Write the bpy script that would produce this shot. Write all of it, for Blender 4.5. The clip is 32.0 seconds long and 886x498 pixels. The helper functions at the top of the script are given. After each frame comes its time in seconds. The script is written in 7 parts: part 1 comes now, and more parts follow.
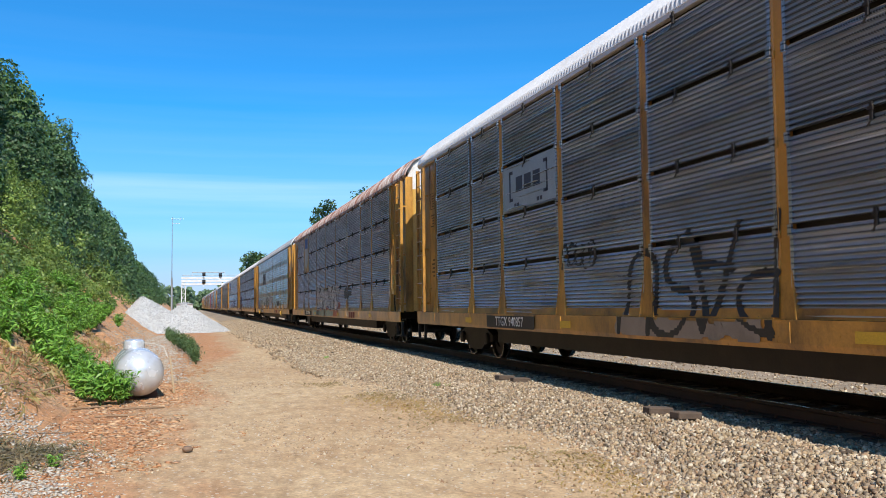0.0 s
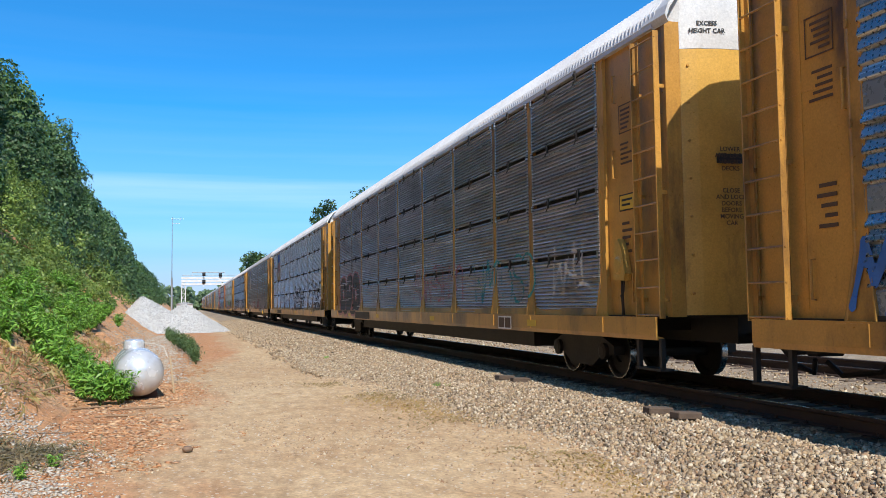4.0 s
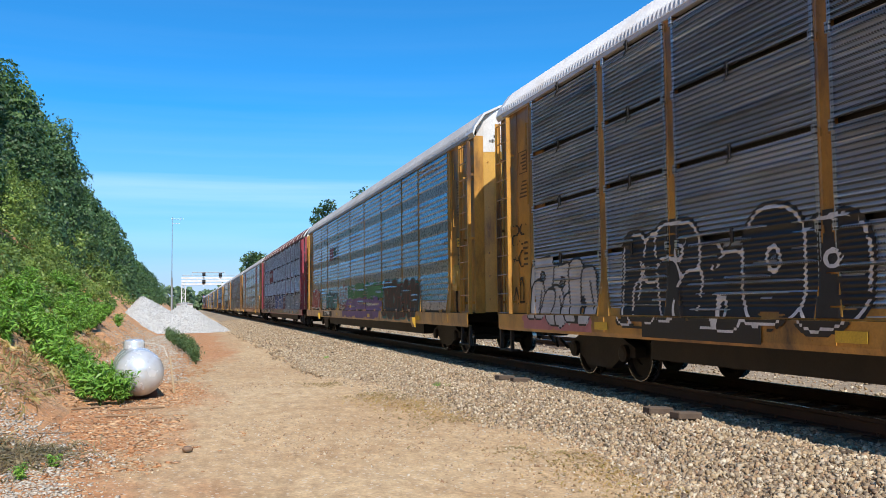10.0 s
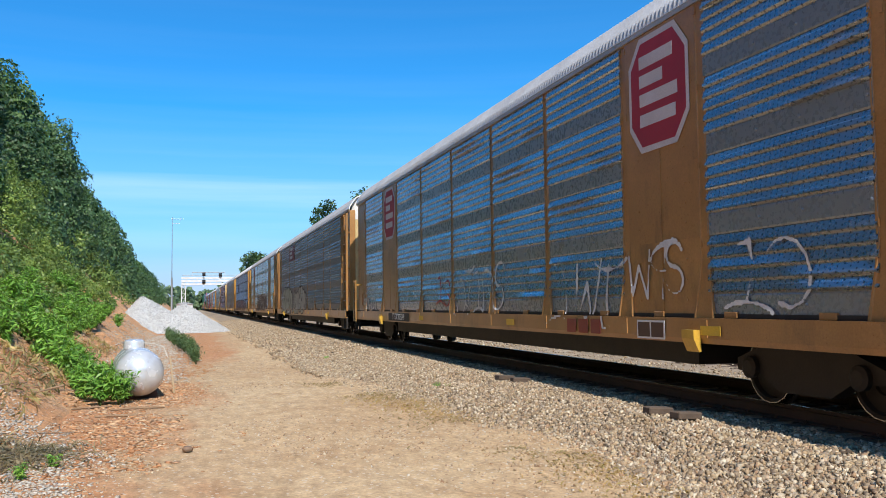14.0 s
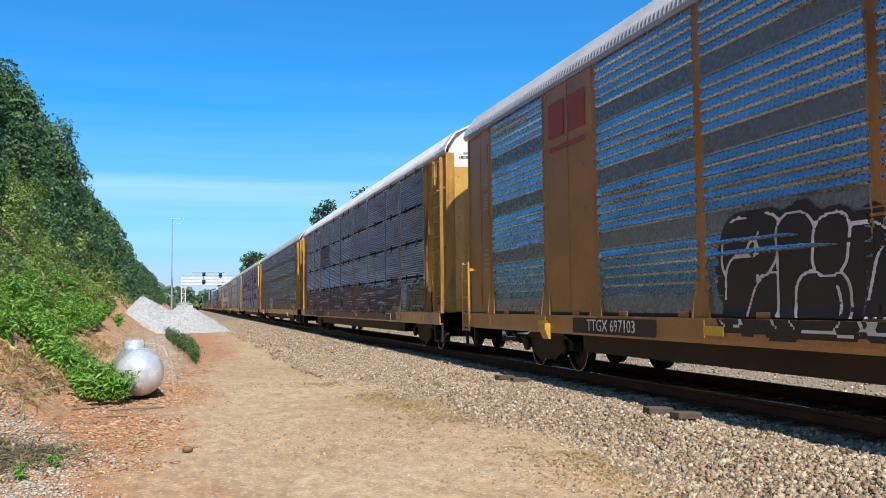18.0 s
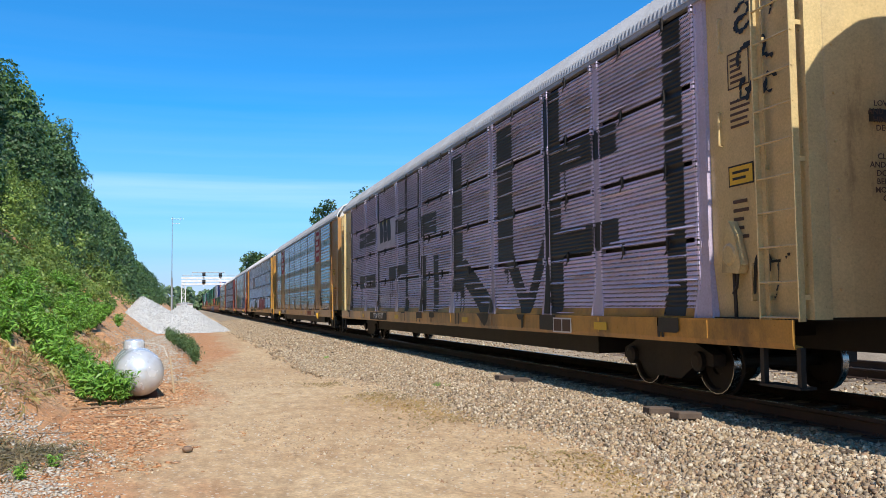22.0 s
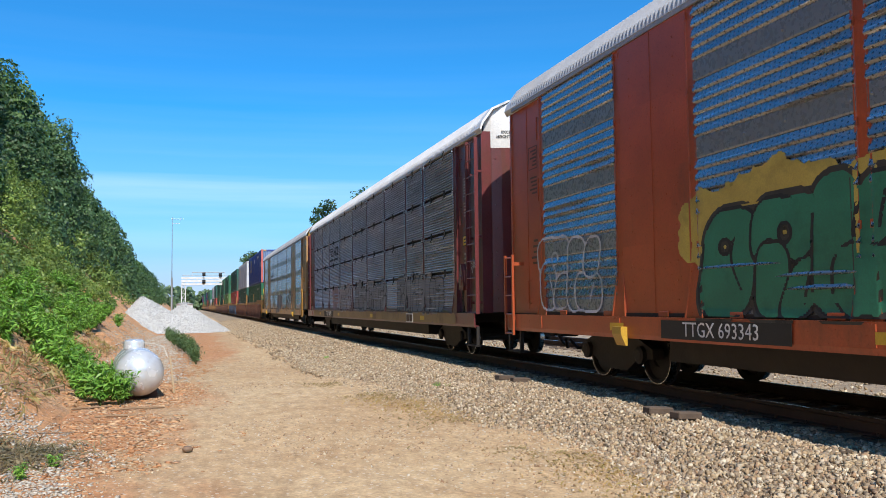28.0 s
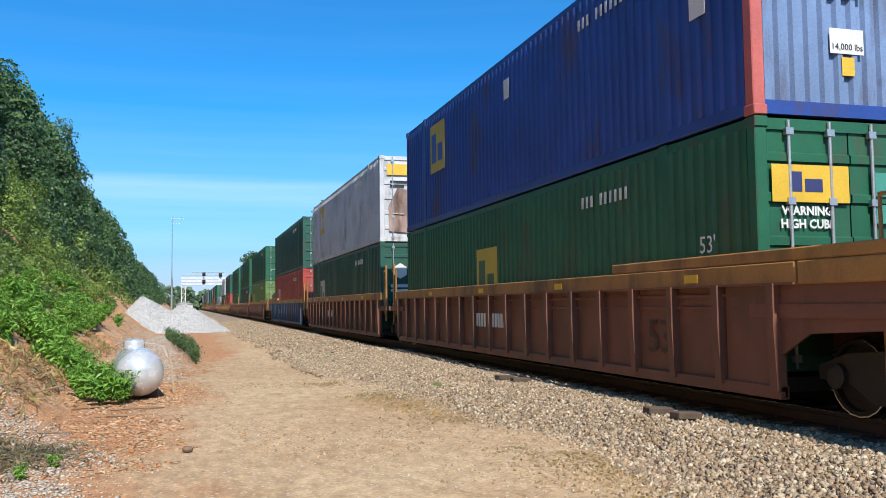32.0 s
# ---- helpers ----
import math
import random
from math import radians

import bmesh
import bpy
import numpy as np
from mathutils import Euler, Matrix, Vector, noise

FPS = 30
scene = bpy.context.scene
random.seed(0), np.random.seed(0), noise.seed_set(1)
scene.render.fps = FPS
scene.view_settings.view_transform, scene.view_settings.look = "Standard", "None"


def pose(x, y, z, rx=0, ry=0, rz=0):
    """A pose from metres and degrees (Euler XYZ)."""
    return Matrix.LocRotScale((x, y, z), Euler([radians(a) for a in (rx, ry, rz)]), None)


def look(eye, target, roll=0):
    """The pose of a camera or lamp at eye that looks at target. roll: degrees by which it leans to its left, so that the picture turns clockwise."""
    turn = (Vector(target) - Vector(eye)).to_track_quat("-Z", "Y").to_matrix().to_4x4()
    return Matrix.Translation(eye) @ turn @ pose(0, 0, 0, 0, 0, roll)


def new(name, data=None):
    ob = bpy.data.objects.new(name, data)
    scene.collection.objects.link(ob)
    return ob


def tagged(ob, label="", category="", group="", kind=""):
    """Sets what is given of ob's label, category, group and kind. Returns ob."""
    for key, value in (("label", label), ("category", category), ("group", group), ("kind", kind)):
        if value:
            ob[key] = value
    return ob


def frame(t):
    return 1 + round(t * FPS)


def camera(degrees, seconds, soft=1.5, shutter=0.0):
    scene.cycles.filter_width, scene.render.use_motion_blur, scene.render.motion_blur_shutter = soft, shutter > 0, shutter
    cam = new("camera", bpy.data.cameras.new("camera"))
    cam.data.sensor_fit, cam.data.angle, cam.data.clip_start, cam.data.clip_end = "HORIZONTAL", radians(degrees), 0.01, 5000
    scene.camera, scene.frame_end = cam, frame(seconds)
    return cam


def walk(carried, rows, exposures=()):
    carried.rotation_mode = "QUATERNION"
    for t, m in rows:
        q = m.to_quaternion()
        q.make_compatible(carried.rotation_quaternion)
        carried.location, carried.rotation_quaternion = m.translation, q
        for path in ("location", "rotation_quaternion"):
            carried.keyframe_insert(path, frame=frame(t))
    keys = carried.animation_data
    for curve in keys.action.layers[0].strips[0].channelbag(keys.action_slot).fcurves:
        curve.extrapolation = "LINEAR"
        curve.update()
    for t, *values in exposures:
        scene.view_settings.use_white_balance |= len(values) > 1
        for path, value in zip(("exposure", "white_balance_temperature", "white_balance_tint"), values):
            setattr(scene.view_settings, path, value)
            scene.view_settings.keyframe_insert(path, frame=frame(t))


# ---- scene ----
EYE = (0.0, 0.0, 1.6)
YAW, PITCH, ROLL = radians(16.381), radians(3.645), -0.688
AHEAD = Vector((math.sin(YAW) * math.cos(PITCH), math.cos(YAW) * math.cos(PITCH), math.sin(PITCH)))
cam = camera(54.16, 32.0, soft=0.6)
STAND = look(EYE, Vector(EYE) + AHEAD * 50, ROLL)
walk(cam, [(0.0, STAND), (32.0, STAND)], exposures=[(0.0, 0.30), (32.0, 0.30)])

# ---- daylight ----
SUN_TO = Vector((0.0, -1.0, 1.0)).normalized()
world = bpy.data.worlds.new("sky")
scene.world = world
world.use_nodes = True
wn = world.node_tree
sky = wn.nodes.new("ShaderNodeTexSky")
sky.sky_type = "NISHITA"
sky.sun_disc = False
sky.sun_elevation = math.asin(SUN_TO.z)
sky.sun_rotation = math.atan2(SUN_TO.x, SUN_TO.y)
sky.altitude = 200
sky.air_density, sky.dust_density, sky.ozone_density = 1.0, 0.9, 3.0
# thin streaks of high cloud mixed into the sky
wco = wn.nodes.new("ShaderNodeTexCoord")
wmap = wn.nodes.new("ShaderNodeMapping")
wmap.inputs["Scale"].default_value = (1.1, 1.1, 26.0)
wnoise = wn.nodes.new("ShaderNodeTexNoise")
wnoise.inputs["Scale"].default_value = 1.5
wnoise.inputs["Detail"].default_value = 5.0
wramp = wn.nodes.new("ShaderNodeValToRGB")
wramp.color_ramp.elements[0].position, wramp.color_ramp.elements[0].color = 0.40, (0, 0, 0, 1)
wramp.color_ramp.elements[1].position, wramp.color_ramp.elements[1].color = 0.72, (0.25, 0.25, 0.25, 1)
wmix = wn.nodes.new("ShaderNodeMixRGB")
wmix.inputs[2].default_value = (8.5, 9.2, 10.0, 1)
wtint = wn.nodes.new("ShaderNodeMixRGB")
wtint.blend_type = "MULTIPLY"
wtint.inputs[0].default_value = 1.0
wtint.inputs[2].default_value = (0.17, 0.83, 1.30, 1)
wn.links.new(wco.outputs["Generated"], wmap.inputs["Vector"])
wn.links.new(wmap.outputs[0], wnoise.inputs["Vector"])
wn.links.new(wnoise.outputs[0], wramp.inputs[0])
wband = wn.nodes.new("ShaderNodeValToRGB")
wband.color_ramp.elements[0].position, wband.color_ramp.elements[0].color = 0.03, (0.25, 0.25, 0.25, 1)
wband.color_ramp.elements[1].position, wband.color_ramp.elements[1].color = 0.30, (0.05, 0.05, 0.05, 1)
for spot, level in ((0.105, 0.45), (0.13, 0.95), (0.15, 0.8), (0.172, 0.16)):
    wstop = wband.color_ramp.elements.new(spot)
    wstop.color = (level, level, level, 1)
wsky = wn.nodes.new("ShaderNodeMixRGB")
wsky.blend_type = "MULTIPLY"
wsky.inputs[0].default_value = 1.0
wn.links.new(wramp.outputs[0], wsky.inputs[1])
wn.links.new(wband.outputs[0], wsky.inputs[2])
wn.links.new(wsky.outputs[0], wmix.inputs[0])
wn.links.new(sky.outputs[0], wtint.inputs[1])
# haze towards the horizon
wsep = wn.nodes.new("ShaderNodeSeparateXYZ")
whaze = wn.nodes.new("ShaderNodeValToRGB")
whaze.color_ramp.elements[0].position, whaze.color_ramp.elements[0].color = 0.0, (0.92, 0.92, 0.92, 1)
whaze.color_ramp.elements[1].position, whaze.color_ramp.elements[1].color = 0.22, (0, 0, 0, 1)
wmid = whaze.color_ramp.elements.new(0.085)
wmid.color = (0.34, 0.34, 0.34, 1)
wair = wn.nodes.new("ShaderNodeMixRGB")
wair.inputs[2].default_value = (4.2, 5.0, 7.2, 1)
wn.links.new(wco.outputs["Generated"], wsep.inputs[0])
wn.links.new(wsep.outputs[2], whaze.inputs[0])
wn.links.new(wsep.outputs[2], wband.inputs[0])
wn.links.new(whaze.outputs[0], wair.inputs[0])
wn.links.new(wtint.outputs[0], wair.inputs[1])
wn.links.new(wair.outputs[0], wmix.inputs[1])
wn.links.new(wmix.outputs[0], wn.nodes["Background"].inputs[0])
wn.nodes["Background"].inputs[1].default_value = 0.115

sun_data = bpy.data.lights.new("sun", "SUN")
sun_data.energy, sun_data.angle, sun_data.color = 5.0, radians(0.53), (1.0, 0.93, 0.845)
sun = new("sun", sun_data)
sun.matrix_basis = look(SUN_TO * 100, (0, 0, 0))


# ---- materials ----
MATS = {}


def nodes_of(name):
    m = bpy.data.materials.new(name)
    m.use_nodes = True
    return m, m.node_tree, m.node_tree.nodes["Principled BSDF"]


def ramp2(nt, fac, a, b, p0=0.0, p1=1.0):
    r = nt.nodes.new("ShaderNodeValToRGB")
    e = r.color_ramp.elements
    e[0].position, e[0].color, e[1].position, e[1].color = p0, (*a, 1), p1, (*b, 1)
    nt.links.new(fac, r.inputs[0])
    return r.outputs[0]


def mixed(nt, fac, a, b, mode="MIX"):
    n = nt.nodes.new("ShaderNodeMixRGB")
    n.blend_type = mode
    for slot, v in ((0, fac), (1, a), (2, b)):
        if isinstance(v, bpy.types.NodeSocket):
            nt.links.new(v, n.inputs[slot])
        else:
            n.inputs[slot].default_value = v if slot == 0 else (*v, 1)
    return n.outputs[0]


def math_node(nt, op, a, b=None, c=None):
    n = nt.nodes.new("ShaderNodeMath")
    n.operation = op
    for slot, v in enumerate((a, b, c)):
        if v is None:
            continue
        if isinstance(v, bpy.types.NodeSocket):
            nt.links.new(v, n.inputs[slot])
        else:
            n.inputs[slot].default_value = v
    return n.outputs[0]


def noise4(nt, scale, detail=4.0, stretch=(1, 1, 1), rough=0.6, own=True):
    co = nt.nodes.new("ShaderNodeTexCoord")
    mp = nt.nodes.new("ShaderNodeMapping")
    mp.inputs["Scale"].default_value = stretch
    n = nt.nodes.new("ShaderNodeTexNoise")
    n.noise_dimensions = "4D"
    n.inputs["Scale"].default_value, n.inputs["Detail"].default_value = scale, detail
    n.inputs["Roughness"].default_value = rough
    nt.links.new(co.outputs["Object"], mp.inputs[0])
    nt.links.new(mp.outputs[0], n.inputs["Vector"])
    if own:
        info = nt.nodes.new("ShaderNodeObjectInfo")
        nt.links.new(math_node(nt, "MULTIPLY", info.outputs["Random"], 40.0), n.inputs["W"])
    return n.outputs[0]


def bump(nt, bsdf, height, strength, dist):
    b = nt.nodes.new("ShaderNodeBump")
    b.inputs["Strength"].default_value, b.inputs["Distance"].default_value = strength, dist
    nt.links.new(height, b.inputs["Height"])
    nt.links.new(b.outputs[0], bsdf.inputs["Normal"])


def surface(name, a, b, rough=0.7, metal=0.0, big=0.8, fine=25.0, relief=0.01, dirt=None, dirt_amount=0.5, streak=(1, 1, 1), gloss_var=0.15):
    """Two tones mixed at a large scale, grain at a fine one, and dirt in patches of their own shape."""
    if name in MATS:
        return MATS[name]
    m, nt, bs = nodes_of(name)
    col = ramp2(nt, noise4(nt, big, 5.0), a, b, 0.35, 0.65)
    grain = noise4(nt, fine, 3.0)
    col = mixed(nt, 0.35, col, ramp2(nt, grain, (0.35, 0.35, 0.35), (1.25, 1.25, 1.25), 0.25, 0.75), "MULTIPLY")
    if dirt:
        lo = 0.62 - 0.3 * dirt_amount
        patch = noise4(nt, 1.7, 7.0, streak, 0.68)
        mask = ramp2(nt, patch, (0, 0, 0), (1, 1, 1), lo, lo + 0.2)
        col = mixed(nt, mask, col, dirt)
    nt.links.new(col, bs.inputs["Base Color"])
    bs.inputs["Metallic"].default_value = metal
    r = math_node(nt, "MULTIPLY_ADD", grain, gloss_var * 2, rough - gloss_var)
    nt.links.new(r, bs.inputs["Roughness"])
    if relief:
        bump(nt, bs, grain, 0.6, relief)
    MATS[name] = m
    return m


def paint(name, rgb, wear=0.4, rough=0.33):
    """Weathered coach paint with rust and grime."""
    dark = tuple(c * 0.72 for c in rgb)
    return surface(name, rgb, dark, rough, 0.0, 0.9, 40.0, 0.001, (0.075, 0.042, 0.026), wear, (1, 0.6, 0.25))


def plain(name, rgb, rough=0.6, metal=0.0):
    return surface(name, rgb, tuple(c * 0.85 for c in rgb), rough, metal, 2.0, 60.0, 0.0005)


def sheet(name, rgb, brown, metal, rough, holes, streak=0.59, band_tone=(0.175, 0.22, 0.26)):
    """Galvanised side sheet, dirty, with rows of small punched holes and painted sun-glint streaks."""
    if name in MATS:
        return MATS[name]
    m, nt, bs = nodes_of(name)
    col = ramp2(nt, noise4(nt, 0.5, 6.0, (1, 1, 2.5)), rgb, tuple(c * 0.68 for c in rgb), 0.35, 0.68)
    grime = ramp2(nt, noise4(nt, 1.3, 7.0, (1, 1, 0.35), 0.7), (0, 0, 0), (1, 1, 1), 0.57, 0.90)
    col = mixed(nt, grime, col, brown)
    # long pale lines: sun glints on the ribs, put into the colour
    glint = noise4(nt, 1.6, 3.0, (1.0, 0.14, 20.0), 0.6)
    bright = 0.6 if not metal else 1.0 if len(holes) == 3 else 0.5
    col = mixed(nt, ramp2(nt, glint, (0, 0, 0), (bright, bright, bright), streak, streak + 0.03), col, (0.95, 0.96, 0.98))
    co = nt.nodes.new("ShaderNodeTexCoord")
    sep = nt.nodes.new("ShaderNodeSeparateXYZ")
    nt.links.new(co.outputs["Object"], sep.inputs[0])
    py, pz = holes[0], holes[1]
    col_y = math_node(nt, "DIVIDE", sep.outputs[1], py)
    u = math_node(nt, "SUBTRACT", math_node(nt, "FRACT", col_y), 0.5)
    odd = math_node(nt, "MULTIPLY", math_node(nt, "MODULO", math_node(nt, "FLOOR", math_node(nt, "ADD", col_y, 400.0)), 2.0), 0.5)     # every other column sits half a step lower
    v = math_node(nt, "SUBTRACT", math_node(nt, "FRACT", math_node(nt, "ADD", math_node(nt, "DIVIDE", sep.outputs[2], pz), 0.5 if len(holes) == 3 else odd)), 0.5)
    d = math_node(nt, "ADD", math_node(nt, "POWER", math_node(nt, "MULTIPLY", u, py), 2.0),
                  math_node(nt, "POWER", math_node(nt, "MULTIPLY", v, pz), 2.0))
    hole = math_node(nt, "LESS_THAN", d, holes[2] ** 2)
    if len(holes) > 3:
        band = math_node(nt, "FRACT", math_node(nt, "DIVIDE", sep.outputs[2], 0.95))
        hole = math_node(nt, "MULTIPLY", hole, math_node(nt, "GREATER_THAN", band, holes[3]))
    col = mixed(nt, hole, col, (0.012, 0.012, 0.014))
    met = math_node(nt, "MULTIPLY", math_node(nt, "SUBTRACT", 1.0, hole), metal)
    if len(holes) > 3:      # the plain band is painted grey
        flat = math_node(nt, "LESS_THAN", math_node(nt, "FRACT", math_node(nt, "DIVIDE", sep.outputs[2], 0.955)), 0.272)
        col = mixed(nt, flat, col, mixed(nt, grime, band_tone, tuple(c * 0.75 for c in band_tone)))
        met = math_node(nt, "MULTIPLY", met, math_node(nt, "SUBTRACT", 1.0, math_node(nt, "MULTIPLY", flat, 0.6)))
    nt.links.new(col, bs.inputs["Base Color"])
    nt.links.new(math_node(nt, "MULTIPLY", met, math_node(nt, "SUBTRACT", 1.0, math_node(nt, "MULTIPLY", grime, 0.55))), bs.inputs["Metallic"])
    g = noise4(nt, 18.0, 3.0)
    nt.links.new(math_node(nt, "ADD", math_node(nt, "MULTIPLY_ADD", g, 0.2, rough - 0.1), math_node(nt, "MULTIPLY", grime, 0.2)), bs.inputs["Roughness"])
    MATS[name] = m
    return m


def leaf_material(name, a, b, c):
    if name in MATS:
        return MATS[name]
    m, nt, bs = nodes_of(name)
    geo = nt.nodes.new("ShaderNodeNewGeometry")
    r = nt.nodes.new("ShaderNodeValToRGB")
    e = r.color_ramp.elements
    e[0].color, e[1].color = (*a, 1), (*c, 1)
    mid = e.new(0.55)
    mid.color = (*b, 1)
    nt.links.new(geo.outputs["Random Per Island"], r.inputs[0])
    # shaded hollows and sunlit masses painted into the leaf colour as broad patches
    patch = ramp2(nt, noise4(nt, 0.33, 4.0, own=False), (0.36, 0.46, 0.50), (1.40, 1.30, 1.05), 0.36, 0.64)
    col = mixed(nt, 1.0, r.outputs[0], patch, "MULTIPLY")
    nt.links.new(col, bs.inputs["Base Color"])
    bs.inputs["Roughness"].default_value = 0.5
    tr = nt.nodes.new("ShaderNodeBsdfTranslucent")
    nt.links.new(mixed(nt, 1.0, col, (1.1, 1.25, 0.5), "MULTIPLY"), tr.inputs[0])
    mix = nt.nodes.new("ShaderNodeMixShader")
    mix.inputs[0].default_value = 0.28
    nt.links.new(bs.outputs[0], mix.inputs[1])
    nt.links.new(tr.outputs[0], mix.inputs[2])
    nt.links.new(mix.outputs[0], nt.nodes["Material Output"].inputs[0])
    MATS[name] = m
    return m


def stone_material(name, stops, rough=0.85):
    """Loose stones, each of its own tone."""
    m, nt, bs = nodes_of(name)
    geo = nt.nodes.new("ShaderNodeNewGeometry")
    r = nt.nodes.new("ShaderNodeValToRGB")
    e = r.color_ramp.elements
    e[0].position, e[0].color = 0.0, (*stops[0], 1)
    e[1].position, e[1].color = 1.0, (*stops[-1], 1)
    for i, s in enumerate(stops[1:-1]):
        k = e.new((i + 1) / (len(stops) - 1))
        k.color = (*s, 1)
    nt.links.new(geo.outputs["Random Per Island"], r.inputs[0])
    g = noise4(nt, 45.0, 3.0, own=False)
    col = mixed(nt, 0.6, r.outputs[0], ramp2(nt, g, (0.55, 0.55, 0.55), (1.2, 1.2, 1.2), 0.3, 0.7), "MULTIPLY")
    nt.links.new(col, bs.inputs["Base Color"])
    bs.inputs["Roughness"].default_value = rough
    MATS[name] = m
    return m


def ground_material(name, tones, scales, relief, speck, speck_tone, washed=None):
    """Loose ground: broad tone, patches, and specks of small stones; washed: clay carried down from a bank at low x."""
    m, nt, bs = nodes_of(name)
    col = ramp2(nt, noise4(nt, scales[0], 6.0, own=False), tones[0], tones[1], 0.38, 0.62)
    if washed:
        wc = nt.nodes.new("ShaderNodeTexCoord")
        ws = nt.nodes.new("ShaderNodeSeparateXYZ")
        nt.links.new(wc.outputs["Object"], ws.inputs[0])
        edge = math_node(nt, "MULTIPLY_ADD", noise4(nt, 0.55, 6.0, (1, 0.5, 1), 0.7, False), 3.4, math_node(nt, "MULTIPLY_ADD", ws.outputs[0], -0.75, ramp2(nt, math_node(nt, "MULTIPLY", ws.outputs[1], 0.01), (0, 0, 0), (1.3, 1.3, 1.3), 0.22, 0.32)))
        col = mixed(nt, ramp2(nt, math_node(nt, "MULTIPLY", edge, 0.4), (0, 0, 0), (1, 1, 1), 0.60, 0.86), col, washed)
    col = mixed(nt, ramp2(nt, noise4(nt, scales[1], 6.0, rough=0.7, own=False), (0, 0, 0), (0.8, 0.8, 0.8), 0.50, 0.68), col, tones[2])
    fine = noise4(nt, scales[2], 4.0, own=False)
    col = mixed(nt, 0.55, col, ramp2(nt, fine, (0.5, 0.5, 0.5), (1.3, 1.3, 1.3), 0.3, 0.7), "MULTIPLY")
    mid = noise4(nt, 6.5, 5.0, (1.0, 0.45, 1.0), 0.72, False)
    col = mixed(nt, 0.62, col, ramp2(nt, mid, (0.58, 0.52, 0.47), (1.30, 1.30, 1.30), 0.34, 0.66), "MULTIPLY")
    vo = nt.nodes.new("ShaderNodeTexVoronoi")
    vo.inputs["Scale"].default_value = speck
    co = nt.nodes.new("ShaderNodeTexCoord")
    nt.links.new(co.outputs["Object"], vo.inputs["Vector"])
    pick = ramp2(nt, vo.outputs["Color"], (0, 0, 0), (1, 1, 1), 0.62, 0.66)
    near = math_node(nt, "LESS_THAN", vo.outputs["Distance"], 0.30)
    sp = math_node(nt, "MULTIPLY", pick, near)
    col = mixed(nt, math_node(nt, "MULTIPLY", sp, 0.7), col, speck_tone)
    nt.links.new(col, bs.inputs["Base Color"])
    bs.inputs["Roughness"].default_value = 0.92
    h = math_node(nt, "ADD", math_node(nt, "ADD", fine, math_node(nt, "MULTIPLY", mid, 1.6)), math_node(nt, "MULTIPLY", sp, 0.6))
    bump(nt, bs, h, 0.8, relief)
    MATS[name] = m
    return m


M_DIRT = ground_material("dirt", ((0.465, 0.313, 0.170), (0.545, 0.396, 0.230), (0.37, 0.222, 0.106)), (0.28, 1.1, 22.0), 0.03, 19.0, (0.60, 0.53, 0.43), (0.46, 0.225, 0.10))
M_CLAY = ground_material("red_clay", ((0.56, 0.275, 0.115), (0.60, 0.365, 0.19), (0.42, 0.255, 0.14)), (0.8, 2.2, 14.0), 0.06, 18.0, (0.45, 0.40, 0.33))
M_BED = ground_material("ballast_bed", ((0.28, 0.215, 0.145), (0.35, 0.275, 0.185), (0.20, 0.15, 0.10)), (0.8, 3.0, 30.0), 0.03, 17.0, (0.56, 0.50, 0.40))
M_STONE = stone_material("ballast_stone", ((0.08, 0.055, 0.035), (0.37, 0.26, 0.145), (0.24, 0.18, 0.12), (0.47, 0.365, 0.225), (0.29, 0.175, 0.10), (0.62, 0.53, 0.39), (0.15, 0.10, 0.065), (0.43, 0.36, 0.26)))
M_GRAVEL = stone_material("pale_gravel", ((0.30, 0.245, 0.185), (0.45, 0.395, 0.32), (0.54, 0.51, 0.45), (0.38, 0.31, 0.23), (0.49, 0.455, 0.40)))
M_WHITE_STONE = stone_material("crushed_stone", ((0.34, 0.34, 0.35), (0.52, 0.52, 0.52), (0.43, 0.43, 0.42), (0.62, 0.62, 0.61)))
M_SLAB = stone_material("clay_slab", ((0.40, 0.19, 0.085), (0.51, 0.29, 0.145), (0.45, 0.23, 0.105), (0.55, 0.38, 0.225), (0.30, 0.155, 0.085)))
M_PEBBLE = stone_material("pebble", ((0.22, 0.14, 0.085), (0.47, 0.35, 0.215), (0.34, 0.225, 0.125), (0.57, 0.475, 0.34), (0.28, 0.16, 0.085), (0.61, 0.545, 0.44)))
M_KUDZU = leaf_material("kudzu_leaf", (0.040, 0.092, 0.043), (0.076, 0.152, 0.064), (0.142, 0.235, 0.088))
M_SHRUB = leaf_material("shrub_leaf", (0.095, 0.165, 0.040), (0.155, 0.24, 0.062), (0.235, 0.31, 0.085))
M_WEED = leaf_material("weed_leaf", (0.085, 0.215, 0.028), (0.165, 0.345, 0.050), (0.26, 0.44, 0.09))
M_TREE = leaf_material("tree_leaf", (0.040, 0.085, 0.035), (0.072, 0.140, 0.052), (0.115, 0.19, 0.07))
# paler, bluer leaf tones with the haze of distance mixed into the colour
M_FAR = leaf_material("hazed_far_leaf", (0.085, 0.145, 0.085), (0.115, 0.185, 0.105), (0.15, 0.22, 0.12))
M_RUSH = leaf_material("rush_leaf", (0.045, 0.095, 0.045), (0.075, 0.145, 0.065), (0.12, 0.19, 0.08))
M_CHAFF = leaf_material("chaff", (0.24, 0.15, 0.065), (0.36, 0.25, 0.115), (0.27, 0.21, 0.08))
M_DRY = leaf_material("dry_grass", (0.40, 0.28, 0.145), (0.54, 0.41, 0.22), (0.33, 0.32, 0.11))
M_STRAW = leaf_material("dead_straw", (0.22, 0.145, 0.08), (0.38, 0.27, 0.15), (0.48, 0.37, 0.22))
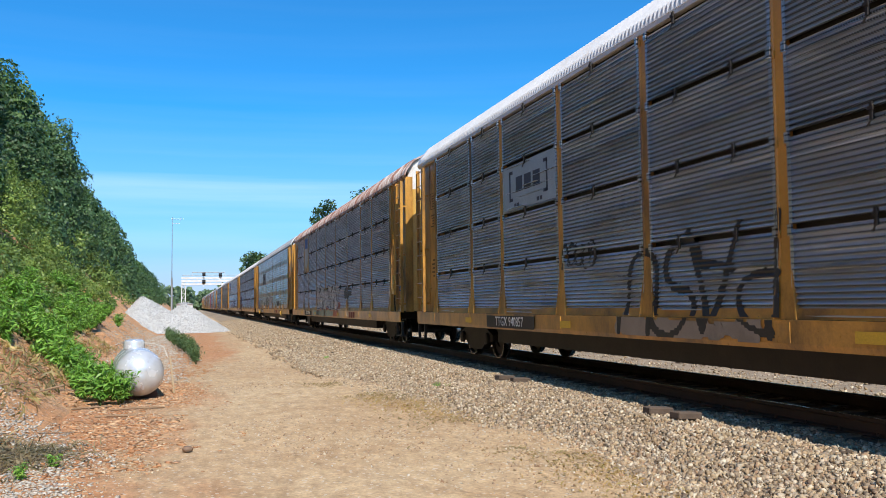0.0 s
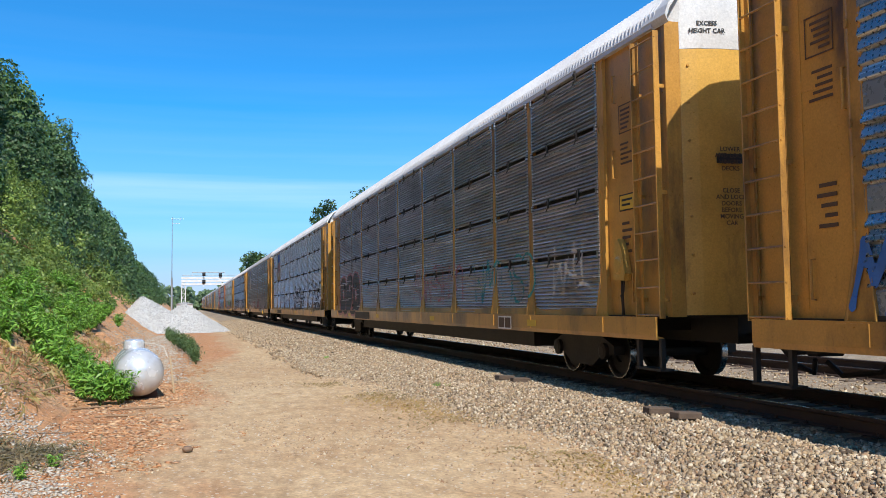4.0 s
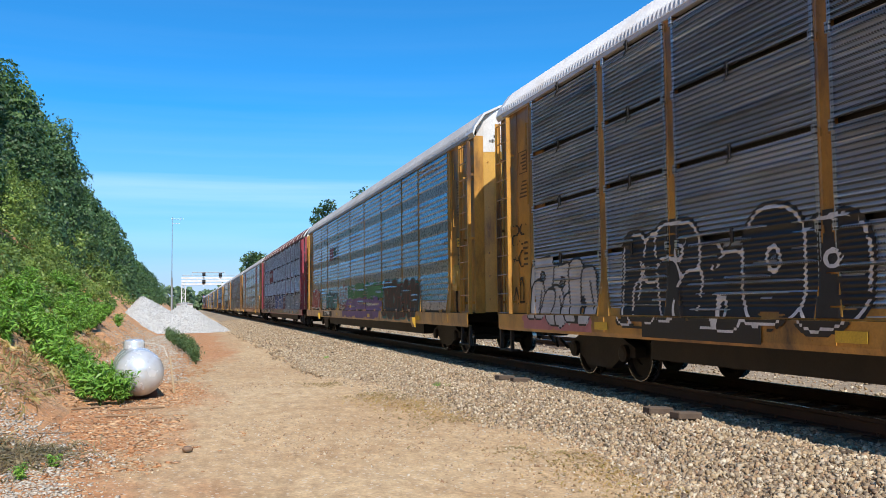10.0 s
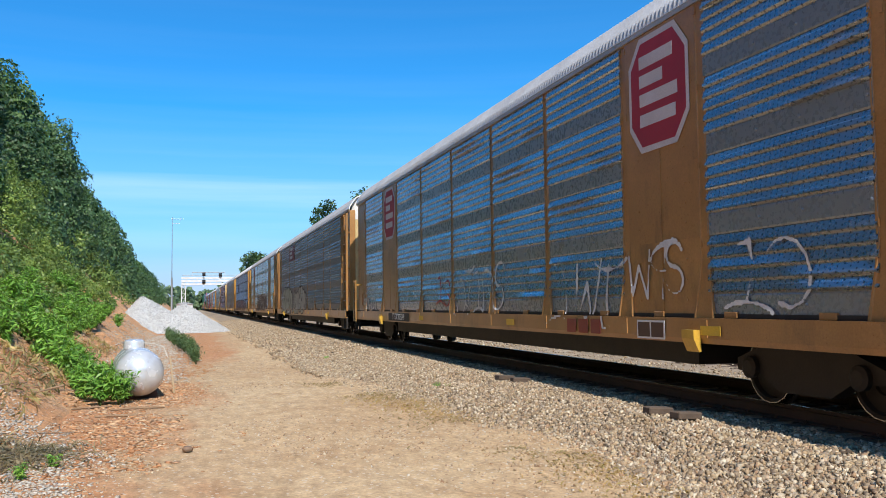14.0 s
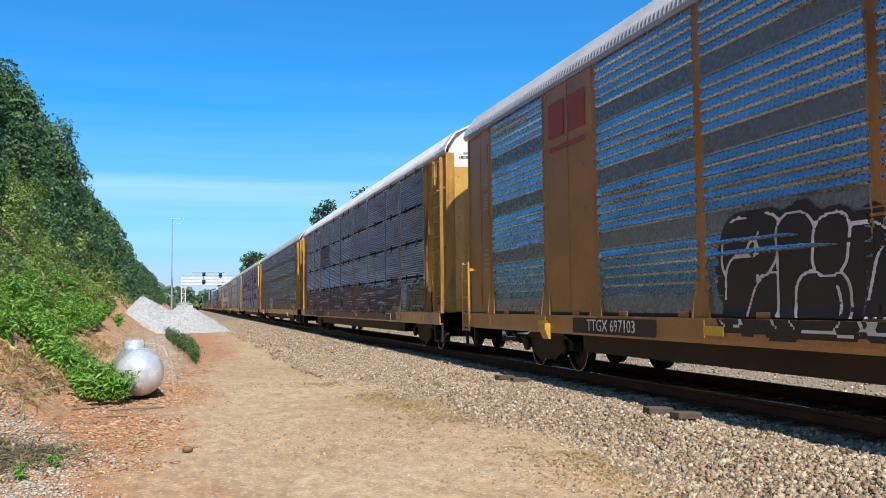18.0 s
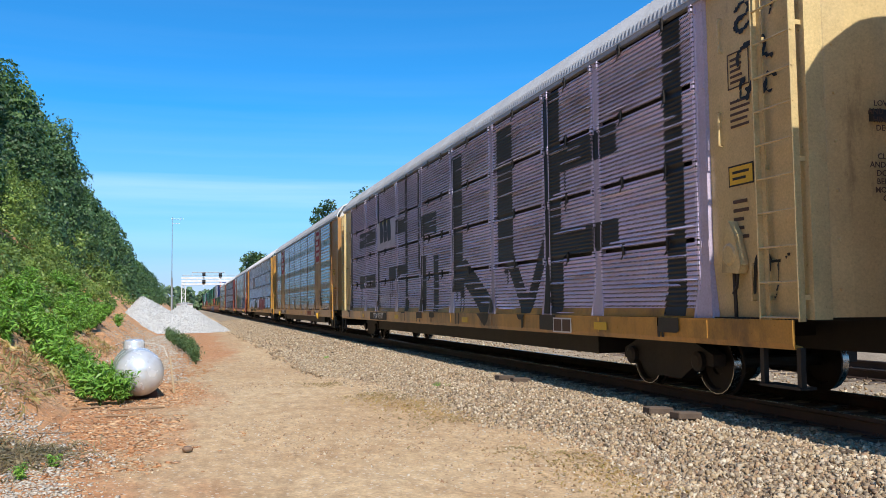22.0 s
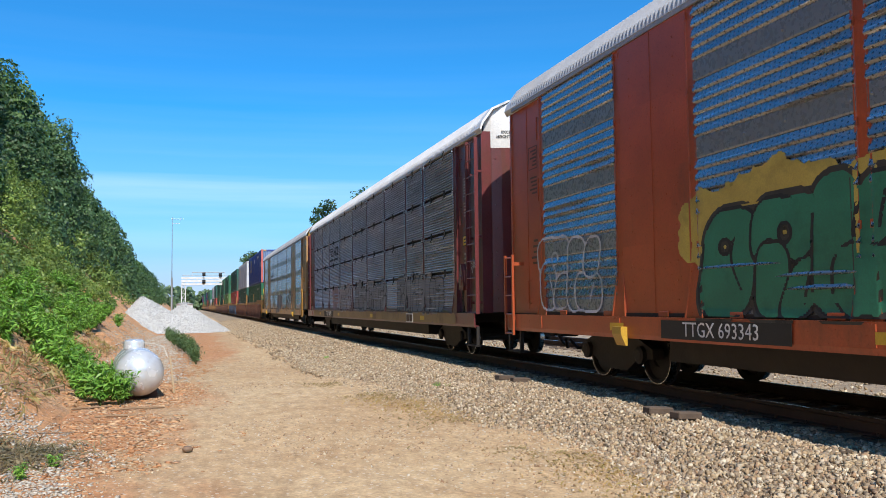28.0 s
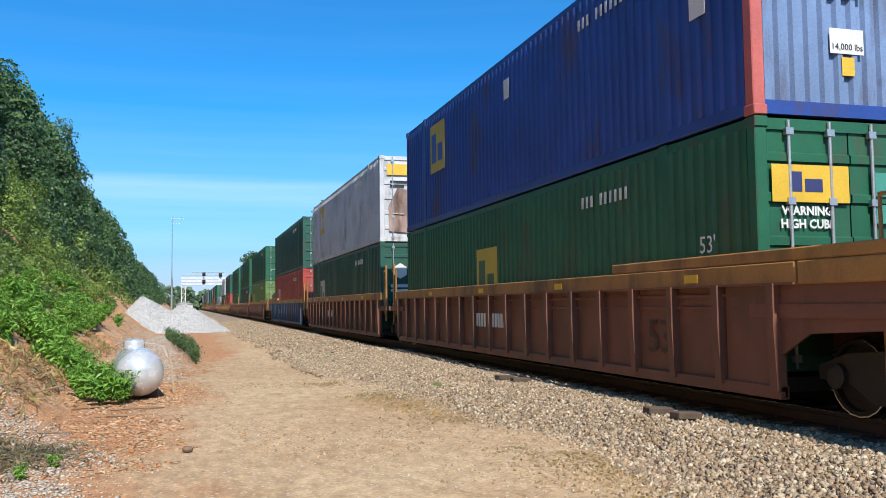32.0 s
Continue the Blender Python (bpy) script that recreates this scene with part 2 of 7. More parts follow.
# near-black green that stands in for the shade deep between leaves
M_SHADE = surface("shaded_thicket", (0.012, 0.028, 0.010), (0.022, 0.045, 0.014), 0.9, 0, 0.5, 8.0, 0.05)
M_BARK = surface("bark", (0.10, 0.075, 0.055), (0.15, 0.12, 0.09), 0.9, 0, 3.0, 30.0, 0.02)
M_DEADWOOD = surface("dead_wood", (0.20, 0.125, 0.07), (0.30, 0.20, 0.12), 0.9, 0, 3.0, 30.0, 0.01)
M_STEEL = surface("dark_steel", (0.019, 0.017, 0.016), (0.034, 0.027, 0.022), 0.65, 0.3, 2.0, 30.0, 0.004)
M_RAIL = surface("rail_rust", (0.045, 0.028, 0.021), (0.07, 0.042, 0.03), 0.7, 0.2, 3.0, 40.0, 0.002)
M_RAILTOP = surface("rail_head", (0.45, 0.44, 0.43), (0.35, 0.33, 0.32), 0.25, 1.0, 3.0, 40.0, 0.0)
M_TIE = surface("tie_wood", (0.075, 0.052, 0.038), (0.12, 0.085, 0.06), 0.9, 0, 3.0, 40.0, 0.01)
M_GALV = surface("galvanised", (0.52, 0.54, 0.56), (0.42, 0.44, 0.46), 0.42, 0.7, 2.0, 40.0, 0.001)
M_TANK = surface("tank_paint", (0.66, 0.68, 0.70), (0.60, 0.62, 0.64), 0.27, 0.35, 1.0, 5.0, 0.0, (0.30, 0.26, 0.22), 0.15, (1, 1, 1), 0.02)
M_BLACK = plain("black_paint", (0.015, 0.015, 0.016), 0.6)
M_WHITE = plain("white_paint", (0.72, 0.72, 0.70), 0.6)
M_PLATE = plain("yellow_plate", (0.72, 0.46, 0.04), 0.5)


# ---- mesh helpers ----
class Mesh:
    """Collects vertices and faces, then becomes one mesh."""

    def __init__(self):
        self.v, self.f = [], []

    def add(self, verts, faces):
        n = len(self.v)
        self.v += [tuple(p) for p in verts]
        self.f += [tuple(i + n for i in fc) for fc in faces]
        return self

    def box(self, x0, x1, y0, y1, z0, z1, bevel=0.0):
        if bevel <= 0:
            v = [(x, y, z) for x in (x0, x1) for y in (y0, y1) for z in (z0, z1)]
            return self.add(v, [(0, 1, 3, 2), (4, 6, 7, 5), (0, 4, 5, 1), (2, 3, 7, 6), (0, 2, 6, 4), (1, 5, 7, 3)])
        b, v = bevel, []
        for i, x in enumerate((x0, x1)):
            for j, y in enumerate((y0, y1)):
                for k, z in enumerate((z0, z1)):
                    sx, sy, sz = (b, -b)[i], (b, -b)[j], (b, -b)[k]
                    v += [(x, y + sy, z + sz), (x + sx, y, z + sz), (x + sx, y + sy, z)]
        c = lambda i, j, k, a: (i * 4 + j * 2 + k) * 3 + a
        f = []
        for s in (0, 1):
            f.append((c(s, 0, 0, 0), c(s, 0, 1, 0), c(s, 1, 1, 0), c(s, 1, 0, 0)))
            f.append((c(0, s, 0, 1), c(1, s, 0, 1), c(1, s, 1, 1), c(0, s, 1, 1)))
            f.append((c(0, 0, s, 2), c(0, 1, s, 2), c(1, 1, s, 2), c(1, 0, s, 2)))
            for r in (0, 1):
                f.append((c(s, r, 0, 0), c(s, r, 1, 0), c(s, r, 1, 1), c(s, r, 0, 1)))
                f.append((c(s, 0, r, 0), c(s, 1, r, 0), c(s, 1, r, 2), c(s, 0, r, 2)))
                f.append((c(0, s, r, 1), c(1, s, r, 1), c(1, s, r, 2), c(0, s, r, 2)))
                for q in (0, 1):
                    f.append((c(s, r, q, 0), c(s, r, q, 1), c(s, r, q, 2)))
        return self.add(v, f)

    def prism(self, outline, axis, a, b):
        """An outline of (p, q) drawn along an axis; p, q are the other two axes in order."""
        put = {"x": lambda p, q, t: (t, p, q), "y": lambda p, q, t: (p, t, q), "z": lambda p, q, t: (p, q, t)}[axis]
        n = len(outline)
        v = [put(p, q, a) for p, q in outline] + [put(p, q, b) for p, q in outline]
        f = [(i, (i + 1) % n, n + (i + 1) % n, n + i) for i in range(n)]
        return self.add(v, f + [tuple(range(n))[::-1], tuple(range(n, 2 * n))])

    def cyl(self, axis, c, r, a, b, n=20, r2=None):
        r2 = r if r2 is None else r2
        put = {"x": lambda p, q, t: (t, p, q), "y": lambda p, q, t: (p, t, q), "z": lambda p, q, t: (p, q, t)}[axis]
        v = []
        for t, rr in ((a, r), (b, r2)):
            v += [put(c[0] + rr * math.cos(2 * math.pi * i / n), c[1] + rr * math.sin(2 * math.pi * i / n), t) for i in range(n)]
        f = [(i, (i + 1) % n, n + (i + 1) % n, n + i) for i in range(n)]
        return self.add(v, f + [tuple(range(n))[::-1], tuple(range(n, 2 * n))])

    def spin(self, profile, axis, c, n=28):
        """Rings of (radius, height) round an axis through c."""
        put = {"x": lambda p, q, t: (t, p, q), "y": lambda p, q, t: (p, t, q), "z": lambda p, q, t: (p, q, t)}[axis]
        v = [put(c[0] + r * math.cos(2 * math.pi * i / n), c[1] + r * math.sin(2 * math.pi * i / n), h) for r, h in profile for i in range(n)]
        k = len(profile)
        f = [(j * n + i, j * n + (i + 1) % n, (j + 1) * n + (i + 1) % n, (j + 1) * n + i) for j in range(k - 1) for i in range(n)]
        return self.add(v, f + [tuple(range(n))[::-1], tuple(range((k - 1) * n, k * n))])

    def tube(self, points, r, n=6):
        pts = [Vector(p) for p in points]
        v, f = [], []
        for i, p in enumerate(pts):
            d = (pts[min(i + 1, len(pts) - 1)] - pts[max(i - 1, 0)]).normalized()
            s = d.cross(Vector((0, 0, 1)) if abs(d.z) < 0.9 else Vector((0, 1, 0))).normalized()
            u = s.cross(d)
            v += [p + (s * math.cos(2 * math.pi * k / n) + u * math.sin(2 * math.pi * k / n)) * r for k in range(n)]
        for i in range(len(pts) - 1):
            f += [(i * n + k, i * n + (k + 1) % n, (i + 1) * n + (k + 1) % n, (i + 1) * n + k) for k in range(n)]
        f += [tuple(range(n))[::-1], tuple(range((len(pts) - 1) * n, len(pts) * n))]
        return self.add(v, f)

    def data(self, name, material, smooth=False):
        me = bpy.data.meshes.new(name)
        me.from_pydata(self.v, [], self.f)
        me.materials.append(material)
        bm = bmesh.new()
        bm.from_mesh(me)
        bmesh.ops.recalc_face_normals(bm, faces=bm.faces)
        bm.to_mesh(me)
        bm.free()
        if smooth:
            me.polygons.foreach_set("use_smooth", [True] * len(me.polygons))
            me.set_sharp_from_angle(angle=radians(40))
        return me


def part(name, mesh, material=None, parent=None, label="", at=None, smooth=False):
    me = mesh.data(name, material, smooth) if isinstance(mesh, Mesh) else mesh
    ob = new(name, me)
    ob.parent = parent
    if at is not None:
        ob.matrix_basis = at
    if label:
        ob["label"] = label
    return ob


def recoloured(me, material, cache={}):
    """The same mesh in another material."""
    key = (me.name, material.name)
    if key not in cache:
        cache[key] = me.copy()
        cache[key].materials.clear()
        cache[key].materials.append(material)
    return cache[key]


def array_mesh(name, verts, faces, material, smooth=False):
    """A mesh from numpy arrays, all faces of one size."""
    me = bpy.data.meshes.new(name)
    k = faces.shape[1]
    me.vertices.add(len(verts))
    me.vertices.foreach_set("co", verts.astype(np.float32).ravel())
    me.loops.add(faces.size)
    me.loops.foreach_set("vertex_index", faces.astype(np.int32).ravel())
    me.polygons.add(len(faces))
    me.polygons.foreach_set("loop_start", np.arange(0, faces.size, k, dtype=np.int32))
    me.polygons.foreach_set("loop_total", np.full(len(faces), k, dtype=np.int32))
    if smooth:
        me.polygons.foreach_set("use_smooth", np.ones(len(faces), dtype=bool))
    me.materials.append(material)
    me.update(calc_edges=True)
    me.validate()
    return me


RNG = np.random.default_rng(7)


def spins(n):
    """Random rotations."""
    q = RNG.normal(size=(n, 4))
    q /= np.linalg.norm(q, axis=1, keepdims=True)
    w, x, y, z = q.T
    return np.stack([np.stack([1 - 2 * (y * y + z * z), 2 * (x * y - z * w), 2 * (x * z + y * w)], -1),
                     np.stack([2 * (x * y + z * w), 1 - 2 * (x * x + z * z), 2 * (y * z - x * w)], -1),
                     np.stack([2 * (x * z - y * w), 2 * (y * z + x * w), 1 - 2 * (x * x + y * y)], -1)], 1)


OCTA_V = np.array([(1, 0, 0), (-1, 0, 0), (0, 1, 0), (0, -1, 0), (0, 0, 1), (0, 0, -1)], float)
OCTA_F = np.array([(0, 2, 4), (2, 1, 4), (1, 3, 4), (3, 0, 4), (2, 0, 5), (1, 2, 5), (3, 1, 5), (0, 3, 5)])


def stones_mesh(name, places, sizes, material, flat=None):
    """Angular chips of stone, each knocked out of shape."""
    n = len(places)
    v = np.repeat(OCTA_V[None], n, 0) * RNG.uniform(0.75, 1.25, (n, 6, 1)) + RNG.normal(size=(n, 6, 3)) * 0.24
    v *= RNG.uniform(0.5, 1.0, (n, 1, 3))
    v = np.einsum("nij,nkj->nki", spins(n), v) * (sizes[:, None, None] * 0.62)
    v = (v if flat is None else v * np.array(flat)) + places[:, None, :]
    f = (OCTA_F[None] + (np.arange(n) * 6)[:, None, None]).reshape(-1, 3)
    return array_mesh(name, v.reshape(-1, 3), f, material)


def leaves_mesh(name, places, outward, sizes, material, slim=0.7, spread=0.9):
    """Single leaves: pointed quads folded along the middle, turned about the way out."""
    n = len(places)
    nrm = outward + RNG.normal(size=(n, 3)) * spread
    nrm /= np.linalg.norm(nrm, axis=1, keepdims=True)
    a = np.cross(nrm, RNG.normal(size=(n, 3)))
    a /= np.linalg.norm(a, axis=1, keepdims=True)
    b = np.cross(nrm, a)
    s = sizes[:, None]
    v = np.stack([places - a * s * 0.5, places + b * s * 0.5 * slim + nrm * s * 0.12 - a * s * 0.08,
                  places + a * s * 0.5 - nrm * s * 0.1, places - b * s * 0.5 * slim + nrm * s * 0.12 - a * s * 0.08], 1)
    f = np.arange(n * 4).reshape(n, 4)
    return array_mesh(name, v.reshape(-1, 3), f, material)


def value_noise(x, y, seed=0):
    """Smooth noise on a plane, in -1..1."""
    xi, yi = np.floor(x).astype(int), np.floor(y).astype(int)
    fx, fy = x - xi, y - yi
    fx, fy = fx * fx * (3 - 2 * fx), fy * fy * (3 - 2 * fy)
    h = lambda i, j: (np.sin(i * 127.1 + j * 311.7 + seed * 74.7) * 43758.5453) % 1.0
    return 2 * ((h(xi, yi) * (1 - fx) + h(xi + 1, yi) * fx) * (1 - fy) + (h(xi, yi + 1) * (1 - fx) + h(xi + 1, yi + 1) * fx) * fy) - 1


def fbm(x, y, seed=0, octaves=4):
    return sum(value_noise(x * 2 ** k, y * 2 ** k, seed + k) / 2 ** k for k in range(octaves))


def grid_mesh(name, xs, ys, height, material, smooth=True):
    gx, gy = np.meshgrid(xs, ys)
    v = np.stack([gx, gy, height(gx, gy)], -1).reshape(-1, 3)
    i = np.arange(len(xs) * len(ys)).reshape(len(ys), len(xs))
    f = np.stack([i[:-1, :-1], i[:-1, 1:], i[1:, 1:], i[1:, :-1]], -1).reshape(-1, 4)
    return array_mesh(name, v, f, material, smooth)


# ---- ground ----
XC = 7.4          # middle of the track
RAIL_Z = 0.4      # top of the rails


def ground_height(x, y):
    near = np.clip(1 - np.abs(y - 20) / 60, 0, 1)
    z = 0.035 * fbm(x * 0.35, y * 0.3, 3) * near
    rut = np.exp(-((x - 0.9) / 0.35) ** 2) + np.exp(-((x - 2.7) / 0.35) ** 2)
    return z - 0.03 * rut * near


def toe(y):
    """Where the cut bank starts, going away along the track."""
    return -1.85 - 0.16 * np.sin(y * 0.33) - 0.03 * np.clip(y - 60, 0, 60)


def bank_height(x, y):
    d = toe(y) - x
    low = np.clip(d / 2.2, 0, None)
    z = 1.45 * low ** 1.15
    z = np.where(d > 2.2, 1.45 + (d - 2.2) * 0.8, z)
    z = np.minimum(z, 10.5 + 0.02 * np.clip(-x, 0, 60))
    bump_ = 0.22 * fbm(x * 0.8, y * 0.6, 11) + 0.07 * fbm(x * 3.1, y * 2.7, 5)
    return np.where(d > 0, z + bump_ * np.clip(d / 1.5, 0, 1), -0.25 + 0.0 * z)


xs = np.unique(np.concatenate([np.linspace(-6, 8, 85), np.geomspace(8, 2500, 22), -np.geomspace(6, 2500, 22)]))
ys = np.unique(np.concatenate([-np.geomspace(2, 1500, 14), np.linspace(-2, 40, 150), np.geomspace(40, 4500, 34)]))
tagged(new("ground", grid_mesh("ground", xs, ys, ground_height, M_DIRT)), "tan packed dirt service road with small loose stones", "ground", kind="structure")

bx = np.unique(np.concatenate([np.linspace(-9, -1.2, 70), -np.geomspace(9, 120, 14)]))
by = np.unique(np.concatenate([-np.geomspace(3, 200, 12), np.linspace(-3, 70, 200), np.geomspace(70, 330, 40)]))
tagged(new("bank", grid_mesh("bank", bx, by, bank_height, M_CLAY)), "cut bank of bare red clay beside the road", "bank", kind="structure")


def bed_edge(y):
    """Left edge of the ballast, spreading over the road with distance."""
    return 4.05 - 0.12 * np.clip(y - 8.5, 0, 8.5) - 0.014 * np.clip(y - 17, 0, 40)


def bed_height(x, y):
    e = 0.16 * fbm(y * 0.5, x * 0.0 + 3.3, 21)
    left = np.clip((x - bed_edge(y) - e) / (5.2 - bed_edge(y)), 0, 1)
    z = -0.10 + 0.31 * left ** 0.85
    right = np.clip((20.5 - x) / 1.5, 0, 1)
    return np.minimum(z, -0.10 + 0.31 * right) + 0.02 * fbm(x * 2.0, y * 2.0, 9) * (left > 0)


rx = np.unique(np.concatenate([np.linspace(2.2, 5.6, 40), np.linspace(5.6, 20.7, 22)]))
ry = np.unique(np.concatenate([-np.geomspace(3, 800, 16), np.linspace(-3, 60, 200), np.geomspace(60, 1500, 40)]))
bed = tagged(new("ballast_bed", grid_mesh("ballast_bed", rx, ry, bed_height, M_BED)), "raised bed of grey-tan crushed stone ballast under the track", "ballast", kind="structure")


def scatter(n, x0, x1, y0, y1, power=1.0):
    """Places on the plan, thinner with distance."""
    x = RNG.uniform(x0, x1, n)
    y = y0 + (y1 - y0) * RNG.uniform(0, 1, n) ** power
    return x, y


x, y = scatter(112000, 2.6, 6.3, 4.0, 26.0, 1.4)
keep = (x > bed_edge(y) - 0.05 + 0.35 * fbm(y * 0.8, x * 0.8, 4) + RNG.normal(size=len(x)) * 0.12)
x, y = x[keep], y[keep]
x2, y2 = scatter(34000, 2.0, 6.0, 26.0, 95.0, 1.3)
keep = x2 > bed_edge(y2) + 0.2 * fbm(y2 * 0.6, x2 * 0.6, 4) + RNG.normal(size=len(x2)) * 0.15
x2, y2 = x2[keep], y2[keep]
xb, yb = scatter(12000, 8.6, 13.5, 6.0, 60.0, 1.5)
x, y = np.concatenate([x, x2, xb]), np.concatenate([y, y2, yb])
sz = (0.020 + 0.048 * RNG.uniform(0, 1, len(x)) ** 1.7) * np.where(y > 26, 1.5, 1.0)
pl = np.stack([x, y, np.maximum(bed_height(x, y), 0) + sz * 0.18], -1)
tagged(new("ballast_stones", stones_mesh("ballast_stones", pl, sz, M_STONE)), "loose angular grey and tan ballast stones", "ballast", kind="stuff")

x, y = scatter(46000, -2.0, 4.6, 4.5, 34.0, 1.6)
clump = fbm(x * 0.7, y * 0.5, 31) - 0.18 + 1.5 * np.clip((x - 2.4) / 1.6, 0, 1) + 0.8 * np.clip((0.4 - x), 0, 1)
keep = clump + RNG.normal(size=len(x)) * 0.35 > 0.12
x, y = x[keep], y[keep]
sz = 0.008 + 0.030 * RNG.uniform(0, 1, len(x)) ** 2
pl = np.stack([x, y, ground_height(x, y) + sz * 0.12], -1)
tagged(new("pebbles", stones_mesh("pebbles", pl, sz, M_PEBBLE)), "small tan pebbles strewn over the dirt road", "pebbles", kind="stuff")

# pale gravel spilled along the foot of the bank
x, y = scatter(30000, -4.3, -0.2, 5.5, 17.0, 1.3)
keep = np.abs(x + 1.75 + 0.12 * (y - 9) + 0.3 * fbm(y * 0.6, x * 0.4, 8)) < 0.75 + RNG.normal(size=len(x)) * 0.22 - 0.05 * np.clip(y - 12, 0, 9)
keep &= y < 12.9 - 0.75 * (x + 2.0) + 0.5 * fbm(x * 1.3, y * 0.4, 12) + RNG.normal(size=len(x)) * 0.35
x, y = x[keep], y[keep]
x2, y2 = scatter(15000, -4.2, 0.8, 19.5, 52.0, 1.2)
keep = np.abs(x2 + 1.0 + 0.03 * (y2 - 20)) < 0.85 + 0.02 * (y2 - 20) + 0.25 * fbm(x2 * 1.2, y2 * 0.5, 14) + RNG.normal(size=len(x2)) * 0.3
x, y = np.concatenate([x, x2[keep]]), np.concatenate([y, y2[keep]])
sz = RNG.uniform(0.015, 0.058, len(x)) * np.where(y > 18.4, 1.6, 1.0)
pl = np.stack([x, y, np.maximum(ground_height(x, y), bank_height(x, y)) + sz * 0.15], -1)
tagged(new("spilled_gravel", stones_mesh("spilled_gravel", pl, sz, M_GRAVEL, (1.15, 1.0, 0.55))), "pale grey gravel spilled along the foot of the bank", "gravel", kind="stuff")


# clods of clay fallen from the bank
x, y = scatter(24000, -3.2, 0.7, 9.0, 26.0, 1.3)
keep = (fbm(x * 1.1, y * 0.6, 37) + RNG.normal(size=len(x)) * 0.25 > -0.15 + 0.8 * np.clip(x + 0.5, 0, 1.3))
x, y = x[keep], y[keep]
x2, y2 = scatter(9000, -6.0, -1.2, 18.0, 52.0, 1.1)
keep = (x2 < toe(y2)) & (x2 > toe(y2) - 2.6) & (fbm(x2 * 1.3, y2 * 0.5, 39) > -0.1)
x, y = np.concatenate([x, x2[keep]]), np.concatenate([y, y2[keep]])
sz = (0.012 + 0.06 * RNG.uniform(0, 1, len(x)) ** 3) * np.where(y > 26, 1.7, 1.0)
pl = np.stack([x, y, np.maximum(ground_height(x, y), bank_height(x, y)) + sz * 0.12], -1)
tagged(new("clay_clods", stones_mesh("clay_clods", pl, sz, stone_material("clay_clod", ((0.30, 0.135, 0.06), (0.47, 0.245, 0.115), (0.38, 0.17, 0.07), (0.52, 0.36, 0.215), (0.44, 0.20, 0.085), (0.56, 0.44, 0.30))), (1.7, 0.9, 0.42))), "broken red clay clods below the bank", "clay", kind="stuff")


x, y = scatter(7500, -3.8, 0.0, 11.6, 19.5, 1.0)
keep = (x > -0.75 - 0.36 * (y - 10.5) + 0.4 * fbm(y, x, 43)) & (fbm(x * 1.4, y * 0.8, 44) > -0.25)
x, y = x[keep], y[keep]
sz = 0.022 + 0.115 * RNG.uniform(0, 1, len(x)) ** 3.5
pl = np.stack([x, y, np.maximum(ground_height(x, y), bank_height(x, y)) + sz * 0.03], -1)
tagged(new("clay_slabs", stones_mesh("clay_slabs", pl, sz, M_SLAB, (1.3, 0.9, 0.36))), "flat broken slabs of orange clay below the bank", "clay", kind="stuff")


def heap_height(x, y):
    a = 2.36 - np.hypot((x + 3.0) * np.where(x < -3.0, 1.1, 0.55), (y - 61) * 0.55)
    b = 1.85 - np.hypot((x + 0.35) * 0.62, (y - 59) * 0.55)
    c = 1.35 - np.hypot((x + 1.5) * 0.5, (y - 58) * 0.6)
    z = np.maximum(np.maximum(a, b), c)
    return np.maximum(z + 0.10 * fbm(x * 0.9, y * 0.9, 41), -0.2)


heap = tagged(new("stone_heap"), "twin-peaked heap of pale grey crushed stone", "gravel pile", kind="stuff")
part("heap_core", grid_mesh("heap_core", np.linspace(-7.6, 3.2, 70), np.linspace(53, 66.5, 70), heap_height, surface("heap_fines", (0.44, 0.44, 0.43), (0.54, 0.54, 0.53), 0.9, 0, 1.2, 9.0, 0.08)), None, heap)
x, y = RNG.uniform(-6.3, 3.2, 30000), RNG.uniform(53.2, 66, 30000)
z = heap_height(x, y)
keep = z > -0.03
x, y, z = x[keep], y[keep], z[keep]
sz = RNG.uniform(0.05, 0.13, len(x))
part("heap_stones", stones_mesh("heap_stones", np.stack([x, y, z + sz * 0.1], -1), sz, M_WHITE_STONE), None, heap)

# ---- track ----
def rail_profile(c):
    return [(c - 0.075, 0.0), (c + 0.075, 0.0), (c + 0.07, 0.016), (c + 0.012, 0.03), (c + 0.012, 0.125), (c + 0.037, 0.14), (c + 0.037, 0.168),
            (c + 0.03, 0.175), (c - 0.03, 0.175), (c - 0.037, 0.168), (c - 0.037, 0.14), (c - 0.012, 0.125), (c - 0.012, 0.03), (c - 0.07, 0.016)]


def railway(xc, label, y1):
    track = tagged(new("railway_track"), label, "track", "railway tracks", "structure")
    track.matrix_basis = pose(xc, 0, RAIL_Z - 0.175)
    for s in (-0.755, 0.755):
        part("rail", Mesh().prism(rail_profile(s), "y", -720, y1), M_RAIL, track)
        part("rail_running_band", Mesh().box(s - 0.024, s + 0.024, -720, y1, 0.1755, 0.1775), M_RAILTOP, track, "polished steel wear band")
    tie = Mesh().box(-1.3, 1.3, -0.11, 0.11, -0.16, 0.0, 0.012).data("tie", M_TIE)
    plate = Mesh().box(-0.18, 0.18, -0.09, 0.09, 0.0, 0.012).box(-0.10, -0.075, -0.06, -0.03, 0.012, 0.045).box(0.075, 0.10, 0.03, 0.06, 0.012, 0.045).data("tie_plate", M_RAIL)
    for i in range(80):
        w = random.uniform(-0.03, 0.03)
        part("tie", tie, None, track, at=pose(w, 3 + i * 0.52, 0.0, 0, 0, random.uniform(-1, 1)))
        for s in (-0.755, 0.755):
            if i < 34:
                part("tie_plate", plate, None, track, at=pose(s, 3 + i * 0.52, 0.001))
    return track


railway(XC, "rusty steel rails on dark timber ties in ballast", 1400)
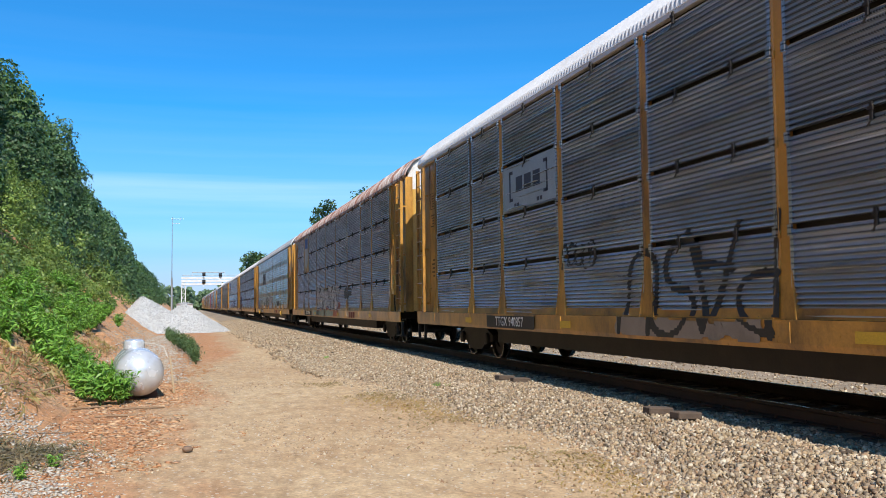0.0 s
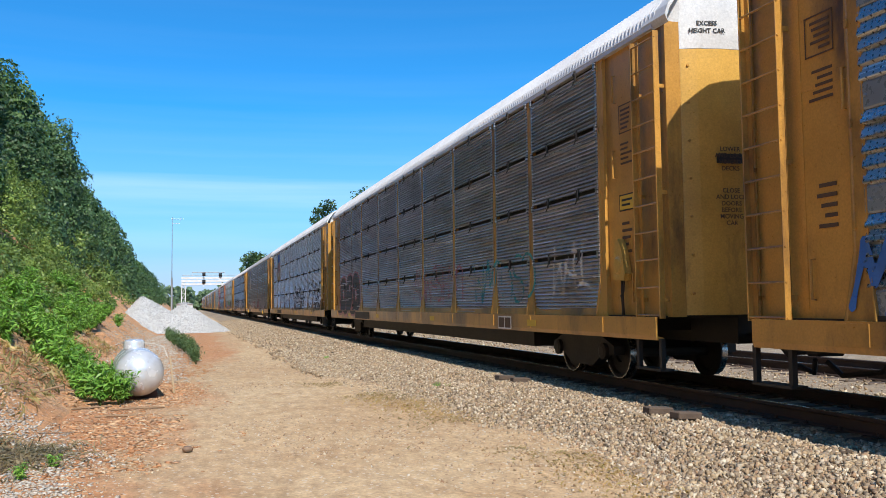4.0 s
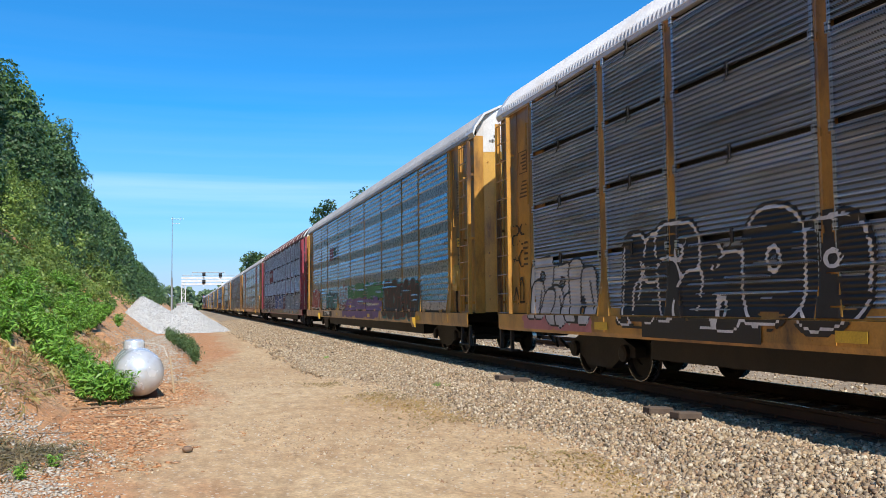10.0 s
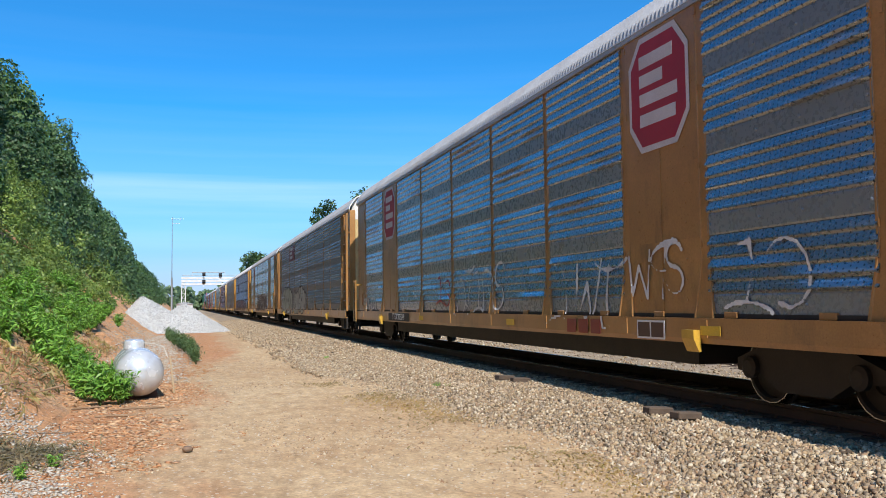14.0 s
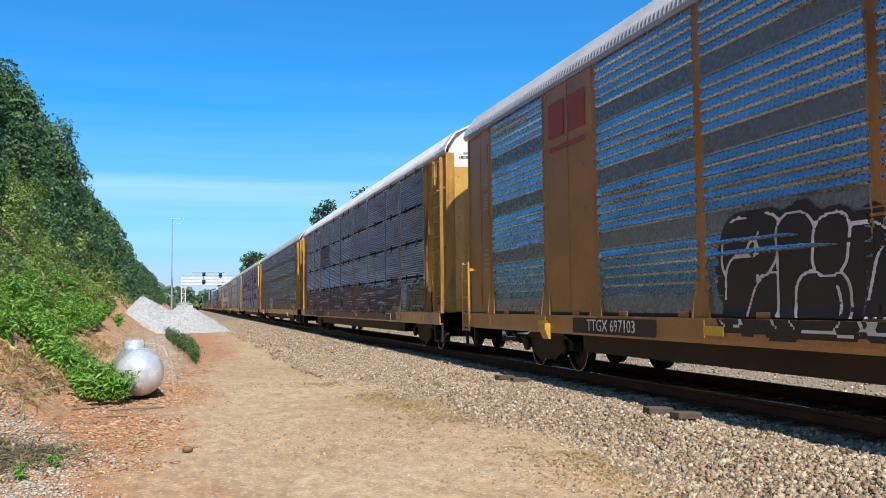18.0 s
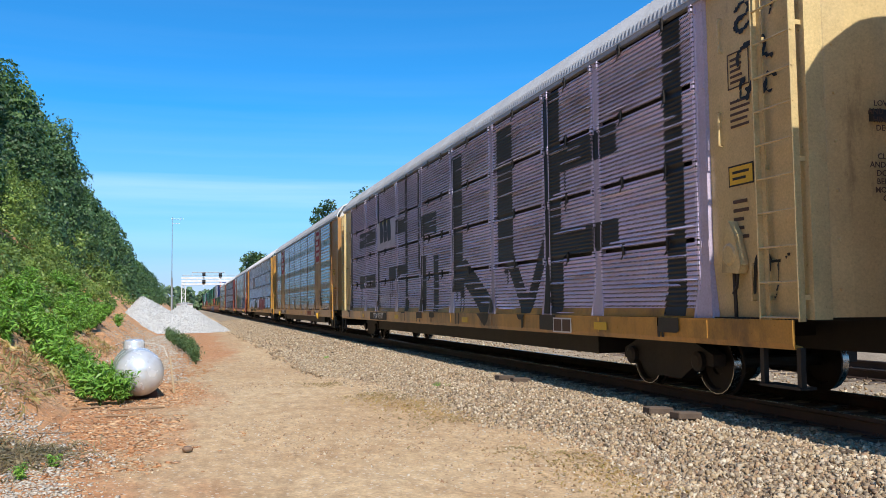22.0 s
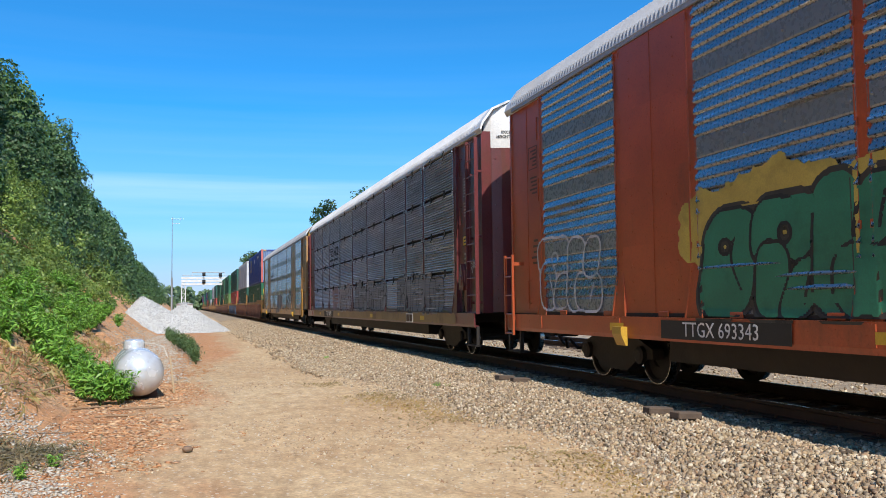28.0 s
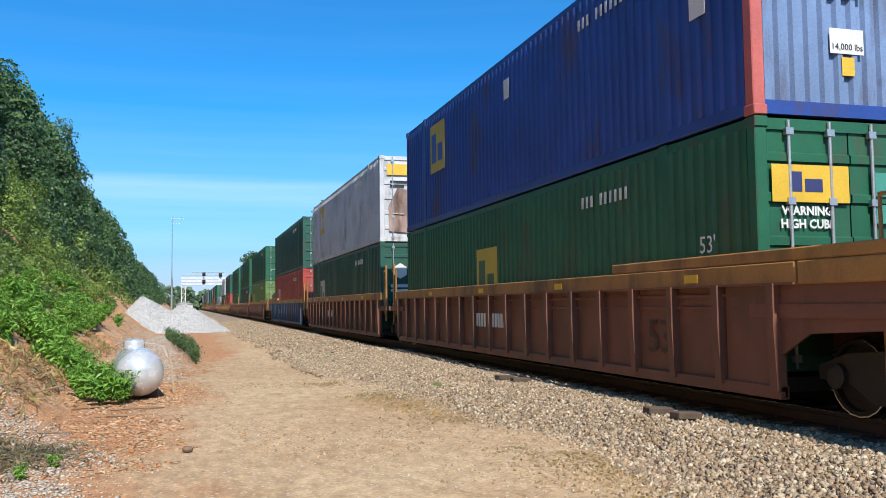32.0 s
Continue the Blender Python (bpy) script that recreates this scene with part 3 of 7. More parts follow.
railway(XC + 4.6, "second line of rusty rails behind the train", 1400)


# ---- the train: shared pieces ----
PITCH_CAR = 28.6
HALF = PITCH_CAR / 2
WIDE, SLIM = 2.80, 1.92
COLUMNS = [WIDE, SLIM, WIDE, WIDE, WIDE, WIDE, WIDE, SLIM, WIDE]
EDGES = [0.10 - sum(COLUMNS) / 2]
for w in COLUMNS:
    EDGES.append(EDGES[-1] + w)
SIDE, POST_FACE, SILL_FACE = -1.465, -1.472, -1.60
FOOT_FACE = -1.525
Z_SILL0, Z_SILL1, Z_PANEL0, Z_PANEL1 = 0.70, 1.00, 1.02, 4.84
ROW = (Z_PANEL1 - Z_PANEL0) / 4


def post_face(z):
    """How far out a post stands at height z; it flares to the sill below."""
    return POST_FACE if z > 1.80 else POST_FACE + (FOOT_FACE - POST_FACE) * ((1.80 - z) / 0.80) ** 1.3


RIB_GAP = 0.055


def dented_sheet(m, prof, y0, y1, crests, rnd, odds=0.4):
    """A folded sheet drawn along y; here and there a fold is knocked outward and catches the light. crests: the points of each fold."""
    cols = np.linspace(y0, y1, 15)
    out = np.zeros((len(prof), len(cols)))
    for pts in crests:
        if rnd.random() > odds:
            continue
        c, half, depth = rnd.uniform(y0, y1), (y1 - y0) * rnd.uniform(0.12, 0.5), rnd.uniform(0.010, 0.032)
        wave = depth * np.clip(1 - ((cols - c) / half) ** 2, 0, 1) ** 0.6 * np.array([rnd.uniform(0.7, 1.0) for _ in cols])
        wave[0] = wave[-1] = 0.0
        for q in pts:
            out[q] += wave
    k = len(prof)
    m.add([(x - out[q, j], y, z) for j, y in enumerate(cols) for q, (x, z) in enumerate(prof)],
          [(j * k + q, j * k + q + 1, (j + 1) * k + q + 1, (j + 1) * k + q) for j in range(len(cols) - 1) for q in range(k - 1)])


def ribbed_panel(w, seed=0):
    """Corrugated side sheet with end flanges and a clip at its head."""
    m, n = Mesh(), 15
    h = ROW - RIB_GAP
    p, prof = h / n, []
    for i in range(n):
        z = i * p
        prof += [(0.004, z), (-0.023, z + p * 0.20), (-0.023, z + p * 0.36), (0.004, z + p * 0.92)]
    prof.append((0.0, h))
    y0, y1 = -w / 2 + 0.1, w / 2 - 0.1
    dented_sheet(m, prof, y0, y1, [(4 * i + 1, 4 * i + 2) for i in range(n)], random.Random(seed))
    for s in (-1, 1):
        a = s * (w / 2 - 0.1)
        m.box(-0.022, 0.0, min(a, a - s * 0.05), max(a, a - s * 0.05), 0.0, h)
    for c in (-w * 0.5 + 0.12, w * 0.5 - 0.12):
        m.box(-0.045, -0.017, c - 0.03, c + 0.03, h - 0.06, h + 0.05)
    return m


def punched_panel(w, seed=0):
    """Flat punched sheet with a plain band and shallow pressed ribs."""
    m = Mesh()
    h = ROW - 0.006
    prof = [(0.0, 0.0), (-0.010, 0.02), (-0.010, 0.24), (0.0, 0.26)]
    n, z = 5, 0.26
    p = (h - 0.26) / n
    for i in range(n):
        prof += [(0.0, z + p * 0.02), (-0.028, z + p * 0.20), (-0.026, z + p * 0.30), (0.0, z + p * 0.98)]
        z += p
    prof.append((0.0, h))
    y0, y1 = -w / 2 + 0.07, w / 2 - 0.07
    dented_sheet(m, prof, y0, y1, [(4 * i + 5, 4 * i + 6) for i in range(n)], random.Random(seed), 0.5)
    for c in (-w * 0.5 + 0.13, -0.35, 0.35, w * 0.5 - 0.13):
        m.spin([(0.018, -0.010), (0.018, -0.018), (0.006, -0.024)], "x", (c, 0.13), 8)
    return m


def solid_panel(w):
    """Plain riveted sheet with a seam."""
    m = Mesh()
    y = w / 2 - 0.08
    m.box(-0.012, 0.02, -y, y, 0, ROW + 0.001)
    m.box(-0.020, -0.012, -0.012, 0.012, 0, ROW)
    for c in (-w * 0.30, w * 0.30):
        for z in (0.2, 0.45, 0.7):
            m.spin([(0.016, -0.012), (0.016, -0.017), (0.006, -0.022)], "x", (c, z), 6)
    return m


G_RIB_DARK = sheet("side_sheet_dark", (0.56, 0.61, 0.71), (0.25, 0.215, 0.205), 0.84, 0.34, (0.034, 0.0613, 0.0120))
G_RIB = sheet("side_sheet", (0.82, 0.88, 0.96), (0.38, 0.33, 0.33), 0.85, 0.30, (0.034, 0.0613, 0.0100))
G_RIB_BROWN = sheet("side_sheet_brown", (0.54, 0.51, 0.52), (0.19, 0.14, 0.115), 0.75, 0.34, (0.034, 0.0613, 0.0120))
G_PUNCH = sheet("punched_sheet", (0.48, 0.495, 0.51), (0.20, 0.175, 0.155), 0.88, 0.27, (0.085, 0.052, 0.0100, 0.28))
G_PUNCH_GREY = sheet("punched_sheet_grey", (0.42, 0.43, 0.45), (0.28, 0.26, 0.245), 0.86, 0.28, (0.085, 0.052, 0.0105, 0.28), 0.60, (0.22, 0.25, 0.28))
G_PUNCH_BROWN = sheet("punched_sheet_brown", (0.130, 0.117, 0.110), (0.08, 0.063, 0.052), 0.30, 0.42, (0.075, 0.050, 0.0105, 0.28), 0.575, (0.098, 0.100, 0.106))
# darker sheet with more of the painted glint lines
G_RIB_GLINT = sheet("side_sheet_glint", (0.66, 0.70, 0.77), (0.19, 0.155, 0.15), 0.82, 0.36, (0.034, 0.0613, 0.0120), 0.56)
G_LILAC = sheet("painted_sheet", (0.80, 0.70, 0.88), (0.60, 0.50, 0.61), 0.0, 0.55, (0.034, 0.0613, 0.0125))
PANEL = {}
for k in range(5):      # five sheets of each kind, each with its own dents
    for w in (WIDE, SLIM):
        PANEL["ribbed", w, k] = ribbed_panel(w, 11 + k).data("panel", G_RIB)
        PANEL["punched", w, k] = punched_panel(w, 31 + k).data("panel", G_PUNCH)
        PANEL["solid", w, k] = solid_panel(w).data("panel", G_PUNCH)



def post_mesh():
    m = Mesh()
    zs = [4.86, 1.64, 1.60, 1.40, 1.20, 1.0]
    wid = [0.10, 0.10, 0.108, 0.136, 0.166, 0.196]
    v, f = [], []
    for z, w in zip(zs, wid):
        x = post_face(z)
        v += [(-1.40, -w, z), (x, -w, z), (x, -w + 0.02, z), (x + 0.012, -w + 0.032, z), (x + 0.012, w - 0.032, z), (x, w - 0.02, z), (x, w, z), (-1.40, w, z)]
    for i in range(len(zs) - 1):
        f += [(i * 8 + k, i * 8 + k + 1, i * 8 + 9 + k, i * 8 + 8 + k) for k in range(7)]
    m.add(v, f + [tuple(range(8)), tuple(range(40, 48))])
    for i in range(4):
        for s in (-1, 1):
            m.box(post_face(3) - 0.012, post_face(3) + 0.02, s * 0.075 - 0.02, s * 0.075 + 0.02, Z_PANEL0 + ROW * (i + 1) - 0.13, Z_PANEL0 + ROW * (i + 1) - 0.05)
    return m


ROOF_LINE = [(-1.465, 4.86), (-1.49, 4.92), (-1.44, 5.06), (-1.22, 5.36), (-0.85, 5.54), (0.0, 5.60)]
ROOF_LINE = ROOF_LINE + [(0.85, 5.54), (1.44, 5.06), (1.47, 4.86)]


def roof_mesh():
    pitch, h = 0.11, 0.020
    n = int(26.7 / pitch)
    rows = []
    for i in range(n):
        y = -n * pitch / 2 + i * pitch
        rows += [(y, 0), (y + pitch * 0.36, 0), (y + pitch * 0.68, h)]
    v = []
    for y, o in rows:
        for j, (x, z) in enumerate(ROOF_LINE):
            k = 0.0 if j in (0, 1, len(ROOF_LINE) - 1) else 1.0
            v.append((x * (1 + o / 1.4 * k), y, z + o * k * 0.8))
    a = len(ROOF_LINE)
    f = [(i * a + j, i * a + j + 1, (i + 1) * a + j + 1, (i + 1) * a + j) for i in range(len(rows) - 1) for j in range(a - 1)]
    return Mesh().add(v, f)


def far_side_mesh():
    m, n = Mesh(), 60
    p, prof = (Z_PANEL1 - Z_PANEL0) / n, []
    for i in range(n):
        z = Z_PANEL0 + i * p
        prof += [(1.45, z), (1.47, z + p * 0.25), (1.47, z + p * 0.6), (1.45, z + p * 0.85)]
    k = len(prof)
    m.add([(x, y, z) for y in (EDGES[0], EDGES[-1]) for x, z in prof], [(i, i + 1, k + i + 1, k + i) for i in range(k - 1)])
    for e in EDGES:
        m.box(1.42, 1.52, e - 0.1, e + 0.1, Z_SILL1, 4.88)
    return m


def sill_mesh(s):
    prof = [(s * 1.60, Z_SILL1), (s * 1.60, Z_SILL0 + 0.06), (s * 1.58, Z_SILL0), (s * 1.48, Z_SILL0), (s * 1.48, Z_SILL0 + 0.03), (s * 1.57, Z_SILL0 + 0.05), (s * 1.57, Z_SILL1)]
    m = Mesh().prism(prof, "y", -13.3, 13.3)
    for e in EDGES:
        m.box(min(s * 1.60, s * 1.612), max(s * 1.60, s * 1.612), e - 0.2, e + 0.2, Z_SILL0 + 0.07, Z_SILL1 - 0.02)
    return m


def end_panel_mesh(s):
    """Solid stretch of side sheet at an end, set back behind the last post, with a lap seam and rivets."""
    m = Mesh().box(-1.42, -1.36, min(s * 11.4, s * 13.40), max(s * 11.4, s * 13.40), Z_SILL1, 4.86, 0.008)
    m.box(-1.425, -1.419, min(s * 11.9, s * 13.39), max(s * 11.9, s * 13.39), 3.30, 3.42)
    m.box(-1.428, -1.419, min(s * 12.60, s * 12.66), max(s * 12.60, s * 12.66), Z_SILL1 + 0.1, 4.8)
    for z in np.arange(1.25, 4.8, 0.30):
        m.spin([(0.014, -1.421), (0.014, -1.427), (0.005, -1.432)], "x", (s * 13.33, float(z)), 6)
    return m


def short_ladder_mesh(s):
    """Four-rung ladder at a corner, standing off the sheet, with a step below."""
    m = Mesh()
    for y in (12.86, 13.24):
        m.box(-1.66, -1.62, min(s * y, s * (y + 0.05)), max(s * y, s * (y + 0.05)), 0.62, 2.1)
    for z in (0.65, 1.0, 1.35, 1.7, 2.05):
        m.tube([(-1.64, s * 12.88, z), (-1.64, s * 13.28, z)], 0.016)
    for z in (0.9, 1.9):
        m.box(-1.63, -1.40, min(s * 12.88, s * 12.92), max(s * 12.88, s * 12.92), z, z + 0.06)
    return m


def grab_mesh(s, t, z):
    return Mesh().tube([(-1.40, s * t, z), (-1.47, s * t, z), (-1.47, s * t, z + 0.4), (-1.40, s * t, z + 0.4)], 0.014)


def corner_mesh(s):
    return Mesh().prism([(-1.435, s * 13.435), (-1.22, s * 13.435), (-1.22, s * 13.40), (-1.40, s * 13.40), (-1.40, s * 13.36), (-1.435, s * 13.36)], "z", Z_SILL1, 4.88)


def ladder_mesh(s):
    m = Mesh()
    for y, d in ((12.76, 0.09), (13.37, -0.07)):
        m.box(-1.585, -1.50, min(s * y, s * (y + 0.022)), max(s * y, s * (y + 0.022)), 0.98, 4.76, 0.005)
        m.box(-1.512, -1.50, min(s * y, s * (y + d)), max(s * y, s * (y + d)), 0.98, 4.76)
    for i in range(11):
        z = 1.02 + i * 0.366
        m.tube([(-1.565, s * 12.75, z), (-1.565, s * 13.40, z)], 0.013)
    for z in (1.2, 2.6, 4.0):
        for y in (12.77, 13.36):
            m.box(-1.51, -1.40, min(s * y, s * (y + 0.03)), max(s * y, s * (y + 0.03)), z, z + 0.05)
    return m


def end_door_mesh(s, side, z0, z1):
    """One leaf of the rounded end doors, between two heights."""
    a = s * 13.34
    line = sorted((abs(x), z) for x, z in ROOF_LINE if z > 4.9)
    top = lambda x: float(np.interp(x, [p for p, _ in line], [z for _, z in line])) - 0.015
    xs = [0.012, 0.35, 0.7, 1.0, 1.2, 1.34]
    out = [0.25, 0.245, 0.22, 0.16, 0.09, 0.0]
    v, f = [], []
    n = 5
    for x, o in zip(xs, out):
        for k in range(n + 1):
            z = z0 + (min(z1, top(x)) - z0) * k / n
            v.append((side * x, a + s * o, z))
        for k in range(n, -1, -1):
            z = z0 + (min(z1, top(x)) - z0) * k / n
            v.append((side * x, a + s * (o - 0.04), z))
    k = 2 * (n + 1)
    for i in range(len(xs) - 1):
        f += [(i * k + j, i * k + (j + 1) % k, (i + 1) * k + (j + 1) % k, (i + 1) * k + j) for j in range(k)]
    return Mesh().add(v, f + [tuple(range(k)), tuple(range((len(xs) - 1) * k, len(xs) * k))])


def end_cap_mesh(s):
    """End of the roof sheet, carried out over the doors."""
    pts = [(x * 1.004, z + 0.012) for x, z in ROOF_LINE]
    low = [(x * 0.985, z - 0.03) for x, z in ROOF_LINE]
    a = len(pts)
    v = [(x, y, z) for y in (s * 12.95, s * 13.56) for x, z in pts] + [(x, y, z) for y in (s * 12.95, s * 13.56) for x, z in low]
    f = [(j, j + 1, a + j + 1, a + j) for j in range(a - 1)] + [(2 * a + j, 2 * a + j + 1, 3 * a + j + 1, 3 * a + j) for j in range(a - 1)] + [(a + j, a + j + 1, 3 * a + j + 1, 3 * a + j) for j in range(a - 1)]
    return Mesh().add(v, f)


def wheel_mesh():
    return Mesh().spin([(0.06, 0.02), (0.14, 0.03), (0.15, 0.0), (0.33, 0.02), (0.345, -0.035), (0.388, -0.035), (0.40, -0.035), (0.40, 0.075), (0.43, 0.085), (0.43, 0.11), (0.33, 0.11), (0.3, 0.06), (0.06, 0.06)], "x", (0, 0), 20)


def side_frame_mesh():
    out = [(-1.15, 0.52), (-1.15, 0.38), (-0.72, 0.36), (-0.40, 0.18), (0.40, 0.18), (0.72, 0.36), (1.15, 0.38), (1.15, 0.52), (0.75, 0.66), (0.3, 0.70), (-0.3, 0.70), (-0.75, 0.66)]
    m = Mesh().prism(out, "x", -0.09, 0.09)
    for c in (-0.16, 0.0, 0.16):
        m.cyl("z", (-0.02, c), 0.07, 0.24, 0.5, 10)
    for y in (-0.86, 0.86):
        m.spin([(0.13, -0.09), (0.13, -0.15), (0.08, -0.17)], "x", (y, 0.43), 14)
    return m


WHEEL = wheel_mesh().data("wheel", M_STEEL, True)
WHEEL.materials.append(M_RAILTOP)
for face in WHEEL.polygons:        # rims are worn bright by the rails
    rr = [math.hypot(WHEEL.vertices[k].co.y, WHEEL.vertices[k].co.z) for k in face.vertices]
    if min(rr) > 0.38 and max(rr) < 0.405:
        face.material_index = 1
FRAME = side_frame_mesh().data("side_frame", M_STEEL)
AXLE = Mesh().cyl("x", (0, 0), 0.08, -0.72, 0.72, 10).data("axle", M_STEEL)
BOLSTER = Mesh().box(-0.95, 0.95, -0.2, 0.2, 0.42, 0.62).data("bolster", M_STEEL)


def bogie(car, y):
    b = part("bogie", BOLSTER, None, car, "four-wheeled cast steel truck, black with grime", pose(0, y, 0))
    for s in (-1, 1):
        part("side_frame", FRAME, None, b, at=pose(s * 1.0, 0, 0, 0, 0, 0 if s < 0 else 180))
        for d in (-0.86, 0.86):
            part("wheel", WHEEL, None, b, at=pose(s * 0.83, d, 0.40, 0, 0, 0 if s < 0 else 180))
    for d in (-0.86, 0.86):
        part("axle", AXLE, None, b, at=pose(0, d, 0.40))
    return b


def coupler_mesh(s, y):
    m = Mesh().box(-0.11, 0.11, min(y, y + s * 0.75), max(y, y + s * 0.75), 0.58, 0.78)
    m.box(-0.2, 0.2, min(y + s * 0.72, y + s * 0.98), max(y + s * 0.72, y + s * 0.98), 0.52, 0.84, 0.03)
    m.tube([(0.3, y, 0.62), (0.32, y + s * 0.3, 0.35), (0.2, y + s * 0.8, 0.28), (0.1, y + s * 0.95, 0.45)], 0.035)
    return m


ROOF = roof_mesh().data("roof", M_GALV)
SEAM = Mesh()
for p_, q_ in zip(ROOF_LINE[1:5], ROOF_LINE[2:6]):
    SEAM.add([(p_[0] * 1.02, -0.04, p_[1] + 0.02), (p_[0] * 1.02, 0.04, p_[1] + 0.02), (q_[0] * 1.02, 0.04, q_[1] + 0.02), (q_[0] * 1.02, -0.04, q_[1] + 0.02),
              (p_[0], -0.04, p_[1]), (p_[0], 0.04, p_[1]), (q_[0], 0.04, q_[1]), (q_[0], -0.04, q_[1])], [(0, 1, 2, 3), (0, 4, 5, 1), (3, 2, 6, 7), (0, 3, 7, 4), (1, 5, 6, 2)])
SEAM = SEAM.data("roof_seam", M_WHITE)
POST = post_mesh().data("post", M_STEEL)
FAR_SIDE = far_side_mesh().data("far_side", G_RIB)
SILLS = {s: sill_mesh(s).data("side_sill", M_STEEL) for s in (-1, 1)}
END_PANEL = {s: end_panel_mesh(s).data("end_panel", M_STEEL) for s in (-1, 1)}
CORNER = {s: corner_mesh(s).data("corner_post", M_STEEL) for s in (-1, 1)}
SHORT_LADDER = {s: short_ladder_mesh(s).data("ladder", M_STEEL) for s in (-1, 1)}
GRAB = {(s, k): grab_mesh(s, *tz).data("grab_iron", M_STEEL) for s in (-1, 1) for k, tz in enumerate(((11.98, 3.0), (12.02, 4.1), (12.5, 1.2)))}
LADDER = {s: ladder_mesh(s).data("ladder", M_STEEL) for s in (-1, 1)}
DOOR = {(s, k): end_door_mesh(s, k, 1.02, 4.52).data("end_door", M_STEEL) for s in (-1, 1) for k in (-1, 1)}
DOOR_TOP = {(s, k): end_door_mesh(s, k, 4.525, 9.0).data("door_top", M_WHITE) for s in (-1, 1) for k in (-1, 1)}
SLOT = {s: Mesh().box(-0.78, -0.12, min(s * 13.545, s * 13.60), max(s * 13.545, s * 13.60), 3.0, 3.12).box(0.12, 0.78, min(s * 13.5, s * 13.6), max(s * 13.5, s * 13.6), 3.0, 3.12).data("door_slot", M_BLACK) for s in (-1, 1)}
CAP = {s: end_cap_mesh(s).data("roof_cap", M_WHITE) for s in (-1, 1)}
UNDER = Mesh().box(-0.3, 0.3, -13.2, 13.2, 0.62, 0.98).box(-1.5, 1.5, -13.3, 13.3, 0.98, 1.015)
for q in range(-6, 7):
    UNDER.box(-1.5, 1.5, q * 2.0 - 0.06, q * 2.0 + 0.06, 0.78, 0.98)
UNDER.box(-1.2, 1.2, -8.2, 8.2, 0.40, 0.80)
UNDER.box(-0.9, -0.4, -3.4, -2.2, 0.42, 0.8, 0.04).cyl("y", (-0.7, 0.55), 0.18, 1.5, 2.6, 14)
UNDER = UNDER.data("underframe", M_STEEL)
JACK = Mesh().prism([(-1.60, 0.60), (-1.60, 0.86), (-1.70, 0.86), (-1.70, 0.76), (-1.63, 0.60)], "y", -0.13, 0.13).data("jacking_pad", paint("pad_yellow", (0.60, 0.36, 0.05), 0.2))
STEP = {s: Mesh().box(-1.56, -1.50, min(s * 12.72, s * 12.78), max(s * 12.72, s * 12.78), 0.32, 0.72).box(-1.56, -1.50, min(s * 13.30, s * 13.36), max(s * 13.30, s * 13.36), 0.32, 0.72).box(-1.58, -1.38, min(s * 12.72, s * 13.36), max(s * 12.72, s * 13.36), 0.30, 0.33).data("stirrup", M_STEEL) for s in (-1, 1)}
# black sheet added behind the side panels as the shade inside the car
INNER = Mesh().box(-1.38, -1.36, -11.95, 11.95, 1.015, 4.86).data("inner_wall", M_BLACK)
EAVE = Mesh().prism([(-1.496, 4.845), (-1.40, 4.845), (-1.40, 4.90), (-1.496, 4.90)], "y", -13.2, 13.2).data("eave_rail", M_STEEL)
LATCH = Mesh().box(-0.052, -0.020, -0.022, 0.022, -0.09, 0.075, 0.006).box(-0.062, -0.045, -0.035, 0.035, 0.0, 0.035).tube([(-0.05, 0.0, -0.09), (-0.065, 0.03, -0.15)], 0.010, 5).data("latch", M_STEEL)
KICK = Mesh().prism([(-1.490, 1.115), (-1.512, 1.003), (-1.44, 1.003), (-1.44, 1.115)], "y", EDGES[0], EDGES[-1]).data("kick_plate", M_STEEL)
# solid black strip, painted shade in place of an open gap
SILL_GAP_SHADE = Mesh().box(-1.498, -1.44, EDGES[0], EDGES[-1], 1.003, 1.050).data("sill_gap", M_BLACK)
TAB = Mesh().box(-1.512, -1.47, -0.12, 0.12, 1.002, 1.075, 0.006).data("tab", M_STEEL)
STILE = {}
for s in (-1, 1):
    for k in (-1, 1):
        STILE[s, k] = Mesh().box(min(k * 1.27, k * 1.345), max(k * 1.27, k * 1.345), min(s * 13.36, s * 13.43), max(s * 13.36, s * 13.43), 1.04, 4.50)
        for z in (1.3, 1.8, 2.3, 2.8, 3.3, 3.8, 4.3):
            STILE[s, k].cyl("y", (k * 1.12, z), 0.018, min(s * 13.45, s * 13.475), max(s * 13.45, s * 13.475), 8)
        STILE[s, k] = STILE[s, k].data("door_stile", M_STEEL)
COUPLER = {s: coupler_mesh(s, s * 13.25).data("coupler", M_STEEL) for s in (-1, 1)}


TO_SIDE = Matrix(((0, 0, -1, 0), (-1, 0, 0, 0), (0, 1, 0, 0), (0, 0, 0, 1)))
TO_END = Matrix(((1, 0, 0, 0), (0, 0, -1, 0), (0, 1, 0, 0), (0, 0, 0, 1)))


def lettering(text, size, material, parent, at, name="lettering", bold=0.0):
    """Painted words, centred, on a side or an end."""
    cu = bpy.data.curves.new("lettering", "FONT")
    cu.body, cu.size, cu.align_x, cu.align_y, cu.extrude, cu.offset = text, size, "CENTER", "CENTER", 0.001, bold
    cu.resolution_u = 2
    ob = bpy.data.objects.new("lettering", cu)
    scene.collection.objects.link(ob)
    me = bpy.data.meshes.new_from_object(ob)
    bpy.data.objects.remove(ob)
    me.materials.clear()
    me.materials.append(material)
    return part(name, me, None, parent, at=at)


def patch_mesh(items):
    """Flat painted shapes on a side: boxes of (y0, y1, z0, z1) at a depth."""
    m = Mesh()
    for x, y0, y1, z0, z1 in items:
        m.box(x - 0.003, x, min(y0, y1), max(y0, y1), z0, z1)
    return m


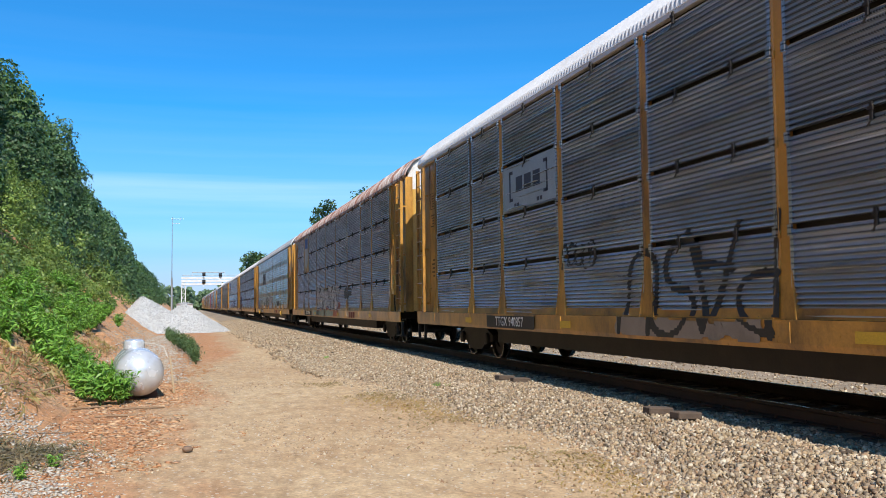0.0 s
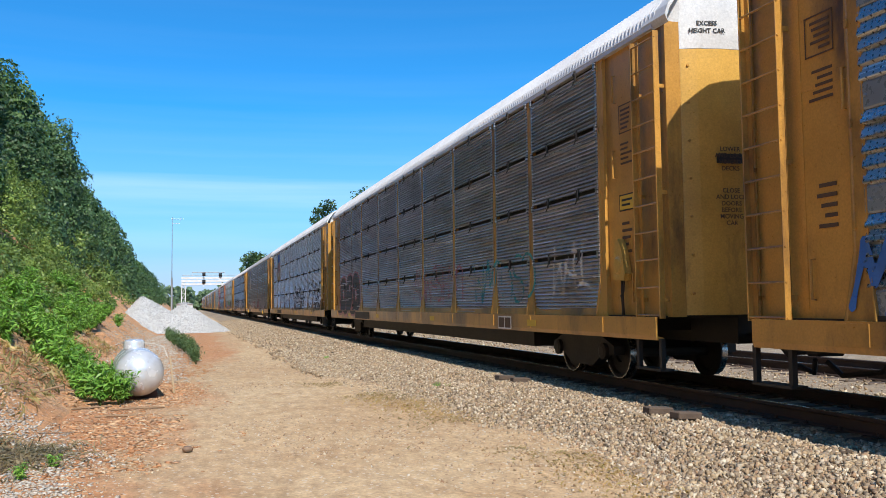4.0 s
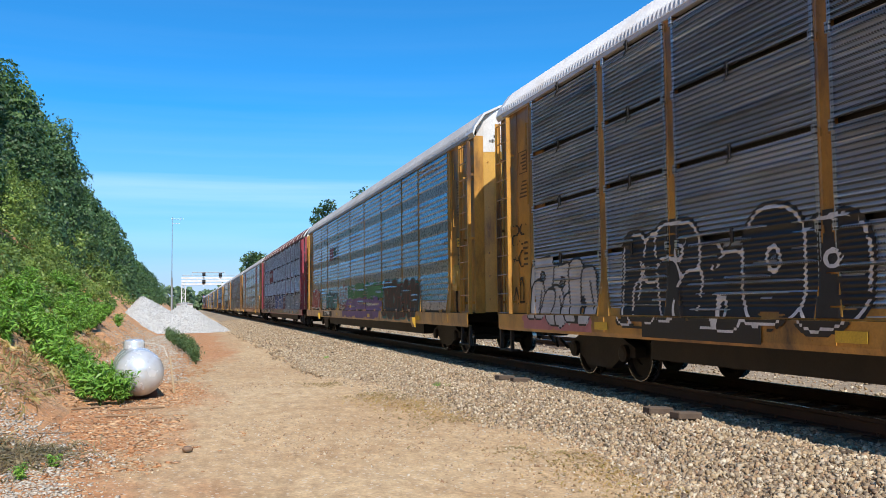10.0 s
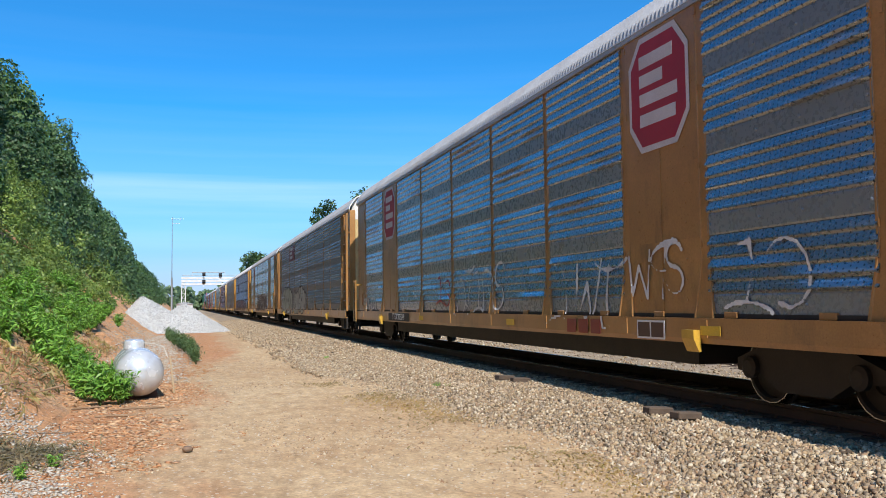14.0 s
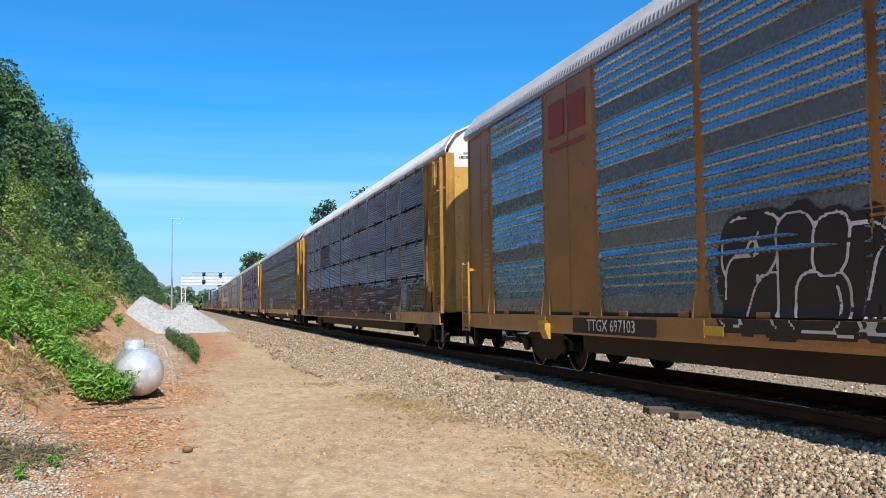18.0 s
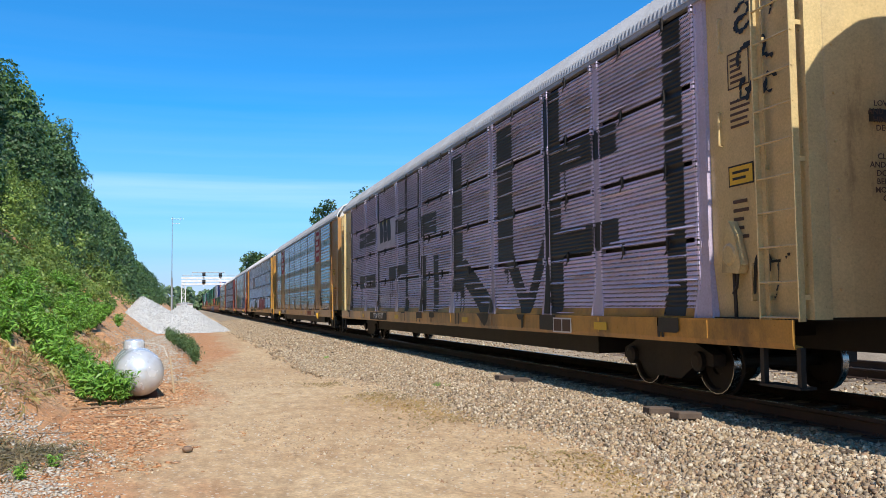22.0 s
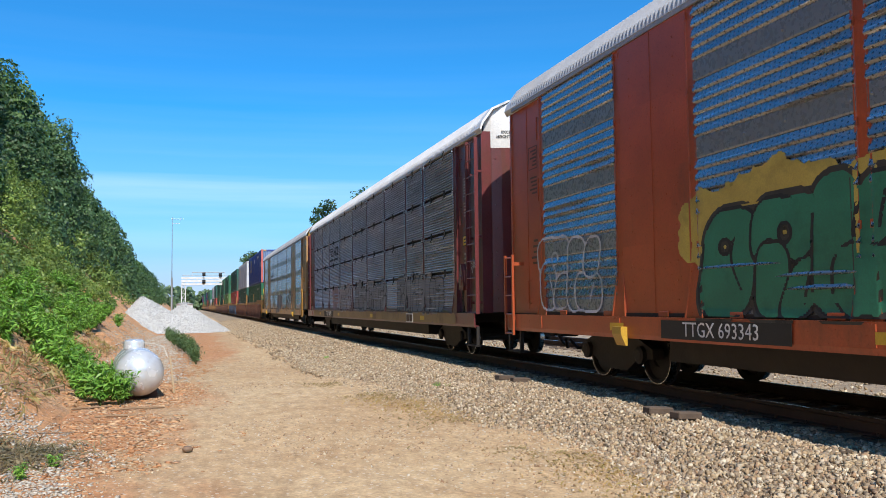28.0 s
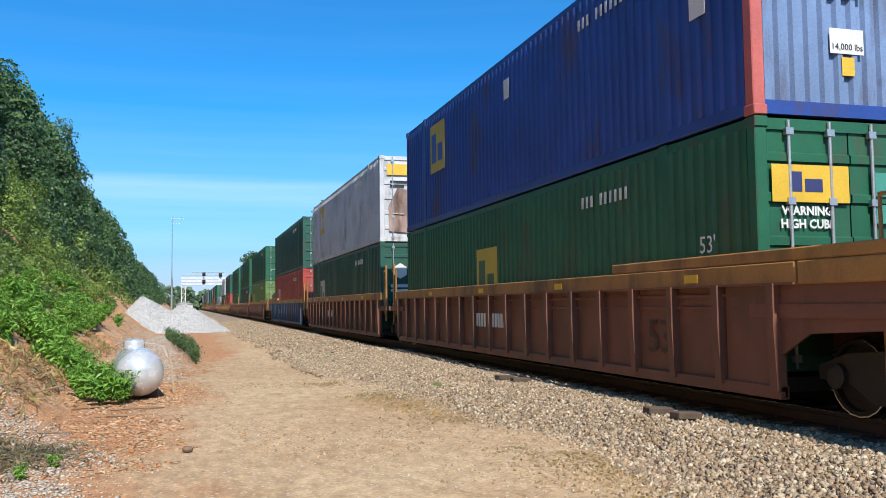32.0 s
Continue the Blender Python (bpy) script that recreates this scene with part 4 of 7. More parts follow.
# ---- sprayed paint ----
def bend(cx, cy, rx, ry, a0, a1, n=9):
    """Part of an oval, in degrees."""
    return [(cx + rx * math.cos(radians(a0 + (a1 - a0) * k / n)), cy + ry * math.sin(radians(a0 + (a1 - a0) * k / n))) for k in range(n + 1)]


def swollen(rnd, u0, du, h):
    """One swollen abstract shape of sprayed paint: leaning rounded bodies (u, v, half width, half height, lean) and the small gaps in them."""
    kind, bodies, gaps = rnd.randrange(4), [], []
    lift, tall = rnd.uniform(0.0, 0.10) * h, rnd.uniform(0.40, 0.50) * h
    lean, vc = rnd.uniform(-0.10, 0.22), lift + tall
    if kind == 0:
        bodies.append((u0 + du * 0.5, vc, du * 0.54, tall, lean))
        gaps.append((u0 + du * rnd.uniform(0.42, 0.6), vc + tall * rnd.uniform(-0.1, 0.35), du * 0.11, tall * rnd.uniform(0.12, 0.3)))
    elif kind == 1:
        bodies += [(u0 + du * 0.28, vc, du * 0.32, tall, lean), (u0 + du * 0.74, vc - tall * 0.12, du * 0.32, tall * 0.88, lean + 0.1)]
        gaps.append((u0 + du * 0.52, vc - tall * 0.55, du * 0.07, tall * 0.3))
    elif kind == 2:
        bodies += [(u0 + du * 0.5, vc + tall * 0.45, du * 0.54, tall * 0.55, lean), (u0 + du * 0.32, vc - tall * 0.35, du * 0.30, tall * 0.65, lean - 0.15), (u0 + du * 0.78, vc - tall * 0.5, du * 0.27, tall * 0.5, lean + 0.35)]
        gaps.append((u0 + du * 0.55, vc + tall * 0.4, du * 0.10, tall * 0.16))
    else:
        bodies += [(u0 + du * 0.30, vc, du * 0.30, tall * 1.02, lean), (u0 + du * 0.66, vc - tall * 0.5, du * 0.40, tall * 0.5, 0.0), (u0 + du * 0.80, vc + tall * 0.42, du * 0.24, tall * 0.5, lean + 0.15)]
    return bodies, gaps


def hooks(rnd):
    """Strokes of one abstract sign in a unit box, turned about at random: loops, hooks, wedges and bars."""
    mx, my = rnd.random() < 0.5, rnd.random() < 0.5
    return [[(1 - a if mx else a, 1 - b if my else b) for a, b in chain] for chain in plain_hooks(rnd)]


def plain_hooks(rnd):
    kind = rnd.randrange(7)
    if kind == 0:
        return [[(0.15, 0.0), (0.18, 0.5), (0.12, 1.0)], bend(0.18, 0.68, 0.62, 0.28, 95, -95)]
    if kind == 1:
        return [bend(0.5, 0.5, 0.42, 0.48, 40 + rnd.uniform(0, 40), 330)]
    if kind == 2:
        return [[(0.04, 0.0), (0.18, 1.0), (0.5, 0.35), (0.8, 1.0), (0.96, 0.05)]]
    if kind == 3:
        return [bend(0.5, 0.74, 0.34, 0.25, 20, 270) + bend(0.5, 0.25, 0.36, 0.25, 90, -160)]
    if kind == 4:
        return [bend(0.45, 1.2, 0.6, 0.3, 215, 325), [(0.48, 0.9), (0.55, 0.4), (0.42, 0.0), (0.2, 0.05)]]
    if kind == 5:
        return [[(0.04, 0.02), (0.42, 0.98), (0.9, 0.0)], [(0.2, 0.36), (0.78, 0.42)]]
    return [[(0.1, 1.0), (0.14, 0.3)] + bend(0.5, 0.3, 0.36, 0.3, 180, 360) + [(0.88, 0.98)]]


# broad strokes of the huge letters: from (y, z) to (y, z), half width
BLOCKS = [(-11.0, 1.05, -11.0, 4.7, 0.22), (-7.15, 1.05, -7.15, 4.55, 0.34), (-7.5, 3.62, -9.3, 3.55, 0.17), (-7.5, 2.17, -9.3, 2.2, 0.19), (-4.85, 2.4, -4.85, 4.2, 0.42), (-4.9, 2.3, -5.9, 1.1, 0.2),
          (-6.0, 1.1, -6.9, 2.3, 0.16), (-1.7, 1.9, -1.7, 4.2, 0.40), (-2.3, 1.9, -3.9, 1.05, 0.28), (1.4, 3.25, 0.3, 3.25, 0.26), (1.3, 1.1, 1.3, 2.2, 0.26), (0.1, 1.1, 0.1, 2.2, 0.22),
          (5.05, 3.52, 3.2, 3.48, 0.17), (5.2, 2.15, 3.3, 2.15, 0.18), (9.9, 3.5, 7.6, 3.45, 0.22), (9.9, 2.0, 7.6, 2.0, 0.2), (11.72, 1.1, 11.72, 4.55, 0.17), (EDGES[7] - 0.22, 1.1, EDGES[7] - 0.22, 4.7, 0.10), (EDGES[6] - 1.15, 1.1, EDGES[6] - 1.15, 4.7, 0.13), (EDGES[5] + 0.2, 2.3, EDGES[5] + 0.2, 4.75, 0.14)]


def sprayed(car, yc, width, z0, z1, fill, line, style, rnd, ribbed, inner=None):
    """A sprayed piece of looping strokes that lies on sheets and posts."""
    h = z1 - z0
    thick = {"throw": 0.12, "piece": 0.15, "outline": 0.045, "marker": 0.05, "tag": 0.022, "end_tag": 0.022, "block": 0.0, "mass": 0.10, "bubble": 0.17, "haze": 0.1}[style]
    n = max(2, int(width / (h * {"outline": 0.5, "tag": 0.5, "end_tag": 0.7, "bubble": 0.58, "marker": 0.55}.get(style, 0.60))))
    segs, bodies, gaps = [], [], []
    if style in ("throw", "piece", "mass", "bubble"):
        n = max(2, int(width / (h * 0.66)))
        order = list(range(n))
        rnd.shuffle(order)
        for i in order:
            got = swollen(rnd, i * width / n, width / n * rnd.uniform(0.98, 1.14), h)
            bodies, gaps = bodies + got[0], gaps + got[1]
    for i in range(0 if bodies else n):
        u0, du = i * width / n, width / n * rnd.uniform(1.15, 1.4)
        lift, tall, lean = rnd.uniform(0, 0.12) * h, h * rnd.uniform(0.76, 0.90), rnd.uniform(-0.12, 0.25)
        for chain in hooks(rnd):
            j = [rnd.uniform(-0.08, 0.08) for _ in range(4)]
            pts = [(u0 + (a + j[0] + j[1] * b + lean * b) * du, lift + (b + j[2] + j[3] * a) * tall) for a, b in chain]
            segs += list(zip(pts[:-1], pts[1:]))
    pad = 0.35

    # heights of the grid: the folds of the sheet, so that paint follows the ribs
    heights, depths = [], []
    for z in np.arange(Z_SILL0 + 0.05, Z_SILL1, 0.031):
        heights.append(z)
        depths.append(SILL_FACE - 0.016)
    for r in range(4):
        base = Z_PANEL0 + r * ROW
        if ribbed:
            p = (ROW - RIB_GAP) / 15
            for i in range(15):
                for k, d in ((0.0, 0.0), (0.20, -0.023), (0.36, -0.023), (0.64, -0.0095)):
                    heights.append(base + (i + k) * p)
                    depths.append(SIDE + d - 0.003)
            heights.append(base + 15 * p)
            depths.append(SIDE - 0.003)
        else:
            for z in np.arange(base, base + ROW - 0.02, 0.021):
                heights.append(z)
                depths.append(SIDE - 0.029)
    if style == "end_tag":
        heights = list(np.arange(Z_SILL1, 4.8, 0.03))
        depths = [-1.434] * len(heights)
    heights, depths = np.array(heights), np.array(depths)
    if style != "end_tag":      # the kick plate stands in front of the lowest ribs
        plate = (heights > Z_SILL1) & (heights < 1.125)
        depths = np.where(plate, np.minimum(depths, -1.512 + (heights - 1.003) * 0.196 - 0.004), depths)
    use = (heights > z0 - pad) & (heights < z1 + pad)
    heights, depths = heights[use], depths[use]

    def field_of(cell):
        us = np.arange(-pad, width + pad, cell)
        U, V = np.meshgrid(us, heights - z0)
        D = np.full(U.shape, 9.0)
        if style == "haze":
            r = min(width, h) * 0.42
            qx, qy = np.abs(U - width / 2) - width / 2 + r, np.abs(V - h / 2) - h / 2 + r
            side = np.hypot(np.maximum(qx, 0), np.maximum(qy, 0)) + np.minimum(np.maximum(qx, qy), 0) - r
            return U, V, side + 0.16 * min(h, 1.0) * fbm(U * 1.6, V * 2.6, wob, 3) + 0.05 * fbm(U * 5.0, V * 9.0, wob + 5, 2), D
        if bodies:
            L = np.full(U.shape, 9.0)
            for cu_, cv, hw, hh, lean in bodies:
                r = min(hw, hh) * 0.8
                qx, qy = np.abs(U - cu_ - lean * (V - cv)) - hw + r, np.abs(V - cv) - hh + r
                d = np.hypot(np.maximum(qx, 0), np.maximum(qy, 0)) + np.minimum(np.maximum(qx, qy), 0) - r + 0.03 * value_noise(U * 2.5, V * 2.5, wob)
                D = np.minimum(D, d)
                L = np.minimum(np.where(d < 0, 9.0, L), np.abs(d))
            for cu_, cv, rx_, rz_ in gaps:
                d = (np.hypot((U - cu_) / rx_, (V - cv) / rz_) - 1) * min(rx_, rz_)
                D = np.maximum(D, -d)
                L = np.minimum(np.where(d < 0, 9.0, L), np.abs(d))
            for q in range(len(bodies)):     # loose flicks of the can
                cu_, cv, hw, hh, lean = bodies[q]
                if q % 3 == 1:
                    L = np.minimum(L, np.hypot(U - cu_ - 0.4 * hw - 0.25 * hw * np.sin(V * 5 + q), np.maximum(np.abs(V - cv) - hh * 0.45, 0)))
            return U, V, D, L
        if style == "block":
            for ya, za, yb, zb, w in BLOCKS:
                ax, ay, dx, dy = yc + width / 2 - ya, za - z0, ya - yb, zb - za
                if min(abs(dx), abs(dy)) < 0.1:
                    box_ = np.maximum(np.abs(U - ax - dx / 2) - abs(dx) / 2, np.abs(V - ay - dy / 2) - abs(dy) / 2)
                    D = np.minimum(D, box_ - w)
                else:
                    t = np.clip(((U - ax) * dx + (V - ay) * dy) / (dx * dx + dy * dy), 0, 1)
                    D = np.minimum(D, np.hypot(U - ax - t * dx, V - ay - t * dy) - w)
        for (ax, ay), (bx_, by_) in (segs if style != "block" else ()):
            dx, dy = bx_ - ax, by_ - ay
            lo, hi = np.searchsorted(us, (min(ax, bx_) - 0.55, max(ax, bx_) + 0.55))
            Us, Vs = U[:, lo:hi], V[:, lo:hi]
            t = np.clip(((Us - ax) * dx + (Vs - ay) * dy) / (dx * dx + dy * dy + 1e-9), 0, 1)
            w = thick * (0.8 + 0.35 * math.sin(3 * ax + 5 * ay)) if style in ("throw", "piece", "mass") else thick
            D[:, lo:hi] = np.minimum(D[:, lo:hi], np.hypot(Us - ax - t * dx, Vs - ay - t * dy) - w)
        if style != "block":
            D = D + 0.02 * value_noise(U * 4, V * 4, wob)
        for u, v, l in runs:
            D = np.minimum(D, np.hypot(np.maximum(np.abs(U - u) - 0.005, 0), np.maximum(np.abs(V - v + l / 2) - l / 2, 0)) - 0.02)
        return U, V, D, np.abs(D)

    wob = rnd.randrange(99)
    runs = [(yc + width / 2 - b[0] + rnd.uniform(-0.3, 0.3), b[1] - z0 + 0.2, rnd.uniform(0.4, 1.4)) for b in BLOCKS for _ in range(2)] if style == "block" else []
    layers = []
    if bodies:
        halo = {"mass": 0.065, "bubble": 0.02}.get(style, 0.03)
        if fill:
            layers.append((lambda D, L: D - halo, fill, 0.0, 0.032))
        if inner:
            layers.append((lambda D, L: D, inner, 0.002, 0.03))
        layers.append((lambda D, L: L - (0.018 if width / h > 4 else 0.022), line, 0.004 if fill else 0.0, 0.02))
    elif style == "haze":
        layers.append((lambda D, L: D, fill, -0.001, 0.03))
    else:
        layers.append((lambda D, L: D, line, 0.0, 0.05 if style == "block" else 0.024))
    for shape, material, out, cell in layers:
        U, V, D, L = field_of(cell)
        field = shape(D, L)
        gx = np.gradient(field, cell, axis=1)
        gx = np.where(np.abs(gx) < 0.3, np.where(gx < 0, -0.3, 0.3), gx)
        near = np.abs(field) < cell * 0.8
        su = U - np.where(near, np.clip(field / gx, -cell * 0.7, cell * 0.7), 0)
        inside = field < cell * 0.5
        quad = inside[:-1, :-1] & inside[1:, :-1] & inside[:-1, 1:] & inside[1:, 1:]
        Y = yc + width / 2 - su
        Z = z0 + V
        X = np.repeat(depths[:, None], U.shape[1], 1)
        up = Z > Z_SILL1
        for e in EDGES:
            gap_ = np.abs(Y - e)
            X[up & (gap_ < 0.16)] = SIDE - 0.026
            X[up & (gap_ < 0.105)] = POST_FACE - 0.003
            low = (gap_ < 0.10 + 0.096 * np.clip((1.64 - Z) / 0.64, 0, 1)) & (Z < 1.80) & up
            X[low] = np.minimum(X[low], POST_FACE + (FOOT_FACE - POST_FACE) * (np.clip((1.80 - np.maximum(Z[low], 1.0)) / 0.80, 0, 1)) ** 1.3 - 0.005)
        X -= out
        xs4 = np.stack([X[:-1, :-1], X[:-1, 1:], X[1:, 1:], X[1:, :-1]], -1)
        quad &= ((xs4.max(-1) - xs4.min(-1)) < 0.06) & (np.diff(Z[:, :-1], axis=0) < 0.07) & (np.diff(Z[:, :-1], axis=0) > 0)
        if style == "mass" and out == 0.0:
            quad &= value_noise(U * 1.6, V * 30.0, wob + 5)[:-1, :-1] < (0.66 if ribbed else 0.85)
        if style == "haze" and width > 4:     # thin coats let the sheet show in streaks
            quad &= (Z[:-1, :-1] < Z_SILL1) | (value_noise(U * 0.9, V * 26.0, wob + 3)[:-1, :-1] < 0.5)
        if style == "mass" and out > 0.003:     # outlines thinned by weather
            quad &= fbm(U * 1.7, V * 4.0, wob + 9, 3)[:-1, :-1] < 0.48
        quad &= ~((Z[:-1, :-1] < Z_SILL1) & (Z[1:, :-1] > Z_SILL1))
        if not quad.any():
            continue
        idx = np.arange(Y.size).reshape(Y.shape)
        f = np.stack([idx[:-1, :-1], idx[:-1, 1:], idx[1:, 1:], idx[1:, :-1]], -1)[quad]
        used, inv = np.unique(f, return_inverse=True)
        v = np.stack([X.ravel(), Y.ravel(), Z.ravel()], -1)[used]
        part("sprayed_lettering", array_mesh("sprayed_lettering", v, inv.reshape(-1, 4), material), None, car, "sprayed graffiti")["kind"] = "stuff"


SPRAY = {}


def spray(rgb):
    if rgb is None:
        return None
    key = "spray_%d_%d_%d" % tuple(int(c * 100) for c in rgb)
    if key not in SPRAY:
        SPRAY[key] = surface(key, rgb, tuple(c * 0.75 for c in rgb), 0.55, 0, 1.5, 70.0, 0.0, tuple(c * 0.45 for c in rgb), 0.35)
    return SPRAY[key]


BLK, WHT, RED, BLU, GRN, TEA, PUR, PNK, YEL, GRY, MAR = ((0.016, 0.016, 0.018), (0.76, 0.76, 0.75), (0.42, 0.03, 0.04), (0.03, 0.14, 0.42), (0.02, 0.22, 0.10), (0.05, 0.36, 0.38),
                                                       (0.20, 0.12, 0.34), (0.55, 0.22, 0.24), (0.55, 0.42, 0.08), (0.30, 0.30, 0.32), (0.13, 0.035, 0.045))


def plaque(car, kind):
    """The painted plate of an owner, in plain shapes."""
    c2 = (EDGES[6] + EDGES[7]) / 2
    c1 = (EDGES[7] + EDGES[8]) / 2
    z2 = Z_PANEL0 + 2 * ROW
    x = SIDE - 0.022
    if kind in ("shield", "shield_plain"):
        z2 += 1.03
    if kind in ("bracket", "bracket_faint", "bracket_yellow"):
        base = plain("plate_pale", (0.30, 0.38, 0.44)) if kind == "bracket" else plain("plate_dim", (0.13, 0.15, 0.18)) if kind == "bracket_faint" else plain("plate_lilac", (0.62, 0.58, 0.66))
        ink = plain("plate_yellow_ink", (0.42, 0.36, 0.12)) if kind == "bracket_yellow" else plain("plate_ink", (0.03, 0.04, 0.07))
        x -= 0.008 if kind == "bracket_yellow" else 0.0
        p = part("plate", patch_mesh([(x, c2 - 1.25, c2 + 1.25, z2 + 0.04, z2 + ROW - 0.06)]), base, car, "painted plate with dark bars")
        if kind == "bracket_yellow":      # black blocks sprayed over faded yellow ones
            part("plate_mark", patch_mesh([(x - 0.004, c2 + a - 0.22, c2 + a + 0.16, z2 + 0.34, z2 + 0.80) for a in (0.72, 0.18, -0.36)] + [(x - 0.004, c2 - 0.5, c2 + 0.95, z2 + 0.82, z2 + 0.90)]), ink, p, "faded yellow blocks")
            for a in (0.62, 0.08, -0.46):
                part("over_spray", Mesh().prism([(c2 + a + h * 0.30, z2 + 0.56 + v * 0.34) for h, v in ((-0.8, -0.9), (0.6, -1), (0.9, -0.2), (0.7, 0.95), (-0.3, 1), (-0.75, 0.3))], "x", x - 0.012, x - 0.008), plain("plate_ink", (0.03, 0.04, 0.07)), p, "black sprayed block")
            return
        q = [(x - 0.004, c2 + 0.92 * s, c2 + 0.86 * s, z2 + 0.2, z2 + 0.78) for s in (-1, 1)]
        q += [(x - 0.004, c2 + 0.92 * s, c2 + 0.74 * s, z, z + 0.06) for s in (-1, 1) for z in (z2 + 0.2, z2 + 0.72)]
        q += [(x - 0.004, c2 + a - 0.16, c2 + a + 0.16, z2 + 0.36, z2 + 0.64) for a in (-0.42, 0.0, 0.42)]
        q += [(x - 0.004, c2 + a - 0.05, c2 + a + 0.05, z2 + 0.08, z2 + 0.15) for a in (-0.62, -0.48, 0.48, 0.62)]
        part("plate_mark", patch_mesh(q), ink, p)
    elif kind in ("shield", "shield_plain"):
        def outline(k):
            return [(c1 + a * k * 1.10, z2 - 0.1 + b * k * 0.92) for a, b in ((0, -0.62), (0.32, -0.48), (0.42, -0.2), (0.42, 0.35), (0.5, 0.75), (0.25, 0.82), (0, 0.74), (-0.25, 0.82), (-0.5, 0.75), (-0.42, 0.35), (-0.42, -0.2), (-0.32, -0.48))]
        p = part("plate", Mesh().prism(outline(1.22), "x", x - 0.004, x), plain("shield_white", (0.55, 0.55, 0.55)), car, "shield plate in blue, white and red")
        part("shield_top", Mesh().prism([(c1 + a, z2 + b) for a, b in ((-0.50, 0.22), (0.50, 0.22), (0.54, 0.50), (0.59, 0.70), (0.32, 0.78), (0, 0.70), (-0.32, 0.78), (-0.59, 0.70), (-0.54, 0.50))], "x", x - 0.008, x - 0.003), plain("shield_blue", (0.05, 0.14, 0.42)), p)
        if kind == "shield":
            part("shield_stripes", patch_mesh([(x - 0.006, c1 + a - 0.05, c1 + a + 0.05, z2 - 0.62 + abs(a) * 0.55, z2 + 0.20) for a in (-0.44, -0.22, 0, 0.22, 0.44)]), plain("shield_red", (0.40, 0.06, 0.08)), p)
    elif kind == "octagon":
        for c, zz in ((c1, z2 + 0.29), ((EDGES[1] + EDGES[2]) / 2, z2 + 0.29)):
            def octo(r, rz):
                return [(c + a * r, zz + 0.78 + b * rz) for a, b in ((-1, -0.55), (-0.6, -1), (0.6, -1), (1, -0.55), (1, 0.55), (0.6, 1), (-0.6, 1), (-1, 0.55))]
            p = part("plate", Mesh().prism(octo(0.75, 0.79), "x", x - 0.004, x), plain("octagon_white", (0.6, 0.56, 0.56)), car, "red octagon plate with white rim")
            part("octagon_field", Mesh().prism(octo(0.68, 0.71), "x", x - 0.007, x - 0.003), plain("octagon_red", (0.36, 0.02, 0.04)), p)
            for k, w in ((0.36, 0.85), (0.10, 0.6), (-0.16, 0.95), (-0.44, 0.9)):
                part("plate_mark", patch_mesh([(x - 0.009, c + 0.45, c + 0.45 - w, zz + 0.78 + k, zz + 0.78 + k + 0.17)]), plain("octagon_ink", (0.6, 0.56, 0.56)), p)
    elif kind in ("maroon_plate", "red_plate", "grey_plate"):
        top = z2 + (ROW if kind == "maroon_plate" else 0)
        tone = {"maroon_plate": (0.16, 0.02, 0.03), "red_plate": (0.25, 0.04, 0.05), "grey_plate": (0.34, 0.36, 0.38)}[kind]
        p = part("plate", patch_mesh([(x, c2 - 1.3, c2 + 1.3, top + 0.03, top + ROW - 0.05)]), plain(kind, tone), car, "painted plate with pale bars")
        rows_ = ((0.55, 1.6), (0.3, 1.1), (0.06, 1.4)) if kind == "maroon_plate" else ((0.32, 1.7),)
        for k, w in rows_:
            part("plate_mark", patch_mesh([(x - 0.004, c2 + 1.05, c2 + 1.05 - w, top + 0.08 + k, top + 0.08 + k + (0.16 if len(rows_) > 1 else 0.3))]), plain("plate_pale_ink", (0.5, 0.5, 0.5)), p)
    elif kind == "stripes":
        p = part("plate", patch_mesh([(x, c2 + 1.1 - i * 0.08, c2 + 0.45 - i * 0.08, z2 + 0.66 - i * 0.10, z2 + 0.71 - i * 0.10) for i in range(4)]), plain("plate_black_ink", (0.02, 0.02, 0.025)), car, "black slanted bars of an owner's mark")
        part("plate_mark", patch_mesh([(x, c2 + 0.1, c2 - 0.02, z2 + 0.36, z2 + 0.71), (x, c2 - 0.3, c2 - 0.42, z2 + 0.36, z2 + 0.71), (x, c2 - 0.02, c2 - 0.3, z2 + 0.48, z2 + 0.58), (x, c2 - 0.55, c2 - 1.0, z2 + 0.61, z2 + 0.71), (x, c2 - 0.55, c2 - 1.0, z2 + 0.36, z2 + 0.45), (x, c2 - 0.7, c2 - 0.85, z2 + 0.45, z2 + 0.61), (x, c2 + 1.1, c2 + 0.25, z2 + 0.16, z2 + 0.25), (x, c2 + 0.1, c2 - 0.9, z2 + 0.16, z2 + 0.25)]), plain("plate_black_ink", (0.02, 0.02, 0.025)), p)
    elif kind == "letters":
        part("plate", patch_mesh([(x, c2 + 0.75, c2 + 0.3, z2 + 0.2, z2 + 0.75), (x, c2 + 0.2, c2 - 0.25, z2 + 0.2, z2 + 0.75)]), plain("mark_red", (0.25, 0.05, 0.07)), car, "dark red and green bars of an owner's mark")
        part("plate_mark", patch_mesh([(x, c2 - 0.35, c2 - 0.85, z2 + 0.2, z2 + 0.75)]), plain("mark_green", (0.03, 0.12, 0.07)), car)
    elif kind == "ring":
        part("plate", patch_mesh([(x, c1 + 0.75, c1 + 0.12, z2 + 1.05, z2 + 1.65), (x, c1 - 0.04, c1 - 0.68, z2 + 1.05, z2 + 1.65), (x, c1 + 0.7, c1 - 0.65, z2 + 0.82, z2 + 0.90)]), plain("mark_rust", (0.34, 0.07, 0.04)), car, "red-brown shapes of an owner's mark")


